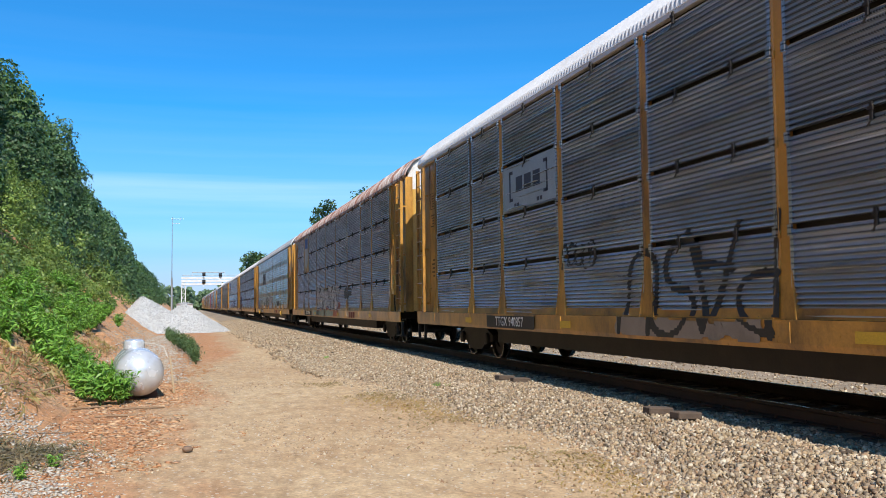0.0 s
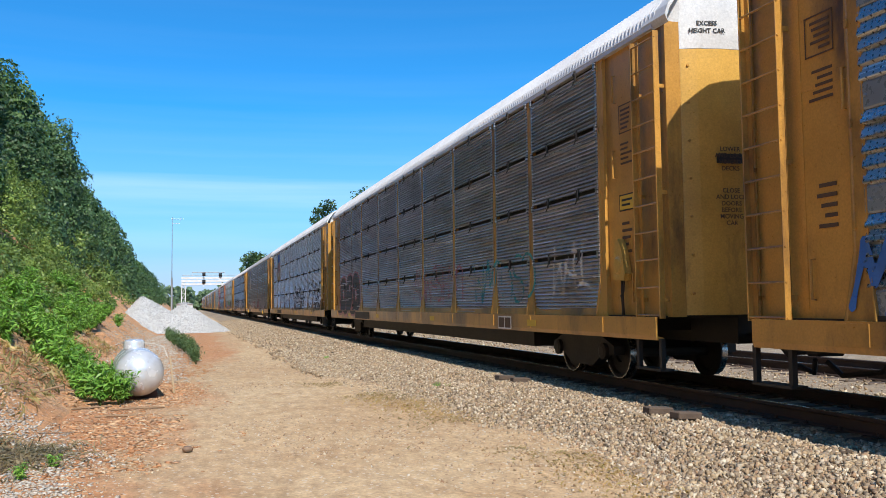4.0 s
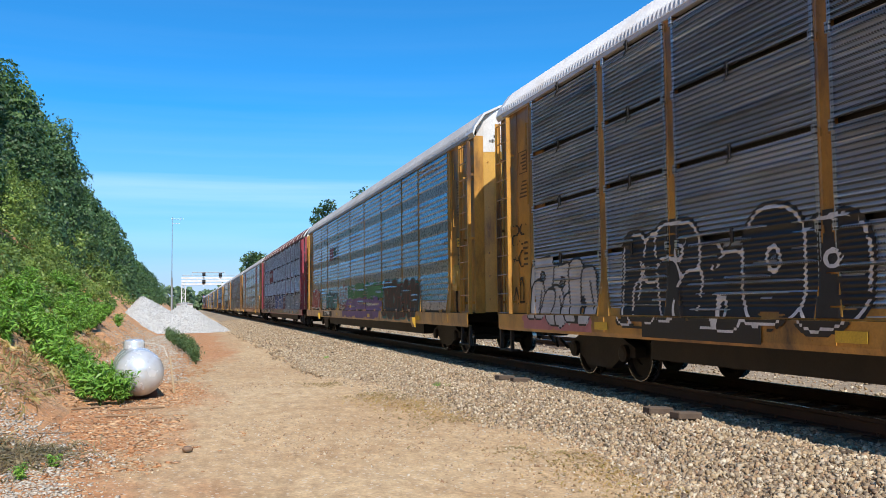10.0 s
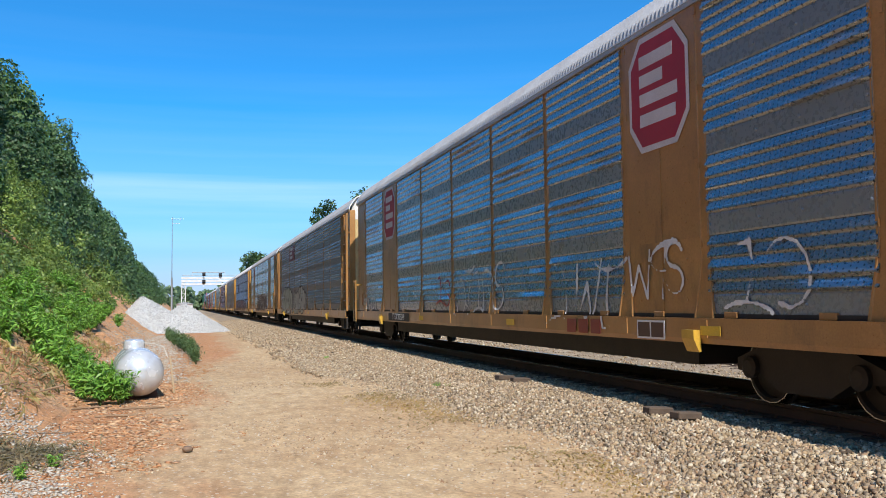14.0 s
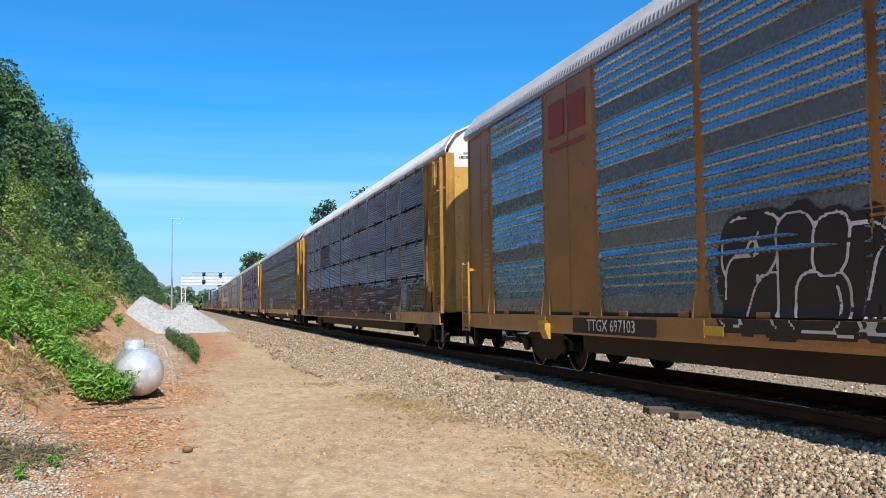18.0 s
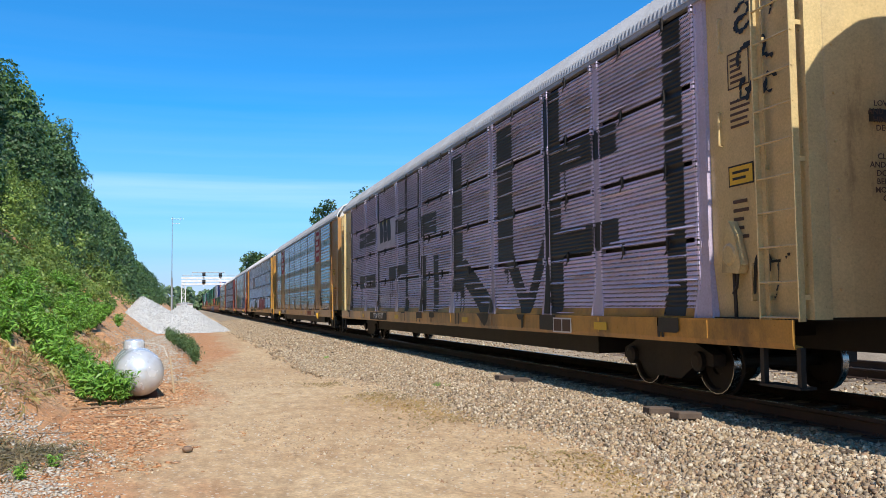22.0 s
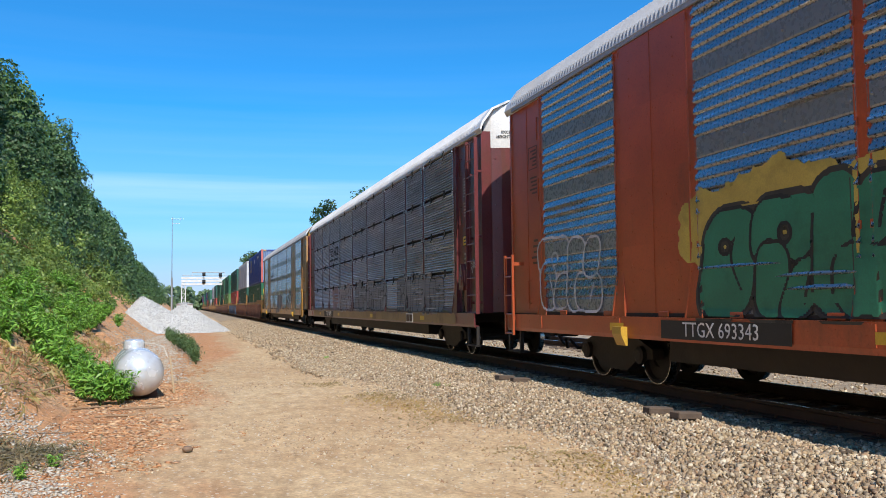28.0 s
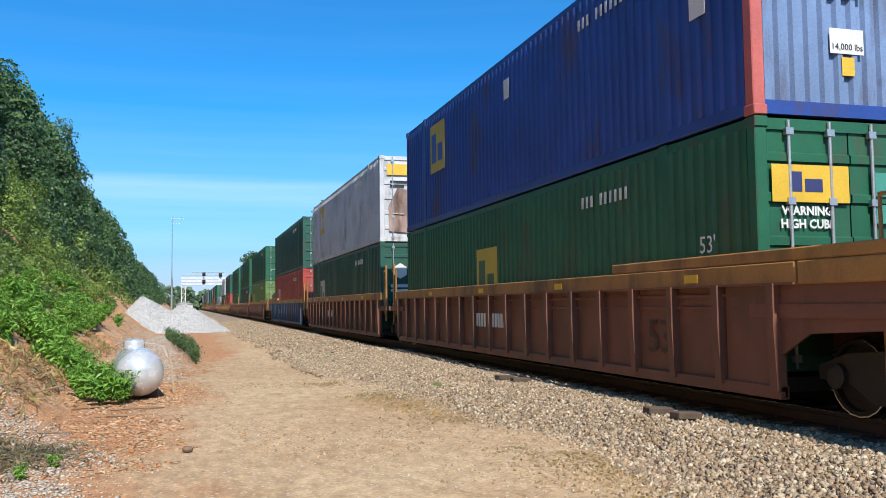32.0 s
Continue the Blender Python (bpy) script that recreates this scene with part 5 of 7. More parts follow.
PAINTS = {
    "yellow": paint("car_yellow", (0.56, 0.285, 0.058), 0.52), "door_yellow": paint("door_yellow", (0.62, 0.36, 0.075), 0.2), "brown": paint("car_brown", (0.42, 0.215, 0.075), 0.25), "cream": paint("car_cream", (0.68, 0.52, 0.25), 0.28),
    "maroon": paint("car_maroon", (0.34, 0.06, 0.085), 0.25), "red": paint("car_red", (0.46, 0.095, 0.035), 0.2), "oxide": paint("car_oxide", (0.145, 0.034, 0.035), 0.3),
    "lilac": paint("car_lilac", (0.56, 0.49, 0.62), 0.2), "white": paint("car_white", (0.76, 0.75, 0.72), 0.12), "tan": paint("car_tan", (0.42, 0.235, 0.10), 0.15),
    "roof_white": surface("roof_white", (0.60, 0.60, 0.605), (0.50, 0.50, 0.51), 0.5, 0.0, 0.8, 30.0, 0.0, (0.42, 0.38, 0.34), 0.2),
    "roof_grey": surface("roof_grey", (0.40, 0.405, 0.42), (0.31, 0.315, 0.33), 0.5, 0.15, 0.8, 30.0, 0.0, (0.34, 0.30, 0.26), 0.25),
    "roof_rust": surface("roof_rust", (0.30, 0.13, 0.085), (0.24, 0.10, 0.065), 0.7, 0.1, 0.9, 20.0, 0.0, (0.66, 0.62, 0.58), 0.62, (0.5, 2.6, 0.5)),
    "roof_maroon": surface("roof_maroon", (0.15, 0.055, 0.055), (0.11, 0.038, 0.036), 0.65, 0.1, 0.9, 20.0, 0.0, (0.24, 0.12, 0.10), 0.2),
}


def autorack(number, body, roof, style, sheets, logo, ends, sprays, label, seed, slim_solid=False, door="yellow"):
    """A covered car carrier: sheeted sides between posts, ribbed roof, end doors, ladders and trucks."""
    rnd = random.Random(seed)
    car = tagged(new("autorack_car"), label, "rail car", "cars of the train")
    coat, lid = PAINTS[body], PAINTS[roof]
    low = PAINTS["yellow"] if body == "lilac" else coat
    part("underframe", UNDER, None, car)
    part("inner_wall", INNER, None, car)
    part("roof", recoloured(ROOF, lid), None, car, {"roof_white": "white ribbed metal roof", "roof_grey": "grey ribbed metal roof", "roof_rust": "rusty brown and white ribbed roof", "roof_maroon": "maroon ribbed roof with white seams"}[roof])
    part("eave_rail", recoloured(EAVE, lid), None, car)
    for k in range(14 if roof == "roof_maroon" else 0):
        part("roof_seam", SEAM, None, car, "white painted seam", pose(0, -12.2 + k * 1.88, 0))
    part("far_side", FAR_SIDE, None, car)
    for s in (-1, 1):
        part("side_sill", recoloured(SILLS[s], low), None, car)
        part("end_panel", recoloured(END_PANEL[s], PAINTS[ends]), None, car)
        part("corner_post", recoloured(CORNER[s], PAINTS[ends]), None, car)
        part("ladder", recoloured((SHORT_LADDER if slim_solid else LADDER)[s], PAINTS["yellow"] if ends == "yellow" else PAINTS[ends] if not slim_solid else PAINTS["red" if body == "red" else "yellow"]), None, car)
        for k in range(3):
            part("grab_iron", recoloured(GRAB[s, k], PAINTS[ends]), None, car)
        part("stirrup", STEP[s], None, car)
        part("roof_cap", recoloured(CAP[s], PAINTS["white"] if roof != "roof_rust" else lid), None, car)
        if door != "white":
            part("door_slot", SLOT[s], None, car)
        part("coupler", COUPLER[s], None, car)
        for k in (-1, 1):
            part("end_door", recoloured(DOOR[s, k], PAINTS[door]), None, car)
            part("door_stile", recoloured(STILE[s, k], PAINTS[ends]), None, car)
            part("door_top", recoloured(DOOR_TOP[s, k], PAINTS["door_yellow" if door == "white" else "white"]), None, car, "yellow painted door head" if door == "white" else "white painted door head")
        bogie(car, s * 10.0)
    solid = recoloured(PANEL["solid", SLIM, 0], coat)
    for i, w in enumerate(COLUMNS):
        c = (EDGES[i] + EDGES[i + 1]) / 2
        for r in range(4):
            blank = (slim_solid and w == SLIM) or (logo and logo.startswith("shield") and i == 7 and r > 1)
            me = solid if blank else recoloured(PANEL[style, w, (i * 7 + r * 3 + seed) % 5], sheets)
            part("panel", me, None, car, at=pose(SIDE, c, Z_PANEL0 + r * ROW))
            if style == "ribbed" and not blank:
                for d in ((-0.22 * w, 0.2 * w) if i in (0, 4) else (0.04 * w,)):
                    part("latch", LATCH, None, car, at=pose(SIDE, c + d, Z_PANEL0 + (r + 1) * ROW - RIB_GAP / 2))
    if style == "ribbed":
        part("kick_plate", recoloured(KICK, low), None, car)
    else:
        part("sill_gap", SILL_GAP_SHADE, None, car, "black strip as the shade of the drainage gap over the sill")
        for k in range(15):
            part("tab", recoloured(TAB, low), None, car, at=pose(0, -10.9 + k * 1.56, 0))
    for e in EDGES:
        part("post", recoloured(POST, coat), None, car, at=pose(0, e, 0))
    # markings on the sill and end sheets
    x = SILL_FACE - 0.016
    part("number_board", patch_mesh([(x, 5.2, 7.7, 0.735, 0.965)]), M_BLACK, car)
    if number:
        lettering(number, 0.25, M_WHITE, car, Matrix.Translation((x - 0.006, 6.45, 0.85)) @ TO_SIDE, "number")
    for y in (8.9, 3.9, -2.6, -9.1):
        part("reflector", patch_mesh([(x, y - 0.2, y + 0.2, 0.80, 0.91)]), M_PLATE, car)
    if seed % 3 != 2:
        part("notice", patch_mesh([(x, -8.1, -7.4, 0.72, 0.96)]), M_WHITE, car)
        part("notice_field", patch_mesh([(x - 0.003, -8.07, -7.77, 0.745, 0.935), (x - 0.003, -7.73, -7.43, 0.745, 0.935)]), plain("notice_brown", (0.10, 0.05, 0.03)), car)
    ink = plain("stencil_white", (0.45, 0.40, 0.34)) if ends in ("maroon", "oxide", "brown", "tan") else plain("stencil_dark", (0.09, 0.05, 0.03))
    bars = []
    for k in range(5):
        bars += [(-1.427, s * 12.15, s * (12.15 + rnd.uniform(0.2, 0.36)), 3.45 - k * 0.07, 3.48 - k * 0.07) for s in (-1, 1)]
        bars += [(-1.427, s * 12.15, s * (12.15 + rnd.uniform(0.15, 0.3)), 2.3 - k * 0.1, 2.34 - k * 0.1) for s in (-1, 1)]
    part("stencilling", patch_mesh(bars), ink, car)["kind"] = "stuff"
    part("warning_plate", patch_mesh([(-1.428, s * 12.1, s * 12.52, 2.52, 2.72) for s in (-1,)]), M_PLATE, car, "yellow warning plate")
    for s in (-1, 1):
        y0, z0 = s * 12.12, 3.62
        part("data_frame", patch_mesh([(-1.428, y0, y0 + s * 0.40, z0, z0 + 0.016), (-1.428, y0, y0 + s * 0.40, z0 + 0.40, z0 + 0.416), (-1.428, y0, y0 + s * 0.014, z0, z0 + 0.41), (-1.428, y0 + s * 0.386, y0 + s * 0.40, z0, z0 + 0.41)]
             + [(-1.428, y0 + s * 0.05, y0 + s * (0.2 + rnd.uniform(0, 0.14)), z0 + 0.06 + 0.065 * q, z0 + 0.09 + 0.065 * q) for q in range(5)]), ink, car)
    if not slim_solid and roof not in ("roof_rust", "roof_maroon"):
        for words, z in (("EXCESS", 4.86), ("HEIGHT CAR", 4.76)):
            lettering(words, 0.085, M_BLACK, car, Matrix.Translation((-0.86, -13.536, z)) @ Matrix.Rotation(radians(-12.0), 4, "Z") @ TO_END, "height_warning", 0.002)
    if seed in (2, 3, 10, 16):
        part("sill_mark", patch_mesh([(x, -5.15 - q * 0.42, -5.47 - q * 0.42, 0.74, 0.95) for q in range(3)]), plain("sill_mark_red", (0.26, 0.05, 0.03)), car, "dark red bars of an owner's mark")
    for words, z in (("LOWER\nAND LOCK\nHINGED\nDECKS", 3.05), ("CLOSE\nAND LOCK\nDOORS\nBEFORE\nMOVING\nCAR", 2.42)):
        lettering(words, 0.085, M_BLACK if door == "white" else ink, car, Matrix.Translation((-0.62, -13.612, z)) @ Matrix.Rotation(radians(-4.0), 4, "Z") @ TO_END, "door_notice", 0.001)
    part("warning_frame", patch_mesh([(-1.426, -12.08, -12.54, 2.50, 2.74)]), M_BLACK, car)
    part("warning_words", patch_mesh([(-1.432, -12.16, -12.46, 2.64, 2.67), (-1.432, -12.16, -12.40, 2.57, 2.60)]), M_BLACK, car)["kind"] = "stuff"
    # hand brake in its housing on the near end sheet
    hb = part("brake_housing", Mesh().prism([(-12.05, 1.52), (-12.36, 1.50), (-12.40, 1.60), (-12.30, 1.95), (-12.20, 2.10), (-12.12, 2.08), (-12.08, 1.80)], "x", -1.54, -1.43).spin([(0.10, -1.56), (0.13, -1.54), (0.13, -1.52)], "x", (-12.2, 1.72), 14), PAINTS["door_yellow"] if ends == "yellow" else PAINTS[ends], car)
    part("brake_chain", Mesh().tube([(-1.48, -12.2, 1.52), (-1.49, -12.22, 1.3), (-1.47, -12.2, 1.02)], 0.024).tube([(-1.50, -12.3, 1.52), (-1.50, -12.27, 1.35), (-1.50, -12.2, 1.28)], 0.018), M_STEEL, hb)
    for y in ((-8.75, 8.75) if style == "punched" else ()):
        part("jacking_pad", JACK, None, car, at=pose(0, y, 0))
    if logo:
        plaque(car, logo)
    for k in sprays:
        sprayed(car, *k[:4], spray(k[4]), spray(k[5]), k[6], rnd, style == "ribbed", spray(k[7]) if len(k) > 7 else None)
    return car


OLV, NVY, PAL, DRM, SIL = (0.36, 0.36, 0.23), (0.02, 0.035, 0.13), (0.34, 0.42, 0.47), (0.085, 0.036, 0.045), (0.62, 0.63, 0.65)
CARS = [
    ("TTGX 940857", "yellow", "roof_white", "ribbed", G_RIB_DARK, "bracket", "yellow", [(0.6, 3.4, 0.8, 2.2, None, BLK, "marker"), (0.6, 3.3, 0.72, 1.0, (0.30, 0.25, 0.20), None, "haze"), (3.7, 1.2, 1.75, 2.2, None, BLK, "tag")], "yellow car carrier with dark ribbed sides and white roof", 1),
    ("TTGX 942844", "yellow", "roof_rust", "ribbed", G_RIB_BROWN, "shield_plain", "yellow", [(1.6, 6.2, 0.73, 0.99, (0.33, 0.43, 0.35), None, "haze"), (-2.0, 1.2, 0.73, 1.35, (0.52, 0.14, 0.06), None, "haze"), (3.0, 0.7, 0.73, 1.3, (0.52, 0.14, 0.06), None, "haze"), (0.9, 0.5, 0.73, 1.2, (0.52, 0.14, 0.06), None, "haze"), (-4.2, 1.6, 1.5, 1.95, BLK, None, "haze"), (1.1, 6.0, 1.02, 2.15, SIL, BLK, "throw"), (-12.6, 0.9, 1.9, 2.4, None, BLK, "end_tag"), (-12.6, 1.0, 1.5, 1.75, None, BLU, "end_tag")], "yellow car carrier with brown-stained sides and rusty roof", 2),
    ("TTGX 716266", "yellow", "roof_grey", "punched", G_PUNCH_GREY, "bracket_faint", "yellow", [(10.7, 2.4, 1.05, 1.8, None, BLU, "outline"), (5.4, 1.0, 1.25, 1.5, (0.28, 0.29, 0.31), BLK, "bubble"), (3.0, 2.3, 1.05, 1.95, None, BLK, "outline"), (0.1, 2.4, 1.03, 1.95, SIL, BLK, "throw"), (-5.7, 1.4, 1.24, 1.55, (0.24, 0.25, 0.27), BLK, "bubble")], "yellow car carrier with punched grey sides and grey roof", 3),
    ("", "yellow", "roof_white", "ribbed", G_RIB_BROWN, None, "yellow", [(-10.4, 1.5, 1.3, 2.2, None, WHT, "tag"), (-7.2, 3.4, 1.2, 2.2, None, TEA, "tag"), (-2.5, 4.4, 1.2, 2.2, None, PNK, "tag"), (9.6, 4.0, 0.76, 2.5, PNK, PNK, "mass", BLK)], "yellow car carrier with brown ribbed sides and pink-edged graffiti", 4),
    ("", "yellow", "roof_white", "ribbed", G_RIB, "shield", "yellow", [(2.5, 8.0, 1.05, 1.9, None, (0.30, 0.07, 0.08), "tag"), (-3.5, 4.6, 1.55, 2.25, None, BLK, "marker"), (-3.2, 4.2, 0.98, 1.5, None, BLK, "outline"), (-7.9, 1.7, 0.95, 2.4, None, BLK, "outline"), (-10.2, 2.4, 1.5, 2.4, None, BLK, "marker"), (-10.3, 2.2, 0.95, 1.5, None, BLK, "outline")], "yellow car carrier with blue shield plate and black graffiti", 5),
    ("TTGX 987818", "yellow", "roof_grey", "punched", G_PUNCH_BROWN, "shield_plain", "yellow", [(6.2, 2.2, 1.05, 1.9, None, WHT, "throw"), (2.9, 3.0, 1.05, 1.75, (0.24, 0.05, 0.065), SIL, "throw"), (-2.3, 1.9, 1.05, 1.85, (0.16, 0.04, 0.05), GRY, "mass", (0.24, 0.05, 0.065)), (-4.8, 1.3, 1.0, 1.6, GRY, BLK, "throw"), (-7.4, 4.6, 0.76, 2.25, (0.08, 0.16, 0.24), BLK, "mass", (0.30, 0.28, 0.29))], "yellow car carrier with grimy punched sides and red and white graffiti", 6),
    ("", "yellow", "roof_white", "ribbed", G_RIB_DARK, None, "yellow", [(10.6, 2.8, 0.73, 0.99, PNK, None, "haze"), (10.6, 2.5, 0.8, 1.95, SIL, BLK, "bubble"), (6.1, 4.6, 0.85, 2.1, BLK, WHT, "mass"), (1.7, 3.0, 0.85, 2.2, PNK, WHT, "mass", BLK), (-3.1, 4.4, 1.0, 2.0, RED, BLK, "mass", WHT), (-8.0, 4.0, 0.75, 2.05, WHT, WHT, "mass", BLK), (12.6, 0.8, 2.3, 2.75, None, BLK, "end_tag"), (12.6, 0.7, 1.9, 2.25, None, BLK, "end_tag"), (12.6, 0.7, 1.2, 1.7, None, BLK, "end_tag")], "yellow car carrier with large black and white graffiti", 7),
    ("TTGX 710987", "yellow", "roof_grey", "punched", G_PUNCH_GREY, "letters", "yellow", [(10.6, 2.4, 1.02, 1.95, RED, WHT, "throw"), (6.0, 2.7, 1.05, 1.75, TEA, BLK, "throw"), (3.2, 2.0, 1.05, 2.0, None, RED, "tag"), (-1.2, 6.2, 1.45, 1.95, (0.03, 0.26, 0.08), None, "haze"), (-0.9, 6.8, 0.73, 1.40, PUR, None, "haze"), (-6.7, 4.2, 0.78, 1.90, (0.035, 0.22, 0.22), (0.16, 0.03, 0.024), "mass", (0.022, 0.015, 0.015))], "yellow car carrier with teal, green and purple graffiti", 8),
    ("TTGX 159187", "maroon", "roof_maroon", "ribbed", G_RIB_GLINT, "red_plate", "maroon", [(0.0, 24.2, 0.72, 1.0, (0.26, 0.25, 0.18), None, "haze"), (7.0, 8.6, 0.8, 1.8, (0.03, 0.028, 0.026), WHT, "mass"), (1.6, 2.3, 1.0, 1.95, (0.30, 0.05, 0.04), WHT, "mass", (0.02, 0.09, 0.36)), (-1.2, 2.8, 1.0, 2.0, (0.30, 0.36, 0.42), WHT, "mass", (0.04, 0.13, 0.42)), (-3.3, 1.5, 1.0, 1.8, MAR, None, "haze"), (-7.9, 7.4, 0.76, 1.95, OLV, NVY, "mass", PAL), (-12.65, 0.9, 2.0, 2.5, None, WHT, "end_tag"), (-12.65, 0.9, 1.5, 1.95, None, WHT, "end_tag")], "maroon car carrier with maroon roof and blue graffiti", 9),
    ("TTGX 805248", "brown", "roof_grey", "punched", G_PUNCH_GREY, "octagon", "brown", [(11.2, 2.0, 1.05, 1.5, None, WHT, "tag"), (2.3, 1.0, 1.1, 1.8, None, RED, "tag"), (-0.3, 3.1, 1.0, 2.05, None, WHT, "tag"), (-5.5, 2.3, 0.76, 1.95, None, WHT, "tag"), (-7.6, 1.4, 1.2, 2.0, None, WHT, "tag"), (-9.9, 1.3, 1.1, 2.0, None, WHT, "tag")], "ochre car carrier with red octagon plates and punched sides", 10),
    ("TTGX 850429", "brown", "roof_grey", "punched", G_PUNCH_BROWN, "maroon_plate", "brown", [(8.1, 5.2, 0.76, 2.4, BLK, BLK, "mass", (0.36, 0.40, 0.31)), (2.0, 5.0, 0.76, 2.2, BLK, BLK, "mass", (0.40, 0.42, 0.36)), (11.0, 1.6, 1.1, 1.9, None, WHT, "throw")], "ochre car carrier with maroon plate and grey graffiti", 11),
    ("TTGX 697103", "brown", "roof_grey", "punched", G_PUNCH, "ring", "brown", [(-0.7, 9.2, 0.9, 2.1, BLK, None, "haze"), (-0.7, 9.0, 0.85, 2.1, BLK, WHT, "mass"), (-6.7, 1.3, 1.0, 2.15, None, BLK, "outline")], "ochre car carrier with long black and white graffiti", 12),
    ("", "yellow", "roof_white", "ribbed", G_RIB_DARK, "bracket_faint", "yellow", [(1.5, 20.6, 0.72, 1.0, (0.16, 0.075, 0.07), None, "haze"), (1.5, 20.8, 1.02, 1.9, DRM, None, "haze"), (9.6, 4.2, 1.0, 1.95, DRM, BLK, "mass", (0.22, 0.085, 0.085)), (4.4, 4.4, 1.0, 1.9, DRM, BLK, "mass", (0.13, 0.07, 0.075)), (-1.2, 4.2, 1.0, 1.9, DRM, BLK, "mass", (0.22, 0.085, 0.085)), (-10.6, 2.0, 1.0, 1.8, (0.22, 0.17, 0.06), BLK, "throw")], "yellow car carrier with faded maroon graffiti along its base", 13),
    ("TTGX 254015", "yellow", "roof_grey", "punched", G_PUNCH_BROWN, None, "yellow", [(-10.3, 2.2, 1.05, 2.2, None, WHT, "throw"), (-7.8, 1.5, 1.05, 1.9, None, GRY, "outline"), (-3.7, 4.4, 1.05, 1.9, None, GRY, "outline"), (3.5, 2.4, 1.0, 1.9, WHT, BLK, "throw"), (7.9, 3.0, 1.0, 1.8, None, GRY, "outline")], "yellow car carrier with dark brown sides and pale graffiti", 14),
    ("TTGX 983707", "lilac", "roof_grey", "ribbed", G_LILAC, "bracket_yellow", "cream", [(0.0, 24.4, 1.05, 4.75, None, BLK, "block"), (-12.55, 0.6, 4.2, 4.55, None, BLK, "end_tag"), (-12.55, 0.6, 3.8, 4.1, None, BLK, "end_tag"), (-12.6, 0.7, 3.45, 3.7, None, BLK, "end_tag"), (-12.7, 0.5, 1.2, 1.7, None, BLK, "end_tag")], "lilac-painted car carrier with huge black block letters", 15),
    ("TTGX 891084", "brown", "roof_grey", "punched", G_PUNCH_GREY, "octagon", "brown", [(-8.7, 1.6, 1.2, 2.0, None, BLK, "tag")], "ochre car carrier with red octagon plates and clean punched sides", 16),
    ("", "yellow", "roof_white", "ribbed", G_RIB, "grey_plate", "yellow", [(3.2, 3.3, 0.74, 1.75, (0.05, 0.13, 0.04), None, "haze"), (3.2, 2.8, 1.0, 1.9, None, BLK, "outline"), (-3.3, 6.0, 0.9, 1.9, (0.04, 0.11, 0.06), PNK, "mass", (0.42, 0.06, 0.06))], "yellow car carrier with dark sides and red and green graffiti", 17),
    ("TTGX 693343", "red", "roof_grey", "punched", G_PUNCH_GREY, None, "red", [(10.8, 2.3, 1.0, 2.3, None, SIL, "throw"), (5.3, 4.0, 1.5, 2.6, YEL, None, "haze"), (5.0, 3.8, 0.95, 2.35, (0.05, 0.045, 0.035), BLK, "mass", (0.03, 0.22, 0.12)), (0.2, 5.0, 0.9, 2.3, TEA, RED, "throw"), (-6.2, 5.4, 0.9, 2.3, BLU, BLK, "mass", (0.10, 0.22, 0.40))], "orange-red car carrier with punched sides and green graffiti", 18),
    ("TTGX 980654", "oxide", "roof_white", "ribbed", G_RIB_BROWN, "stripes", "oxide", [(-0.5, 23.0, 0.72, 1.0, (0.34, 0.22, 0.09), None, "haze"), (5.5, 1.4, 1.0, 2.0, (0.42, 0.26, 0.24), None, "haze"), (3.2, 2.4, 1.0, 2.0, (0.45, 0.40, 0.38), MAR, "mass"), (-1.6, 5.2, 1.0, 2.0, GRY, BLK, "throw"), (-8.2, 4.8, 0.95, 2.05, (0.27, 0.26, 0.27), BLK, "throw"), (-12.6, 0.7, 1.9, 2.2, None, WHT, "end_tag")], "dark oxide-red car carrier with grey graffiti", 19),
    ("TTGX 691512", "tan", "roof_grey", "punched", G_PUNCH, "stripes", "tan", [(0.1, 2.5, 0.76, 2.15, (0.25, 0.28, 0.31), NVY, "bubble"), (9.4, 1.3, 1.0, 1.9, None, WHT, "tag"), (-9.0, 2.6, 0.8, 2.4, None, TEA, "throw"), (-5.8, 3.2, 0.9, 2.1, None, BLK, "outline"), (-2.9, 1.8, 1.0, 2.1, None, TEA, "tag"), (11.4, 1.0, 1.0, 1.8, None, BLK, "tag")], "tan car carrier with punched grey sides and blue-white graffiti", 20),
]
SOLID = {9, 11, 15, 17, 19}
START0 = 23.2     # joint behind the first car, metres beyond the eye at the start
train = []         # (thing, y at the start)
for i, (num, body, roof, style, sheets, logo, ends, sprays_, label, seed) in enumerate(CARS):
    door = {"yellow": "door_yellow", "brown": "cream", "maroon": "maroon", "red": "red", "oxide": "oxide", "tan": "white", "cream": "cream"}[ends]
    door = "white" if i == 11 else door
    car = autorack(num, body, roof, style, sheets, logo, ends, sprays_, label, seed, i in SOLID, door)
    train.append((car, START0 + i * PITCH_CAR - HALF))


# ---- container wells and containers ----
BOX_L, BOX_W, BOX_H = 16.15, 2.59, 2.90


def wave_side(s, l, z0, z1, pitch=0.235, depth=0.032):
    """Corrugated container side, upright ribs."""
    n = int(l / pitch)
    ys, k = [], l / n
    for i in range(n):
        y = -l / 2 + i * k
        ys += [(y, 0), (y + k * 0.32, 0), (y + k * 0.46, depth), (y + k * 0.82, depth)]
    ys.append((l / 2, 0))
    x0 = s * (BOX_W / 2 + 0.004)
    v = [(x0 - s * d, y, z) for y, d in ys for z in (z0, z1)]
    return Mesh().add(v, [(2 * i, 2 * i + 1, 2 * i + 3, 2 * i + 2) for i in range(len(ys) - 1)])


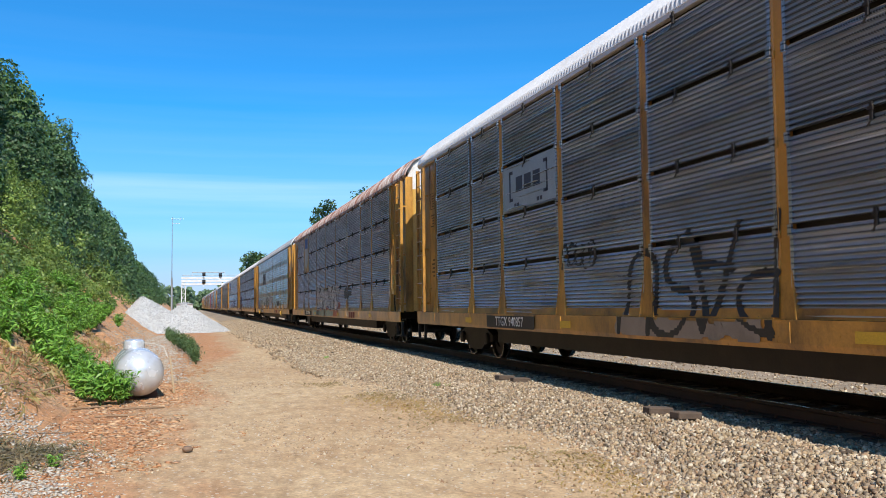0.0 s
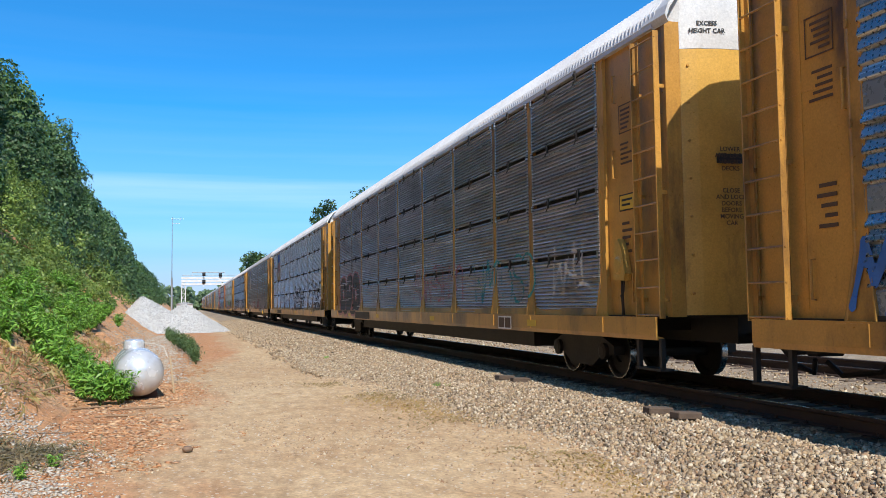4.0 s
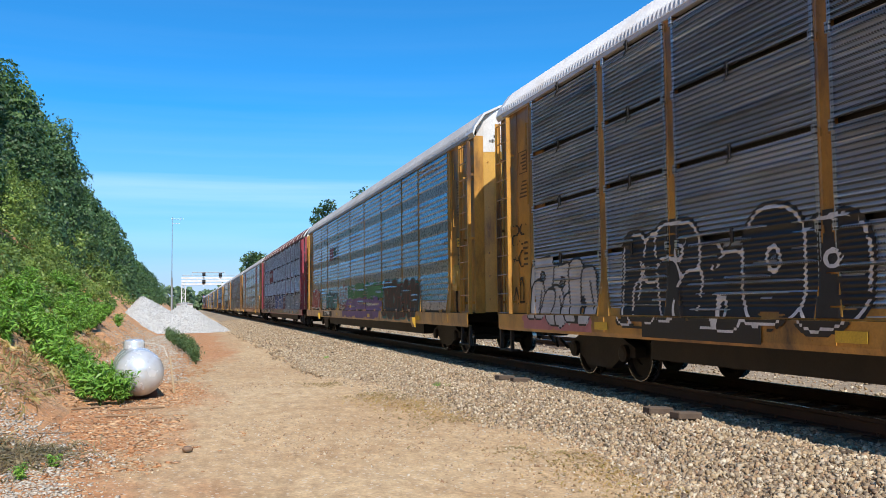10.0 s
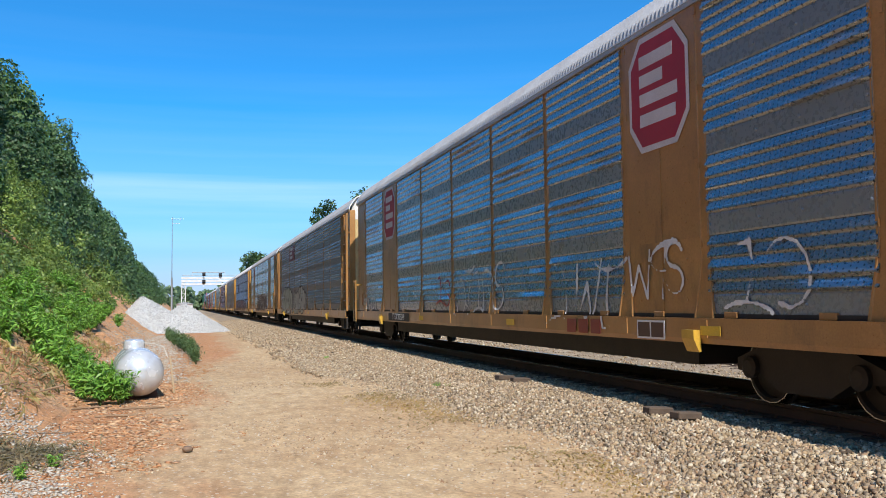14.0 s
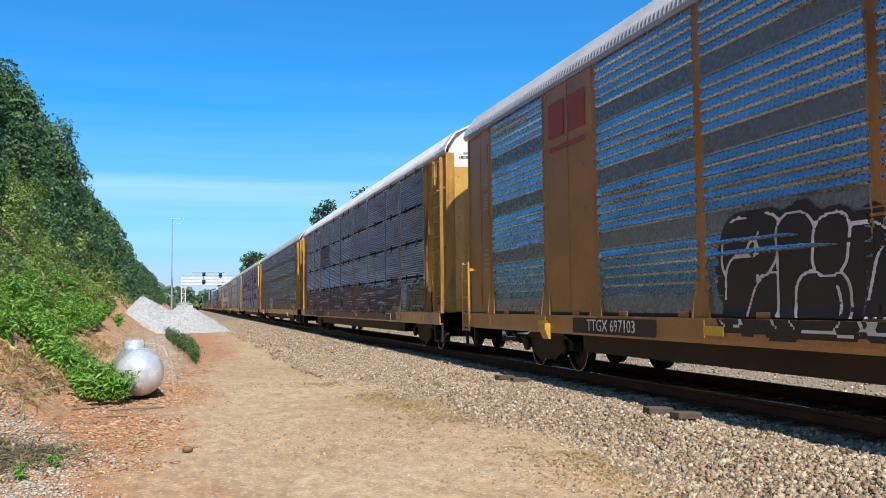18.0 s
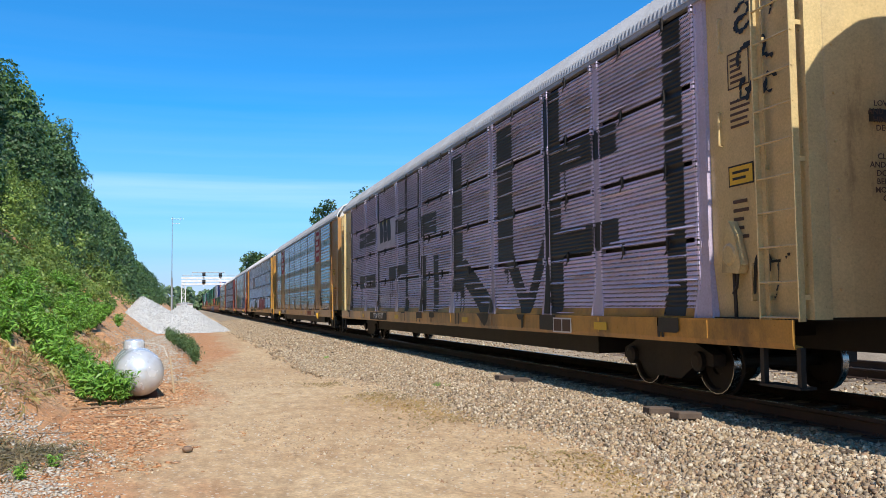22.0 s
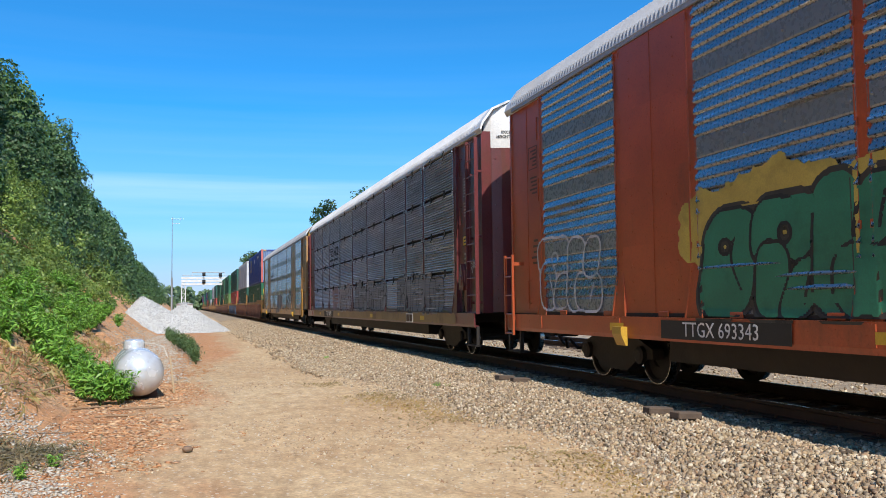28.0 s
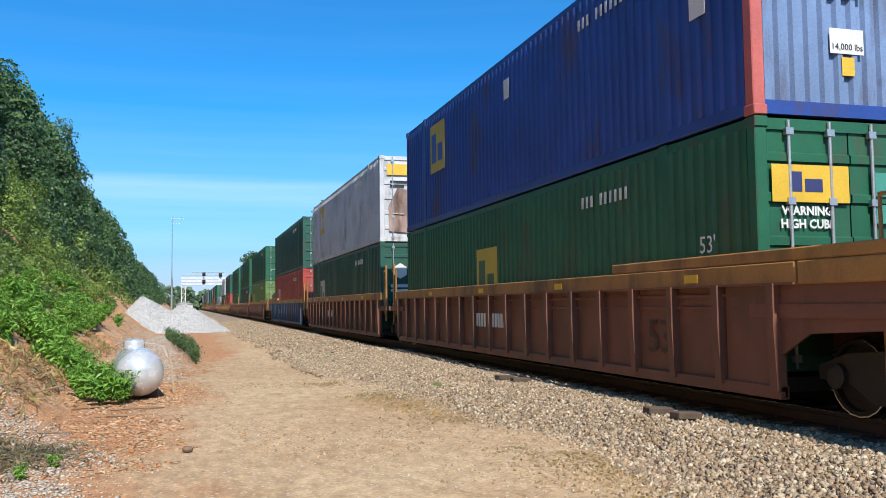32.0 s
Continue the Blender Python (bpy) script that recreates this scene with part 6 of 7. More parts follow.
def wave_end(y, inner):
    n, v = 11, []
    k = 2.25 / n
    for i in range(n):
        x = -1.125 + i * k
        v += [(x, 0), (x + k * 0.35, 0), (x + k * 0.5, inner), (x + k * 0.85, inner)]
    v.append((1.125, 0))
    pts = [(x, y + d, z) for x, d in v for z in (0.18, BOX_H - 0.12)]
    return Mesh().add(pts, [(2 * i, 2 * i + 1, 2 * i + 3, 2 * i + 2) for i in range(len(v) - 1)])


SIDE_W = {s: wave_side(s, BOX_L - 0.3, 0.16, BOX_H - 0.11).data("side_wall", M_STEEL) for s in (-1, 1)}
END_W = {-1: wave_end(-BOX_L / 2 + 0.02, 0.05).data("end_wall", M_STEEL), 1: wave_end(BOX_L / 2 - 0.02, -0.05).data("end_wall", M_STEEL)}
TOP_W = Mesh().box(-1.28, 1.28, -BOX_L / 2 + 0.02, BOX_L / 2 - 0.02, BOX_H - 0.05, BOX_H - 0.01).data("top", M_STEEL)
FLOOR_W = Mesh().box(-1.2, 1.2, -BOX_L / 2 + 0.05, BOX_L / 2 - 0.05, 0.05, 0.16).data("floor", M_STEEL)
RAILS = {}
for s in (-1, 1):
    RAILS["low", s] = Mesh().box(min(s * 1.290, s * 1.2), max(s * 1.290, s * 1.2), -BOX_L / 2 + 0.15, BOX_L / 2 - 0.15, 0.02, 0.18, 0.012).data("bottom_rail", M_STEEL)
    RAILS["top", s] = Mesh().box(min(s * 1.278, s * 1.20), max(s * 1.278, s * 1.20), -BOX_L / 2 + 0.1, BOX_L / 2 - 0.1, BOX_H - 0.12, BOX_H, 0.012).data("top_rail", M_STEEL)
CORNERS = Mesh().box(-0.08, 0.08, -0.08, 0.08, 0.0, BOX_H, 0.012).box(-0.09, 0.09, -0.1, 0.1, 0.0, 0.12, 0.01).box(-0.09, 0.09, -0.1, 0.1, BOX_H - 0.12, BOX_H + 0.004, 0.01).data("corner_post", M_STEEL)
LIFT_POST = Mesh().box(-0.02, 0.02, -0.13, 0.13, 0.02, BOX_H - 0.02, 0.008).box(-0.025, 0.02, -0.09, 0.09, BOX_H - 0.14, BOX_H + 0.003).data("lift_post", M_STEEL)
leaf_line = [(0.02, 0.17), (-0.02, 0.17)]
for z in (0.42, 0.92, 1.42, 1.92, 2.38):
    leaf_line += [(-0.02, z), (-0.05, z + 0.02), (-0.05, z + 0.11), (-0.02, z + 0.13)]
leaf_line += [(-0.02, BOX_H - 0.14), (0.02, BOX_H - 0.14)]
DOOR_LEAF = Mesh().prism(leaf_line, "x", -0.565, 0.565)
DOOR_LEAF = DOOR_LEAF.data("door", M_STEEL)
LOCK_ROD = Mesh().cyl("z", (0, 0), 0.02, 0.05, BOX_H - 0.03, 8)
for z in (0.12, 0.8, 1.9, BOX_H - 0.2):
    LOCK_ROD.box(-0.05, 0.05, -0.03, 0.03, z, z + 0.08)
LOCK_ROD.tube([(0, -0.03, 0.95), (0.2, -0.05, 0.95), (0.38, -0.05, 0.93)], 0.012)
LOCK_ROD = LOCK_ROD.data("lock_rod", M_GALV)


def container(rgb, label, doors=True, trim=None, mark=None, tag="", wear=0.3, my=4.6, mz=0.9):
    key = "box_%d_%d_%d" % tuple(int(c * 1000) for c in rgb)
    coat = paint(key, rgb, wear, 0.5)
    edge = paint("box_edge_%d_%d_%d" % tuple(int(c * 1000) for c in trim), trim, 0.2) if trim else coat
    box = tagged(new("shipping_container"), label, "container", "containers on the train")
    for s in (-1, 1):
        part("side_wall", recoloured(SIDE_W[s], coat), None, box)
        part("bottom_rail", recoloured(RAILS["low", s], coat), None, box)
        part("top_rail", recoloured(RAILS["top", s], coat), None, box)
        for y in (-BOX_L / 2 + 0.08, BOX_L / 2 - 0.08):
            part("corner_post", recoloured(CORNERS, edge if y < 0 else coat), None, box, at=pose(s * (BOX_W / 2 - 0.08), y, 0))
        for y in (-6.1, 6.1):
            part("lift_post", recoloured(LIFT_POST, coat), None, box, at=pose(s * (BOX_W / 2 - 0.018), y, 0, 0, 0, 0 if s < 0 else 180))
    part("top", recoloured(TOP_W, coat), None, box)
    part("floor", recoloured(FLOOR_W, M_STEEL), None, box)
    part("end_wall", recoloured(END_W[1], coat), None, box)
    part("end_header", Mesh().box(-1.14, 1.14, -BOX_L / 2 + 0.01, -BOX_L / 2 + 0.12, BOX_H - 0.14, BOX_H - 0.01).data("end_header", coat), None, box)
    part("end_sill", Mesh().box(-1.14, 1.14, -BOX_L / 2 + 0.01, -BOX_L / 2 + 0.12, 0.02, 0.18).data("end_sill", coat), None, box)
    if doors:
        for s in (-1, 1):
            leaf = part("door", recoloured(DOOR_LEAF, coat), None, box, at=pose(s * 0.575, -BOX_L / 2 + 0.06, 0))
            for d in (-0.28, 0.28):
                part("lock_rod", LOCK_ROD, None, leaf, at=pose(d, -0.07, 0))
    else:
        part("end_wall", recoloured(END_W[-1], paint("faded_end", (0.20, 0.29, 0.47), 0.42)), None, box, "faded blue corrugated end with rust stains")
    if mark:
        part("mark_plate", patch_mesh([(-BOX_W / 2 - 0.009, my + 0.65, my - 0.65, mz, mz + 1.25)]), plain("mark_yellow_%s" % mark, {"yellow": (0.55, 0.42, 0.05), "white": (0.5, 0.5, 0.48), "pale": (0.32, 0.36, 0.34)}[mark]), box, "painted owner's plate")
        part("plate_mark", patch_mesh([(-BOX_W / 2 - 0.014, my + 0.5, my + 0.1, mz + 0.25, mz + 1.0), (-BOX_W / 2 - 0.014, my - 0.05, my - 0.45, mz + 0.25, mz + 0.7)]), coat, box)
    if tag:
        lettering(tag, 0.42, M_WHITE, box, Matrix.Translation((-BOX_W / 2 - 0.018, -6.95, 0.62)) @ TO_SIDE)
    part("serial_line", patch_mesh([(-BOX_W / 2 - 0.012, -3.6 - 0.16 * k, -3.67 - 0.16 * k, 2.32, 2.50) for k in (0, 1, 2, 4, 5, 6, 7, 8, 9)]), M_WHITE, box)["kind"] = "stuff"
    return box


def well_side(s, l, lead, tail):
    """Side of a well: top chord, sheet, bottom chord and ribs."""
    a, b = -l / 2 + lead - 0.5, l / 2 - tail + 0.5
    x = s * 1.40
    m = Mesh().box(min(x, x - s * 0.03), max(x, x - s * 0.03), a, b, 0.18, 1.40)
    m.box(min(x + s * 0.06, x - s * 0.06), max(x + s * 0.06, x - s * 0.06), a, b, 0.16, 0.30, 0.01)
    return m, a, b


RIB = {s: Mesh().prism([(s * 1.40, 1.38), (s * 1.52, 1.38), (s * 1.52, 0.9), (s * 1.49, 0.24), (s * 1.40, 0.24)], "y", -0.06, 0.06).data("rib", M_STEEL) for s in (-1, 1)}


def well_car(l, lead, tail, rgb, chord_rgb, label, near_truck, far_truck, numeral):
    coat = paint("well_%d_%d_%d" % tuple(int(c * 1000) for c in rgb), rgb, 0.45, 0.65)
    cap = paint("chord_%d_%d_%d" % tuple(int(c * 1000) for c in chord_rgb), chord_rgb, 0.45, 0.6)
    car = tagged(new("well_car"), label, "rail car", "cars of the train")
    for s in (-1, 1):
        m, a, b = well_side(s, l, lead, tail)
        part("side_sheet", m, coat, car)
        part("top_chord", Mesh().box(min(s * 1.36, s * 1.47), max(s * 1.36, s * 1.47), a - 0.3, b + 0.3, 1.36, 1.60, 0.015), cap, car)
        part("stringer", Mesh().box(min(s * 1.40, s * 1.432), max(s * 1.40, s * 1.432), a, b, 1.10, 1.13).box(min(s * 1.40, s * 1.44), max(s * 1.40, s * 1.44), a, b, 1.24, 1.275), coat, car)
        part("lip", Mesh().box(min(s * 1.47, s * 1.50), max(s * 1.47, s * 1.50), a - 0.3, b + 0.3, 1.36, 1.385), coat, car)
        n = int((b - a) / 0.98)
        for i in range(n + 1):
            part("rib", recoloured(RIB[s], coat), None, car, at=pose(0, a + 0.06 + (b - a - 0.12) * i / n, 0))
    part("well_floor", Mesh().box(-1.3, 1.3, -l / 2 + lead - 0.2, l / 2 - tail + 0.2, 0.2, 0.36), M_STEEL, car)
    for end, gap, truck in ((-1, lead, near_truck), (1, tail, far_truck)):
        e = end * l / 2
        inner = e - end * gap
        deck = part("end_platform", Mesh().box(-1.45, 1.45, min(inner, e - end * 0.35), max(inner, e - end * 0.35), 1.02, 1.16)
                    .box(-0.35, 0.35, min(inner, e), max(inner, e), 0.62, 1.02), coat, car)
        if gap > 3:
            for s in (-1, 1):
                y0, y1 = inner + end * 0.3, e - end * 0.45
                part("side_wing", Mesh().prism([(inner - end * 0.45, 1.40), (e - end * 0.5, 1.40), (e - end * 0.5, 0.86), (e - end * 1.0, 0.90), (e - end * 2.0, 0.92), (inner + end * 0.95, 0.86), (inner + end * 0.50, 0.62), (inner + end * 0.22, 0.18), (inner - end * 0.45, 0.18)], "x", min(s * 1.40, s * 1.43), max(s * 1.40, s * 1.43)), coat, deck)
                part("wing_chord", Mesh().box(min(s * 1.36, s * 1.47), max(s * 1.36, s * 1.47), min(inner + end * 0.83, e - end * 0.45), max(inner + end * 0.83, e - end * 0.45), 1.36, 1.60, 0.015).box(min(s * 1.30, s * 1.46), max(s * 1.30, s * 1.46), min(inner - end * 3.2, e - end * 1.0), max(inner - end * 3.2, e - end * 1.0), 1.605, 1.74, 0.015), cap, deck)
                part("end_rib", Mesh().box(min(s * 1.40, s * 1.50), max(s * 1.40, s * 1.50), e - end * 0.62 - 0.06, e - end * 0.62 + 0.06, 0.86, 1.37, 0.01), cap, deck)
                part("grab_rail", Mesh().tube([(s * 1.4, y0 + end * 1.6, 1.16), (s * 1.4, y0 + end * 1.6, 2.15), (s * 1.4, y1, 2.15), (s * 1.4, y1, 0.3), (s * 1.4, y0 + end * 1.6, 0.3), (s * 1.4, y0 + end * 1.6, 1.16)], 0.025), cap, deck)
            part("brake_wheel", Mesh().spin([(0.30, 0.0), (0.33, 0.02), (0.30, 0.04), (0.27, 0.02)], "y", (-0.7, 1.95), 24).box(-1.0, -0.4, 0.01, 0.03, 1.92, 1.98).box(-0.74, -0.66, 0.01, 0.05, 1.1, 2.2), M_STEEL, deck, at=pose(0, e - end * 1.2, 0))
            part("valve_block", Mesh().box(-0.6, 0.5, -0.5, 0.5, 1.16, 1.9, 0.05).cyl("y", (0.75, 1.45), 0.25, -0.6, 0.6, 16), M_STEEL, deck, at=pose(0, e - end * 2.2, 0))
        else:
            for s in (-1, 1):
                part("grab_pole", Mesh().tube([(s * 1.40, e - end * 0.55, 0.7), (s * 1.40, e - end * 0.55, 2.45)], 0.035).tube([(s * 1.40, e - end * 0.80, 0.9), (s * 1.40, e - end * 0.80, 2.3)], 0.03), cap, deck)
        if truck:
            bogie(car, e - end * (2.3 if gap > 3 else 0.0))
    part("coupler", coupler_mesh(-1, -l / 2 + 0.98), M_STEEL, car)
    x = -1.436
    if numeral:
        lettering(numeral, 0.62, plain("faded_numeral", (0.055, 0.026, 0.02)), car, Matrix.Translation((x, -l / 2 + lead + 1.95, 0.72)) @ TO_SIDE, "numeral")
    part("serial_line", patch_mesh([(x, 2.6 - 0.17 * k, 2.48 - 0.17 * k, 0.72, 1.0) for k in (0, 1, 2, 3, 6, 7, 8, 9, 10)]), M_WHITE, car)["kind"] = "stuff"
    part("reflector", patch_mesh([(-1.472, y, y + 0.3, 1.42, 1.52) for y in (-6, -2, 2, 6)]), M_PLATE, car)
    return car


B_BLUE, B_GREEN, B_DARK, B_WHITE, B_RED, B_LIME = (0.020, 0.068, 0.31), (0.014, 0.125, 0.060), (0.016, 0.095, 0.066), (0.62, 0.64, 0.66), (0.46, 0.07, 0.055), (0.13, 0.27, 0.08)
LOADS = [
    ((B_GREEN, "green corrugated container with yellow owner's plate", True, None, "yellow", "53'"), (B_BLUE, "blue corrugated container with faded red end posts", False, (0.62, 0.16, 0.13), "yellow", "")),
    ((B_DARK, "dark green corrugated container under a white one", True, None, "white", ""), (B_WHITE, "grey-white corrugated container, stained doors", True, None, "yellow", "")),
    ((B_RED, "red corrugated container under a green one", True, None, "white", ""), (B_DARK, "dark green corrugated container riding on top", True, None, None, "")),
    ((B_LIME, "olive green corrugated container in a well", True, None, "yellow", ""), (B_GREEN, "green corrugated container with pale doors", True, None, None, "")),
    ((B_DARK, "dark green corrugated container in a well", True, None, None, ""), (B_GREEN, "green corrugated container riding on top", True, None, "pale", "")),
    ((B_GREEN, "green corrugated container in a well", True, None, None, ""), (B_GREEN, "green corrugated container riding on top", True, None, None, "")),
    ((B_WHITE, "grey-white corrugated container in a well", True, None, None, ""), (B_RED, "red corrugated container riding on top", True, None, None, "")),
]
RUST, RUSTY_YELLOW, SLATE = (0.21, 0.080, 0.046), (0.42, 0.21, 0.055), (0.07, 0.10, 0.16)
joint = START0 + 19 * PITCH_CAR - 0.35
UNITS = [(22.1, 4.1, 1.85, True, True), (20.2, 1.9, 2.15, False, True), (22.4, 2.0, 4.25, False, True)]
for i in range(21):
    l, lead, tail, near_truck, far_truck = UNITS[i % 3]
    numeral = "53" if i in (0, 2) else ""
    rgb = RUST if i < 3 else ((0.16, 0.07, 0.045) if (i // 3) % 2 else (0.27, 0.14, 0.05))
    if i == 2:
        rgb = SLATE
    car = well_car(l, lead, tail, rgb, RUSTY_YELLOW, "rust-brown well car with ribbed sides" if i != 2 else "slate-blue well car with ribbed sides", near_truck, far_truck, numeral)
    train.append((car, joint + l / 2))
    lower, upper = LOADS[i] if i < 6 else LOADS[(i * 5 + i // 7) % 7]
    yc = joint + lead + BOX_L / 2
    for spec, z in ((lower, 0.38), (upper, 0.38 + BOX_H + 0.02)):
        if i in (8, 13) and spec is upper:
            continue
        box = container(*spec, my=1.1 if i == 0 and spec is lower else 4.8, mz=0.75 if spec is lower else 1.3)
        if i == 0 and spec is lower:
            plate = part("door_plate", Mesh().box(-1.10, -0.05, -0.004, 0, 1.93, 2.36), M_PLATE, box, "yellow owner's plate", pose(0, -BOX_L / 2 - 0.01, 0))
            part("plate_mark", Mesh().box(-0.86, -0.70, -0.008, -0.004, 2.05, 2.28).box(-0.66, -0.42, -0.008, -0.004, 2.05, 2.20), plain("plate_navy", (0.03, 0.04, 0.14)), box, at=pose(0, -BOX_L / 2 - 0.01, 0))
            lettering("WARNING", 0.14, M_WHITE, box, Matrix.Translation((-0.62, -BOX_L / 2 + 0.006, 1.83)) @ TO_END, bold=0.005)
            lettering("HIGH CUBE", 0.14, M_WHITE, box, Matrix.Translation((-0.62, -BOX_L / 2 + 0.006, 1.68)) @ TO_END, bold=0.005)
            part("serial_line", Mesh().box(0.32, 1.02, -0.004, 0, 2.02, 2.3).box(0.32, 1.02, -0.004, 0, 1.7, 1.92), plain("serial_teal", (0.06, 0.30, 0.24)), box, at=pose(0, -BOX_L / 2 - 0.012, 0))
            lettering("53'", 0.30, M_WHITE, box, Matrix.Translation((-BOX_W / 2 - 0.012, -7.1, 1.5)) @ TO_SIDE)
            part("door_notice", Mesh().box(0.4, 0.9, -0.004, 0, 0.9, 1.4), M_WHITE, box, at=pose(0, -BOX_L / 2 - 0.012, 0))
        if i == 1:
            front = pose(0, -BOX_L / 2 - 0.012, 0)
            if spec is upper:
                part("door_plate", Mesh().box(-1.05, -0.10, -0.004, 0, 2.25, 2.62), M_PLATE, box, "yellow owner's plate", front)
                part("door_stain", Mesh().prism([(-0.98, 0.35), (-0.2, 0.30), (-0.12, 0.9), (-0.25, 1.75), (-0.7, 1.8), (-1.0, 1.2)], "y", -0.003, 0), paint("stained_door", (0.50, 0.36, 0.30), 0.5), box, "rusty stain", front)
                part("serial_line", Mesh().box(-0.95, -0.30, -0.005, -0.001, 1.98, 2.06).box(-0.95, -0.45, -0.005, -0.001, 1.86, 1.93), M_BLACK, box, at=front)
            else:
                part("door_plate", Mesh().prism([(-0.62 + 0.26 * math.cos(radians(a)), 1.95 + 0.26 * math.sin(radians(a))) for a in range(30, 390, 60)], "y", -0.004, 0), M_WHITE, box, "white hexagonal owner's plate", front)
                part("serial_line", Mesh().box(-0.95, -0.20, -0.004, 0, 1.40, 1.50).box(-0.95, -0.35, -0.004, 0, 1.26, 1.34), M_WHITE, box, at=front)
        if i == 0 and spec is upper:
            lettering("53", 0.52, M_WHITE, box, Matrix.Translation((-0.02, -BOX_L / 2 + 0.012, 2.15)) @ TO_END, bold=0.012)
            part("end_plate", Mesh().box(-0.22, 0.26, -0.004, 0, 1.45, 1.83), M_WHITE, box, "white plate", pose(0, -BOX_L / 2 + 0.012, 0))
            part("end_plate", Mesh().box(-0.22, 0.26, -0.004, 0, 0.78, 1.08), M_WHITE, box, "white plate", pose(0, -BOX_L / 2 + 0.012, 0))
            part("end_notice", Mesh().box(-0.06, 0.12, -0.004, 0, 0.52, 0.74), M_PLATE, box, at=pose(0, -BOX_L / 2 + 0.012, 0))
            lettering("14,000 lbs", 0.11, M_BLACK, box, Matrix.Translation((0.02, -BOX_L / 2 + 0.004, 0.86)) @ TO_END)
            part("serial_line", Mesh().box(0.68, 0.78, -0.004, 0, 1.1, 2.35), M_WHITE, box, at=pose(0, -BOX_L / 2 + 0.012, 0))
            part("side_plate", patch_mesh([(-BOX_W / 2 - 0.010, -6.85, -7.2, 1.45, 1.85), (-BOX_W / 2 - 0.010, -0.1, -0.4, 2.0, 2.4)]), M_WHITE, box)
            part("header_stripes", Mesh().box(-1.1, -0.85, -0.004, 0, BOX_H - 0.10, BOX_H - 0.02).box(0.85, 1.1, -0.004, 0, BOX_H - 0.10, BOX_H - 0.02), M_PLATE, box, at=pose(0, -BOX_L / 2 + 0.005, 0))
        train.append((box, yc))
        box["base"] = z
    joint += l
for thing, y in train:
    thing["base"] = thing["base"] if "base" in thing else 0.0


# ---- plants ----
RNG = np.random.default_rng(21)


def wall_surface(u, v):
    """Point of the overgrown slope: u along the track, v from foot to crest in 0..1."""
    d0 = toe(u)
    near = np.clip((u - 80) / 12, 0, 1)
    lump = 1.25 * value_noise(u * 0.17, v * 1.6, 51) + 0.5 * fbm(u * 0.3, v * 2.3, 57) + 0.9 * fbm(u * 0.42, v * 3.6, 52, 2)
    crest = 17.0 - 2.1 * near + 0.7 * fbm(u * 0.05, u * 0.0 + 2.2, 53) + 0.8 * fbm(u * 0.22, u * 0.0 + 7.7, 54) - 3.2 * np.clip((u - 140) / 32, 0, 1)
    foot = d0 - 3.2 - 0.5 * fbm(u * 0.2, u * 0 + 1.5, 55)
    edge = -11.45 + 0.1 * near
    x = foot + (edge - foot) * v ** 0.62 + lump * (0.25 + 0.75 * np.sin(np.pi * np.clip(v, 0, 1))) - 0.75 * np.clip(v, 0, 1)
    z0 = bank_height(foot, u) - 0.15
    z = z0 + (crest - z0) * v + 0.25 * lump
    return np.stack([x, u, z], -1)


us, vs = np.concatenate([np.linspace(10, 90, 120), np.linspace(92, 290, 100)]), np.linspace(0, 1, 26)
UU, VV = np.meshgrid(us, vs)
P = wall_surface(UU, VV)
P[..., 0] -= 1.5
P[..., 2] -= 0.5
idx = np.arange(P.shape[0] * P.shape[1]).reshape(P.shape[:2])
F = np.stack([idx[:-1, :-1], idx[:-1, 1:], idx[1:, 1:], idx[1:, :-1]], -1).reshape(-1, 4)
shaded_thicket = tagged(new("kudzu_thicket"), "steep bank of trees smothered in green kudzu vines", "vines", kind="stuff")
# dark sheet set behind the leaves, painted shade for the hollows
part("thicket_core", array_mesh("thicket_core", P.reshape(-1, 3), F, M_SHADE, True), None, shaded_thicket)


def lobes(u0, u1, step, rows, r0, r1, v0, v1):
    """Rounded masses of vine-covered branches over the slope: centres and sizes."""
    u, v = np.meshgrid(np.arange(u0, u1, step), np.linspace(v0, v1, rows))
    u = (u + (np.arange(rows)[:, None] % 2) * step * 0.5 + RNG.uniform(-0.45, 0.45, u.shape) * step).ravel()
    v = (v + RNG.uniform(-0.5, 0.5, v.shape) * (v1 - v0) / max(rows - 1, 1)).ravel()
    r = (r0 + (r1 - r0) * RNG.uniform(0, 1, len(u)) ** 1.5) * (0.75 + 0.35 * (v - v0) / (v1 - v0 + 1e-6))
    c = wall_surface(u, np.clip(v, 0, 1.0))
    c[:, 0] -= r * 0.15
    c[:, 2] -= r * 0.55 * (v > 0.85)
    return c, r


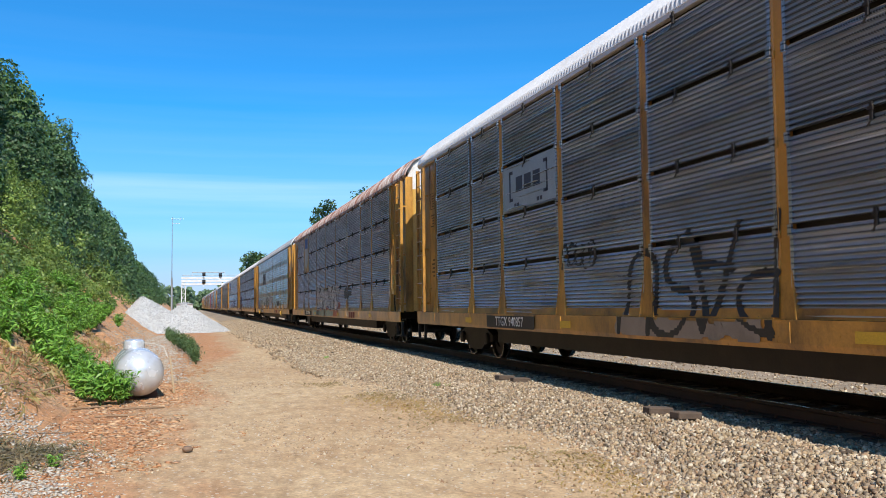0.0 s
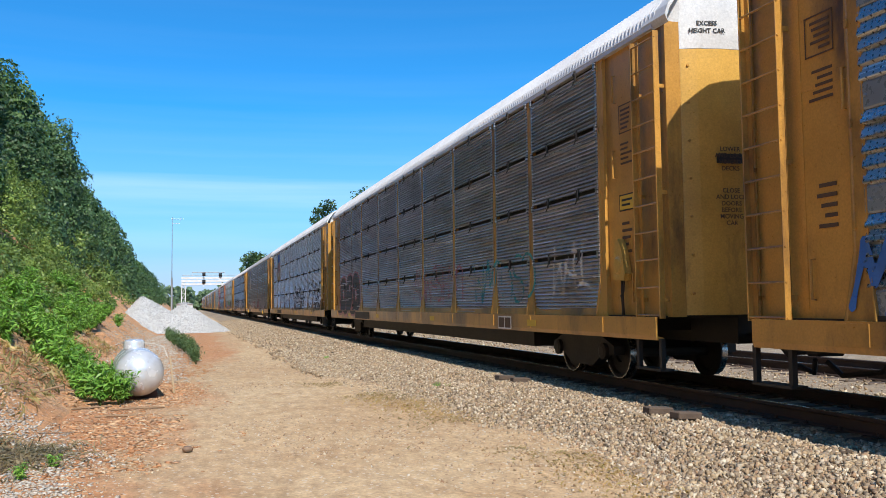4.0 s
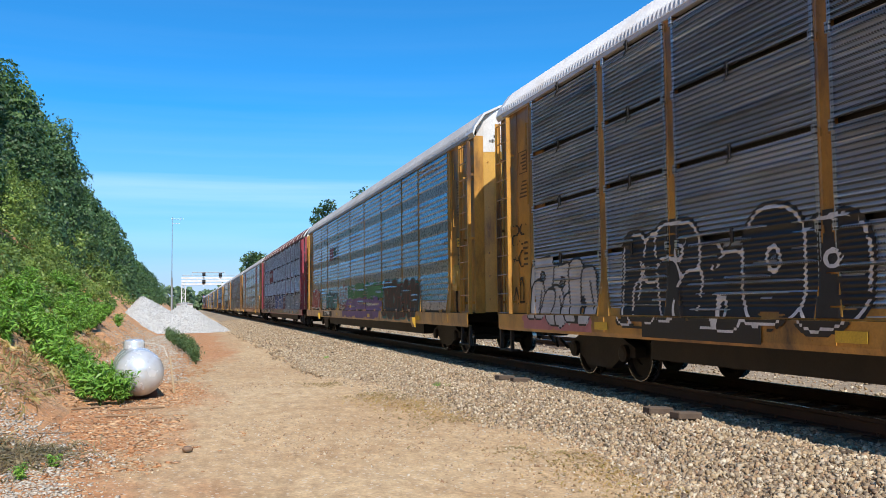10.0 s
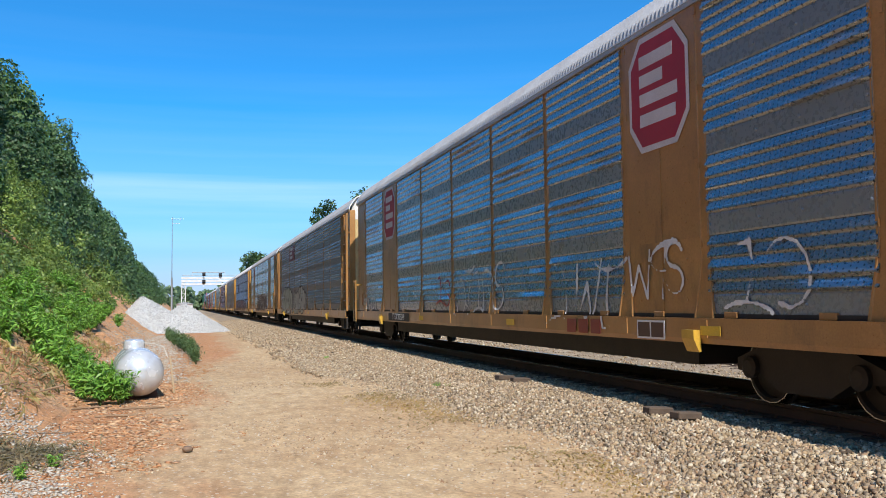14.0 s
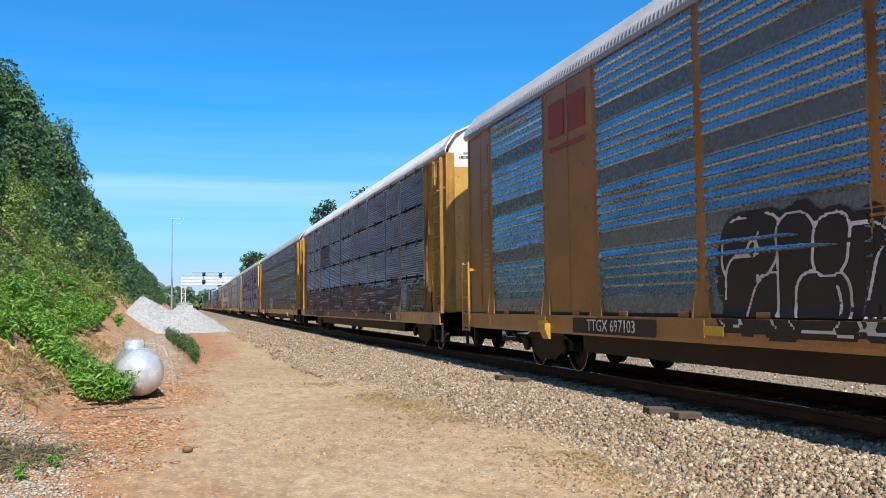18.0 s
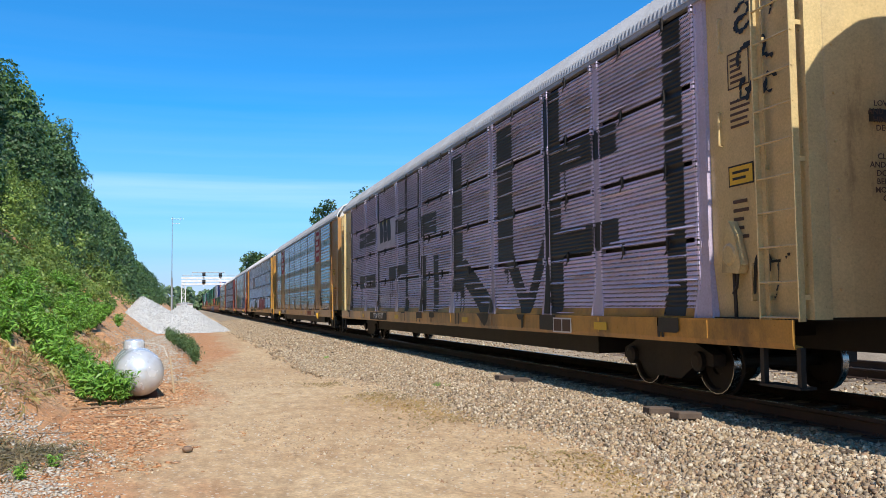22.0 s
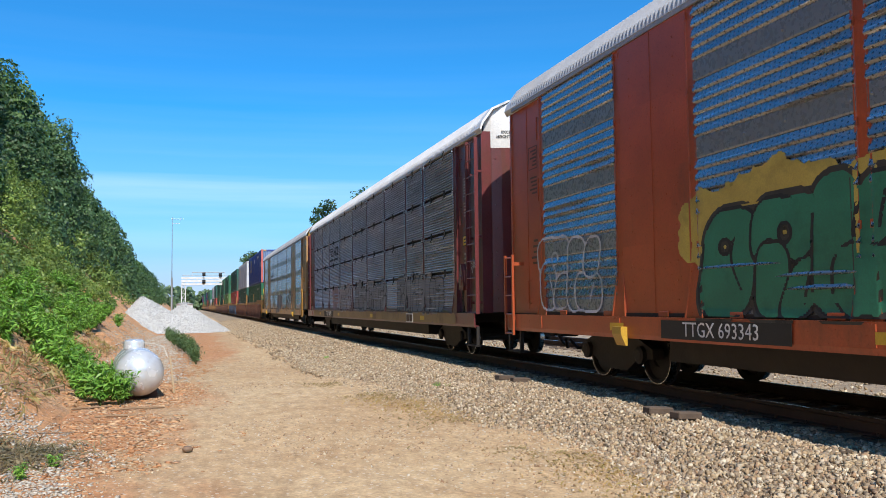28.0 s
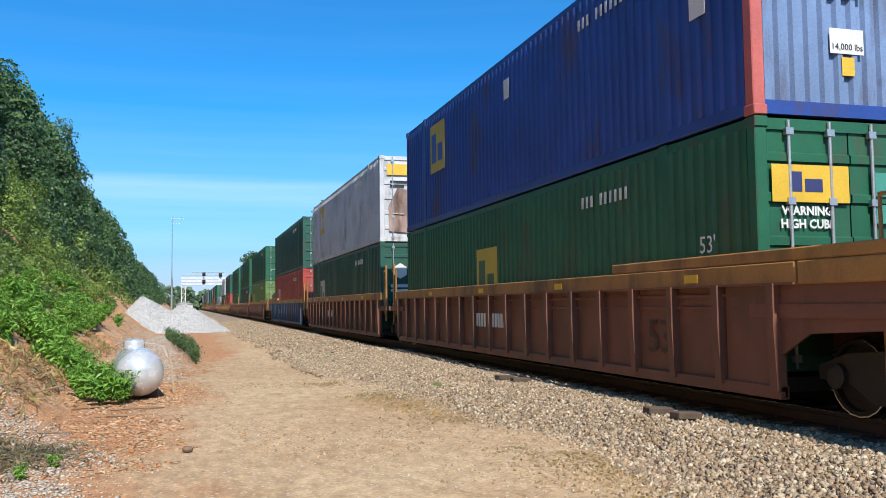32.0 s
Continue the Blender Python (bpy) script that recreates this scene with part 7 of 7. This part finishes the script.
def lobe_leaves(c, r, density, leaf):
    """Leaves over the upper and outer shells of masses, in tufts, with bare hollows below."""
    n = (density * r * r / leaf ** 2).astype(int)
    k = np.repeat(np.arange(len(c)), n)
    d = RNG.normal(size=(len(k), 3)) + np.array([0.55, -0.45, 0.45])
    d /= np.linalg.norm(d, axis=1, keepdims=True)
    a = RNG.uniform(0, 6.28, (len(c), 6))[k]
    tuft = np.sin(d[:, 0] * 5 + a[:, 0]) * np.sin(d[:, 1] * 5 + a[:, 1]) + np.sin(d[:, 2] * 7 + a[:, 2]) * np.sin(d[:, 1] * 8 + a[:, 3])
    keep = (d[:, 2] > -0.45 + 0.2 * tuft) & (d[:, 0] > -0.6)
    k, d, tuft = k[keep], d[keep], tuft[keep]
    reach = r[k] * (0.90 + 0.17 * tuft + RNG.normal(size=len(k)) * 0.05)
    hang = np.where(d[:, 2] < 0.1, RNG.uniform(0, 0.5, len(k)) * r[k], 0)
    p = c[k] + d * reach[:, None] * np.array([0.9, 1.0, 0.95])
    p[:, 2] -= hang
    return p, d + np.array([0.15, -0.1, 0.35]), RNG.uniform(0.65, 1.3, len(k)) * leaf


chunks = []
for u0, u1, step, rows, r0, r1, v0, density, leaf in ((13, 54, 2.9, 7, 0.7, 2.1, 0.30, 13.0, 0.15), (54, 104, 3.3, 7, 0.9, 2.5, 0.2, 12.0, 0.21), (104, 290, 5.0, 6, 1.3, 2.8, 0.1, 9.5, 0.36)):
    chunks.append(lobe_leaves(*lobes(u0, u1, step, rows, r0, r1, v0, 1.0), density, leaf))
pl, nr, sz = (np.concatenate(a) for a in zip(*chunks))
part("vine_leaves", leaves_mesh("vine_leaves", pl, nr, sz, M_KUDZU, 0.85, 0.6), None, shaded_thicket)
shrubs = tagged(new("shrub_bank"), "yellow-green shrubs and creepers on the lower slope", "shrubs", kind="stuff")
chunks = [lobe_leaves(*lobes(13, 56, 1.25, 6, 0.35, 1.1, -0.02, 0.36), 9.0, 0.125), lobe_leaves(*lobes(56, 110, 2.6, 3, 0.7, 1.1, 0.0, 0.2), 8.0, 0.22)]
pl, nr, sz = (np.concatenate(a) for a in zip(*chunks))
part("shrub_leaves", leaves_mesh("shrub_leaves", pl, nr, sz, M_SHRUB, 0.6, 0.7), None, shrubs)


def tree(x, y, z, height, spread, seed, label, leaf=0.3, count=5000):
    """A tapered trunk with limbs and a loose crown of leaf clumps."""
    rnd = random.Random(seed)
    t = tagged(new("tree"), label, "tree", "trees beside the line")
    t.matrix_basis = pose(x, y, z)
    m, tips = Mesh(), []
    lean = rnd.uniform(-0.04, 0.04)
    pts = [(lean * height * k * k, 0.3 * math.sin(k * 3 + seed), height * 0.85 * k) for k in (0, 0.2, 0.4, 0.6, 0.8, 1.0)]
    r0 = height * 0.018
    for i in range(5):
        m.tube([pts[i], pts[i + 1]], r0 * (1 - 0.17 * i), 8)
    for _ in range(16):
        k = rnd.uniform(0.35, 0.98)
        b = Vector((lean * height * k * k, 0, height * 0.85 * k))
        a, l = rnd.uniform(0, 6.283), spread * rnd.uniform(0.5, 1.0) * (1.15 - 0.55 * k)
        tip = b + Vector((math.cos(a) * l, math.sin(a) * l, l * rnd.uniform(0.25, 0.8)))
        mid = b.lerp(tip, 0.5) + Vector((0, 0, -0.08 * l))
        m.tube([b, mid, tip], r0 * 0.3, 5)
        tips += [tip, mid.lerp(tip, 0.4), b.lerp(tip, 0.6) + Vector((rnd.uniform(-1, 1), rnd.uniform(-1, 1), 0.6)) * spread * 0.25]
    part("trunk", m, M_BARK, t)
    tips = np.array([tuple(p) for p in tips])
    pick = RNG.integers(0, len(tips), count)
    off = RNG.normal(size=(count, 3))
    off /= np.linalg.norm(off, axis=1, keepdims=True)
    off *= (RNG.uniform(0.2, 1.0, count) ** 0.5 * spread * 0.30)[:, None] * np.array([1, 1, 0.75])
    nrm = off / (np.linalg.norm(off, axis=1, keepdims=True) + 1e-6) + np.array([0, 0, 0.5])
    part("crown", leaves_mesh("crown", tips[pick] + off, nrm, RNG.uniform(0.6, 1.3, count) * leaf, M_TREE, 0.7), None, t)
    return t


# trees over the train and along the crest of the cut
tree(19.0, 120, 0.0, 17.4, 3.4, 1, "tall leafy tree standing behind the train", 0.42, 2600)
tree(25.5, 124, 0.0, 21.0, 4.6, 2, "tall leafy tree standing behind the train", 0.42, 2600)
tree(15.6, 215, 0.0, 15.0, 5.0, 3, "leafy tree far along the line", 0.6, 3500)
for i, (x, y, h) in enumerate(((30.5, 44, 15.5), (34, 50, 16.5), (29.5, 55, 14.0), (33, 36, 15.0), (37, 43, 17.0))):
    tree(x, y, 0.0, h, 5.0, 20 + i, "leafy tree in the woods behind the train", 0.38, 5500)
for i, y in enumerate((58, 66, 78, 95, 120, 150)):
    tree(-15.2 - 0.6 * (i % 3), y, 8.0 - 2.6 * max(0, y - 110) / 60, 5.6 + (i * 37 % 10) * 0.16, 3.0, 40 + i, "vine-hung tree on the crest of the bank", 0.26, 5000)


def far_woods(name, spots, label):
    ps, ns, ss = [], [], []
    core = Mesh()
    for cx, cy, w, d, h in spots:
        n = int(w * 90)
        a, b = RNG.uniform(-1, 1, n), RNG.uniform(0, 1, n)
        top = h * (0.78 + 0.22 * fbm(a * w * 0.12, b * 0 + cx, 71))
        ps.append(np.stack([cx + a * w, cy + RNG.uniform(-1, 1, n) * d * 0.5 - d * 0.3 * (1 - b), top * b ** 0.7], -1))
        ns.append(np.tile(np.array([0.0, -0.8, 0.6]), (n, 1)))
        ss.append(RNG.uniform(0.8, 1.8, n) * h * 0.10)
        # dark box added behind the leaves as the wood's inner shade
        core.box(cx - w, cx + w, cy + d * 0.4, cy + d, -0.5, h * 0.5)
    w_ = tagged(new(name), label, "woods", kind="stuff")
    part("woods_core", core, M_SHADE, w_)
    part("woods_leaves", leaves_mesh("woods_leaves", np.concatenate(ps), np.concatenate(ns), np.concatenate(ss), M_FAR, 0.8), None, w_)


far_woods("far_woods", [(-14, 330, 16, 14, 11), (10, 420, 30, 14, 12), (40, 430, 26, 14, 14), (-60, 380, 34, 14, 16)], "belt of green woods far along the line")
far_woods("woods_beyond_track", [(34, 85, 7, 6, 9), (42, 66, 8, 10, 11), (44, 30, 10, 12, 12)], "green woods on the far side of the track")


def weed(mesh_name, stems, height, leaf, slim, seed, lush, green=M_WEED):
    """A weed of several leafy stems; returns leaf places for one plant."""
    rnd = random.Random(seed)
    m, pl, nr, sz = Mesh(), [], [], []
    for _ in range(stems):
        a, l = rnd.uniform(0, 6.283), rnd.uniform(0.05, 0.45) * height
        h = height * rnd.uniform(0.6, 1.0)
        tip = (math.cos(a) * l, math.sin(a) * l, h)
        m.tube([(0, 0, 0), (tip[0] * 0.4, tip[1] * 0.4, h * 0.55), tip], 0.006, 4)
        for k in range(lush):
            t = 0.25 + 0.75 * (k + rnd.random()) / lush
            c = (tip[0] * t, tip[1] * t, h * t)
            b = rnd.uniform(0, 6.283)
            pl.append((c[0] + math.cos(b) * leaf * 0.45, c[1] + math.sin(b) * leaf * 0.45, c[2] + leaf * 0.1))
            nr.append((math.cos(b) * 0.5, math.sin(b) * 0.5, 0.9))
            sz.append(leaf * rnd.uniform(0.7, 1.15))
    return m.data("stem", plain("weed_stem", (0.10, 0.16, 0.04))), leaves_mesh("foliage", np.array(pl), np.array(nr), np.array(sz), green, slim, 0.35)


WEEDS = [weed("weed", 20, 0.62, 0.15, 0.24, 70 + i, 20) for i in range(4)]
RUSHES = [weed("weed", 16, 0.62, 0.17, 0.16, 90 + i, 14, M_RUSH) for i in range(3)]
LOWS = [weed("weed", 11, 0.34, 0.12, 0.22, 80 + i, 11) for i in range(3)]


def place_weed(x, y, kind, scale, label):
    w = tagged(new("weed"), label, "weed", "weeds on the bank")
    z = max(float(ground_height(np.array(x), np.array(y))), float(bank_height(np.array(x), np.array(y)))) - 0.02
    w.matrix_basis = pose(x, y, z, 0, 0, random.uniform(0, 360)) @ Matrix.Diagonal((scale, scale, scale, 1))
    part("stem", kind[0], None, w)["kind"] = "stuff"
    part("foliage", kind[1], None, w)


rw = random.Random(5)
for k in range(34):       # bright clump by the tank
    f = rw.random()
    place_weed(-1.20 - 1.8 * f + rw.uniform(-0.3, 0.3), 15.6 + 6.5 * f + rw.uniform(-0.5, 0.5), WEEDS[k % 4], rw.uniform(0.75, 1.15), "bright green leafy weed beside the tank")
for k in range(46):       # lower slope
    y = rw.uniform(17, 46)
    d = rw.uniform(1.1, 3.6)
    place_weed(float(toe(np.array(y))) - d, y, WEEDS[k % 4] if rw.random() < 0.7 else LOWS[k % 3], rw.uniform(0.8, 1.5), "green leafy weed on the clay bank")
for k in range(60):       # thick growth up to the creepers
    y = rw.uniform(18.5, 37)
    d = 0.95 + 0.035 * (y - 20) + 1.5 * rw.random() ** 1.2
    place_weed(float(toe(np.array(y))) - d, y, WEEDS[k % 4] if rw.random() < 0.75 else LOWS[k % 3], rw.uniform(0.8, 1.35), "green leafy weed on the clay bank")
for k in range(20):       # dark row at the road side past the tank
    place_weed(0.28 - 0.068 * k + rw.uniform(-0.1, 0.1), 26.0 + 1.1 * k, RUSHES[k % 3], rw.uniform(0.75, 1.15), "dark green weed at the road's edge")
for x, y in ((4.35, 15.3), (4.5, 15.0), (-1.9, 9.2), (-1.5, 9.0), (-2.1, 10.8), (-1.3, 9.6), (3.9, 25.5), (4.8, 21.0)):
    place_weed(x, y, LOWS[int(y * 7) % 3], 0.55, "small green weed growing through the gravel")

n = 10000
y = RNG.uniform(12, 52, n)
d = RNG.uniform(0.35, 3.4, n)
x = toe(y) - d
keep = (y < 30) & (fbm(x * 0.8, y * 0.5, 91) > 0.12)
x, y = x[keep], y[keep]
pl = np.stack([x, y, bank_height(x, y) + 0.08], -1)
tagged(new("dry_grass", leaves_mesh("dry_grass", pl, np.tile(np.array([0.9, 0.1, 0.2]), (len(x), 1)), RNG.uniform(0.15, 0.36, len(x)), M_DRY, 0.12, 0.6)), "dry straw-coloured grass on the clay bank", "grass", kind="stuff")
for x, y, turn, length in ((-2.25, 14.2, 62, 0.95), (-0.75, 14.5, 4, 0.8), (-1.5, 15.0, 20, 0.7), (-1.0, 13.6, -12, 0.6), (-2.6, 12.4, 48, 0.8)):
    stick = tagged(new("dead_branch"), "weathered brown dead branch lying on the clay", "branch", "branches on the clay")
    z = max(float(ground_height(np.array(x), np.array(y))), float(bank_height(np.array(x), np.array(y))))
    stick.matrix_basis = pose(x, y, z + 0.015, 0, -14 if x < -2 else 0, turn if x > -2 else turn - 62)
    part("stem", Mesh().tube([(-length / 2, 0, 0), (-length * 0.2, 0.03, 0.01), (length * 0.15, -0.02, 0.015), (length / 2, 0.04, 0.005)], 0.017, 6), M_DEADWOOD, stick)
    part("twig", Mesh().tube([(-length * 0.1, 0.02, 0.01), (length * 0.08, 0.10, 0.012), (length * 0.2, 0.13, 0.004)], 0.008, 5), M_DEADWOOD, stick)
n = 1000
x, y = RNG.normal(size=n) * 0.30 - 1.75, RNG.normal(size=n) * 0.45 + 10.2
pl = np.stack([x, y, np.maximum(bank_height(x, y), ground_height(x, y)) + RNG.uniform(0.01, 0.05, n)], -1)
tagged(new("straw_mat", leaves_mesh("straw_mat", pl, np.tile(np.array([0.0, -0.2, 1.0]), (n, 1)), RNG.uniform(0.12, 0.34, n), M_STRAW, 0.07, 0.5)), "tangle of dead brown straw on the gravel", "straw", kind="stuff")
n = 7000
y = RNG.uniform(4.5, 18, n)
x = bed_edge(y) - 0.1 + RNG.normal(size=n) * 0.38
keep = fbm(x * 0.9, y * 0.5, 97) > -0.15
x, y = x[keep], y[keep]
pl = np.stack([x, y, np.maximum(bed_height(x, y), ground_height(x, y)) + 0.008], -1)
tagged(new("dry_chaff", leaves_mesh("dry_chaff", pl, np.tile(np.array([0.0, -0.1, 1.0]), (len(x), 1)), RNG.uniform(0.03, 0.09, len(x)), M_CHAFF, 0.22, 0.35)), "brown dry grass bits along the ballast edge", "grass", kind="stuff")
n = 36000
y = RNG.uniform(15, 56, n)
x = toe(y) - RNG.uniform(1.3, 5.0, n) - 0.05 * np.clip(y - 24, 0, 20)
keep = fbm(x * 0.6 + 4, y * 0.4, 93) > 0.0
x, y = x[keep], y[keep]
pl = np.stack([x, y, bank_height(x, y) + RNG.uniform(0.02, 0.42, len(x))], -1)
tagged(new("ground_cover", leaves_mesh("ground_cover", pl, np.tile(np.array([0.5, -0.2, 0.8]), (len(x), 1)), RNG.uniform(0.09, 0.2, len(x)), M_SHRUB, 0.6, 0.6)), "low green creepers over the clay bank", "plants", kind="stuff")

# ---- things beside the road ----
tank = tagged(new("propane_tank"), "silver-painted propane tank lying by the road", "tank")
tank.matrix_basis = pose(-0.895, 16.95, -0.03, 0, 0, 6)
R = 0.405
prof = [(0.02, -1.2)] + [(R * math.sin(a), -0.85 - 0.36 * math.cos(a)) for a in np.linspace(0.12, 1.57, 10)] + [(R, 0.85)] + [(R * math.cos(a), 0.85 + 0.36 * math.sin(a)) for a in np.linspace(0.15, 1.5, 9)] + [(0.02, 1.215)]
shell = part("shell", Mesh().spin(prof, "y", (0, 0.50), 40), M_TANK, tank, smooth=True)
part("dome_lid", Mesh().spin([(0.185, 0.87), (0.19, 0.875), (0.19, 0.99), (0.175, 1.02), (0.12, 1.04), (0.02, 1.048)], "z", (-0.04, 0.35), 30), M_TANK, tank, "round silver valve cover", smooth=True)
part("dome_collar", Mesh().spin([(0.165, 0.80), (0.165, 0.885)], "z", (-0.04, 0.35), 30), M_GALV, tank)
for s in (-0.7, 0.6):
    part("foot", Mesh().box(-0.3, 0.3, s - 0.05, s + 0.05, -0.03, 0.16).box(-0.36, -0.26, s - 0.1, s + 0.1, -0.03, 0.0), surface("foot_rust", (0.16, 0.07, 0.045), (0.10, 0.05, 0.035), 0.8), tank)
part("hose", Mesh().tube([(0.1, 0.3, 0.98), (0.30, 0.1, 0.96), (0.46, -0.02, 0.90), (0.52, -0.12, 0.72)], 0.009), plain("hose_white", (0.6, 0.56, 0.48)), tank)
tagged(new("survey_stake", Mesh().box(-0.013, 0.013, -0.008, 0.008, -0.05, 0.72).data("survey_stake", plain("raw_wood", (0.48, 0.36, 0.22)))), "thin raw wooden stake in the clay", "stake").matrix_basis = pose(-0.24, 16.85, 0.0, 2, -7, 10)

for i, (x, y, z, a) in enumerate(((5.50, 9.5, 0.265, -4), (5.56, 8.98, 0.265, 3), (5.48, 14.8, 0.255, 6), (5.55, 14.2, 0.255, -3))):
    me = Mesh().box(-0.16, 0.16, -0.10, 0.10, -0.03, 0.055, 0.012)
    tagged(new("timber_end", me.data("timber_end", M_TIE)), "weathered dark timber block lying on the ballast", "timber", "timber blocks").matrix_basis = pose(x, y, z, 0, 3, a)
stone = Mesh().spin([(0.02, 0.0), (0.10, 0.01), (0.115, 0.05), (0.07, 0.085), (0.01, 0.09)], "z", (0, 0), 9)
tagged(new("stone", stone.data("stone", surface("brown_stone", (0.17, 0.10, 0.06), (0.24, 0.155, 0.10), 0.85))), "brown stone lying on the dirt road", "stone").matrix_basis = pose(0.0, 10.3, -0.02) @ Matrix.Diagonal((0.55, 0.7, 0.65, 1))
for k in range(16):
    y = rw.uniform(11, 20)
    x = -1.0 + rw.uniform(-1.2, 0.9) - 0.02 * y
    l = rw.uniform(0.2, 0.8)
    a = rw.uniform(-1.5, 1.5)
    z = max(0.0, float(bank_height(np.array(x), np.array(y)))) + 0.012
    me = Mesh().tube([(-l / 2, 0, 0.0), (-l * 0.1, 0.03 * rw.uniform(-1, 1), 0.01), (l / 2, 0, 0.0)], rw.uniform(0.004, 0.010), 5)
    tagged(new("dead_stick", me.data("dead_stick", M_BARK)), "dead brown stick lying on the clay", "stick", "sticks on the ground").matrix_basis = pose(x, y, z, 0, 0, math.degrees(a))

mast = tagged(new("radio_mast"), "tall thin grey steel mast behind the stone heap", "mast")
mast.matrix_basis = pose(-1.95, 110, 0)
part("pole", Mesh().cyl("z", (0, 0), 0.13, 0, 5.2, 10, 0.11).cyl("z", (0, 0), 0.055, 5.2, 12.6, 8, 0.03), M_GALV, mast)
part("antenna", Mesh().tube([(-0.2, 0, 12.35), (1.3, 0, 12.35)], 0.03).tube([(1.0, 0, 12.1), (1.0, 0, 12.6)], 0.03).tube([(0, 0, 11.8), (0.9, 0, 11.8)], 0.02), M_GALV, mast)

gantry = tagged(new("signal_gantry"), "white steel signal bridge across the tracks", "signal bridge")
gantry.matrix_basis = pose(0, 170, 0)
M_GW = plain("gantry_white", (0.66, 0.66, 0.65), 0.5)
for px in (-0.9, 15.5):
    leg = Mesh()
    for dx, dy in ((-0.35, -0.35), (0.35, -0.35), (0.35, 0.35), (-0.35, 0.35)):
        leg.box(px + dx - 0.07, px + dx + 0.07, dy - 0.07, dy + 0.07, 0, 6.2)
    for k in range(6):
        z = 0.2 + k
        leg.tube([(px - 0.35, -0.35, z), (px + 0.35, -0.35, z + 1.0)], 0.05, 4).tube([(px - 0.35, -0.35, z + 1.0), (px + 0.35, -0.35, z + 1.0)], 0.05, 4)
    part("leg", leg, M_GW, gantry)
span = Mesh()
for z in (5.9, 7.1):
    for dy in (-0.4, 0.4):
        span.box(-1.3, 16, dy - 0.12, dy + 0.12, z - 0.18, z + 0.18)
for k in range(17):
    span.tube([(-1.2 + k, -0.4, 6.0), (-0.2 + k, -0.4, 7.0)], 0.05, 4)
part("span", span, M_GW, gantry)
part("walkway", Mesh().box(-1.3, 16, -0.5, 0.5, 6.35, 6.75), M_GW, gantry)
part("rail", Mesh().tube([(-1.3, -0.5, 7.6), (16, -0.5, 7.6)], 0.05, 4), M_GW, gantry)
for x, z in ((2.75, 7.75), (2.75, 6.35), (5.75, 7.6)):
    part("signal_head", Mesh().box(x - 0.3, x + 0.3, -0.75, -0.5, z - 0.3, z + 0.4, 0.05).cyl("y", (x, z + 0.15), 0.22, -0.95, -0.75, 12), M_BLACK, gantry, "black signal head")
    part("signal_bracket", Mesh().box(x - 0.08, x + 0.08, -0.52, -0.38, z - 0.9, z + 0.4), M_GW, gantry)
part("head_rail", Mesh().tube([(0.6, -0.45, 8.15), (6.6, -0.45, 8.15)], 0.08, 4).tube([(0.6, -0.45, 7.1), (0.6, -0.45, 8.15)], 0.06, 4).tube([(6.6, -0.45, 7.1), (6.6, -0.45, 8.15)], 0.06, 4), M_GW, gantry)
hut = tagged(new("equipment_hut"), "small white equipment hut beside the line", "hut")
hut.matrix_basis = pose(-0.6, 150, 0)
part("walls", Mesh().box(-1.3, 1.3, -1, 1, 0, 2.1, 0.03), M_GW, hut)
part("roof", Mesh().prism([(-1.5, 2.1), (1.5, 2.1), (0, 2.5)], "y", -1.2, 1.2), M_GALV, hut)


# ---- what moves ----
def gone(t):
    """Metres that the train has come on after t seconds."""
    return 17.885 * t - 0.0100 * t * t


def motions():
    times = [0.0, 4.0, 8.0, 12.0, 16.0, 20.0, 24.0, 28.0, 32.0]
    for thing, y in train:
        walk(thing, [(t, pose(XC, y - gone(t), RAIL_Z + thing["base"])) for t in times])


motions()
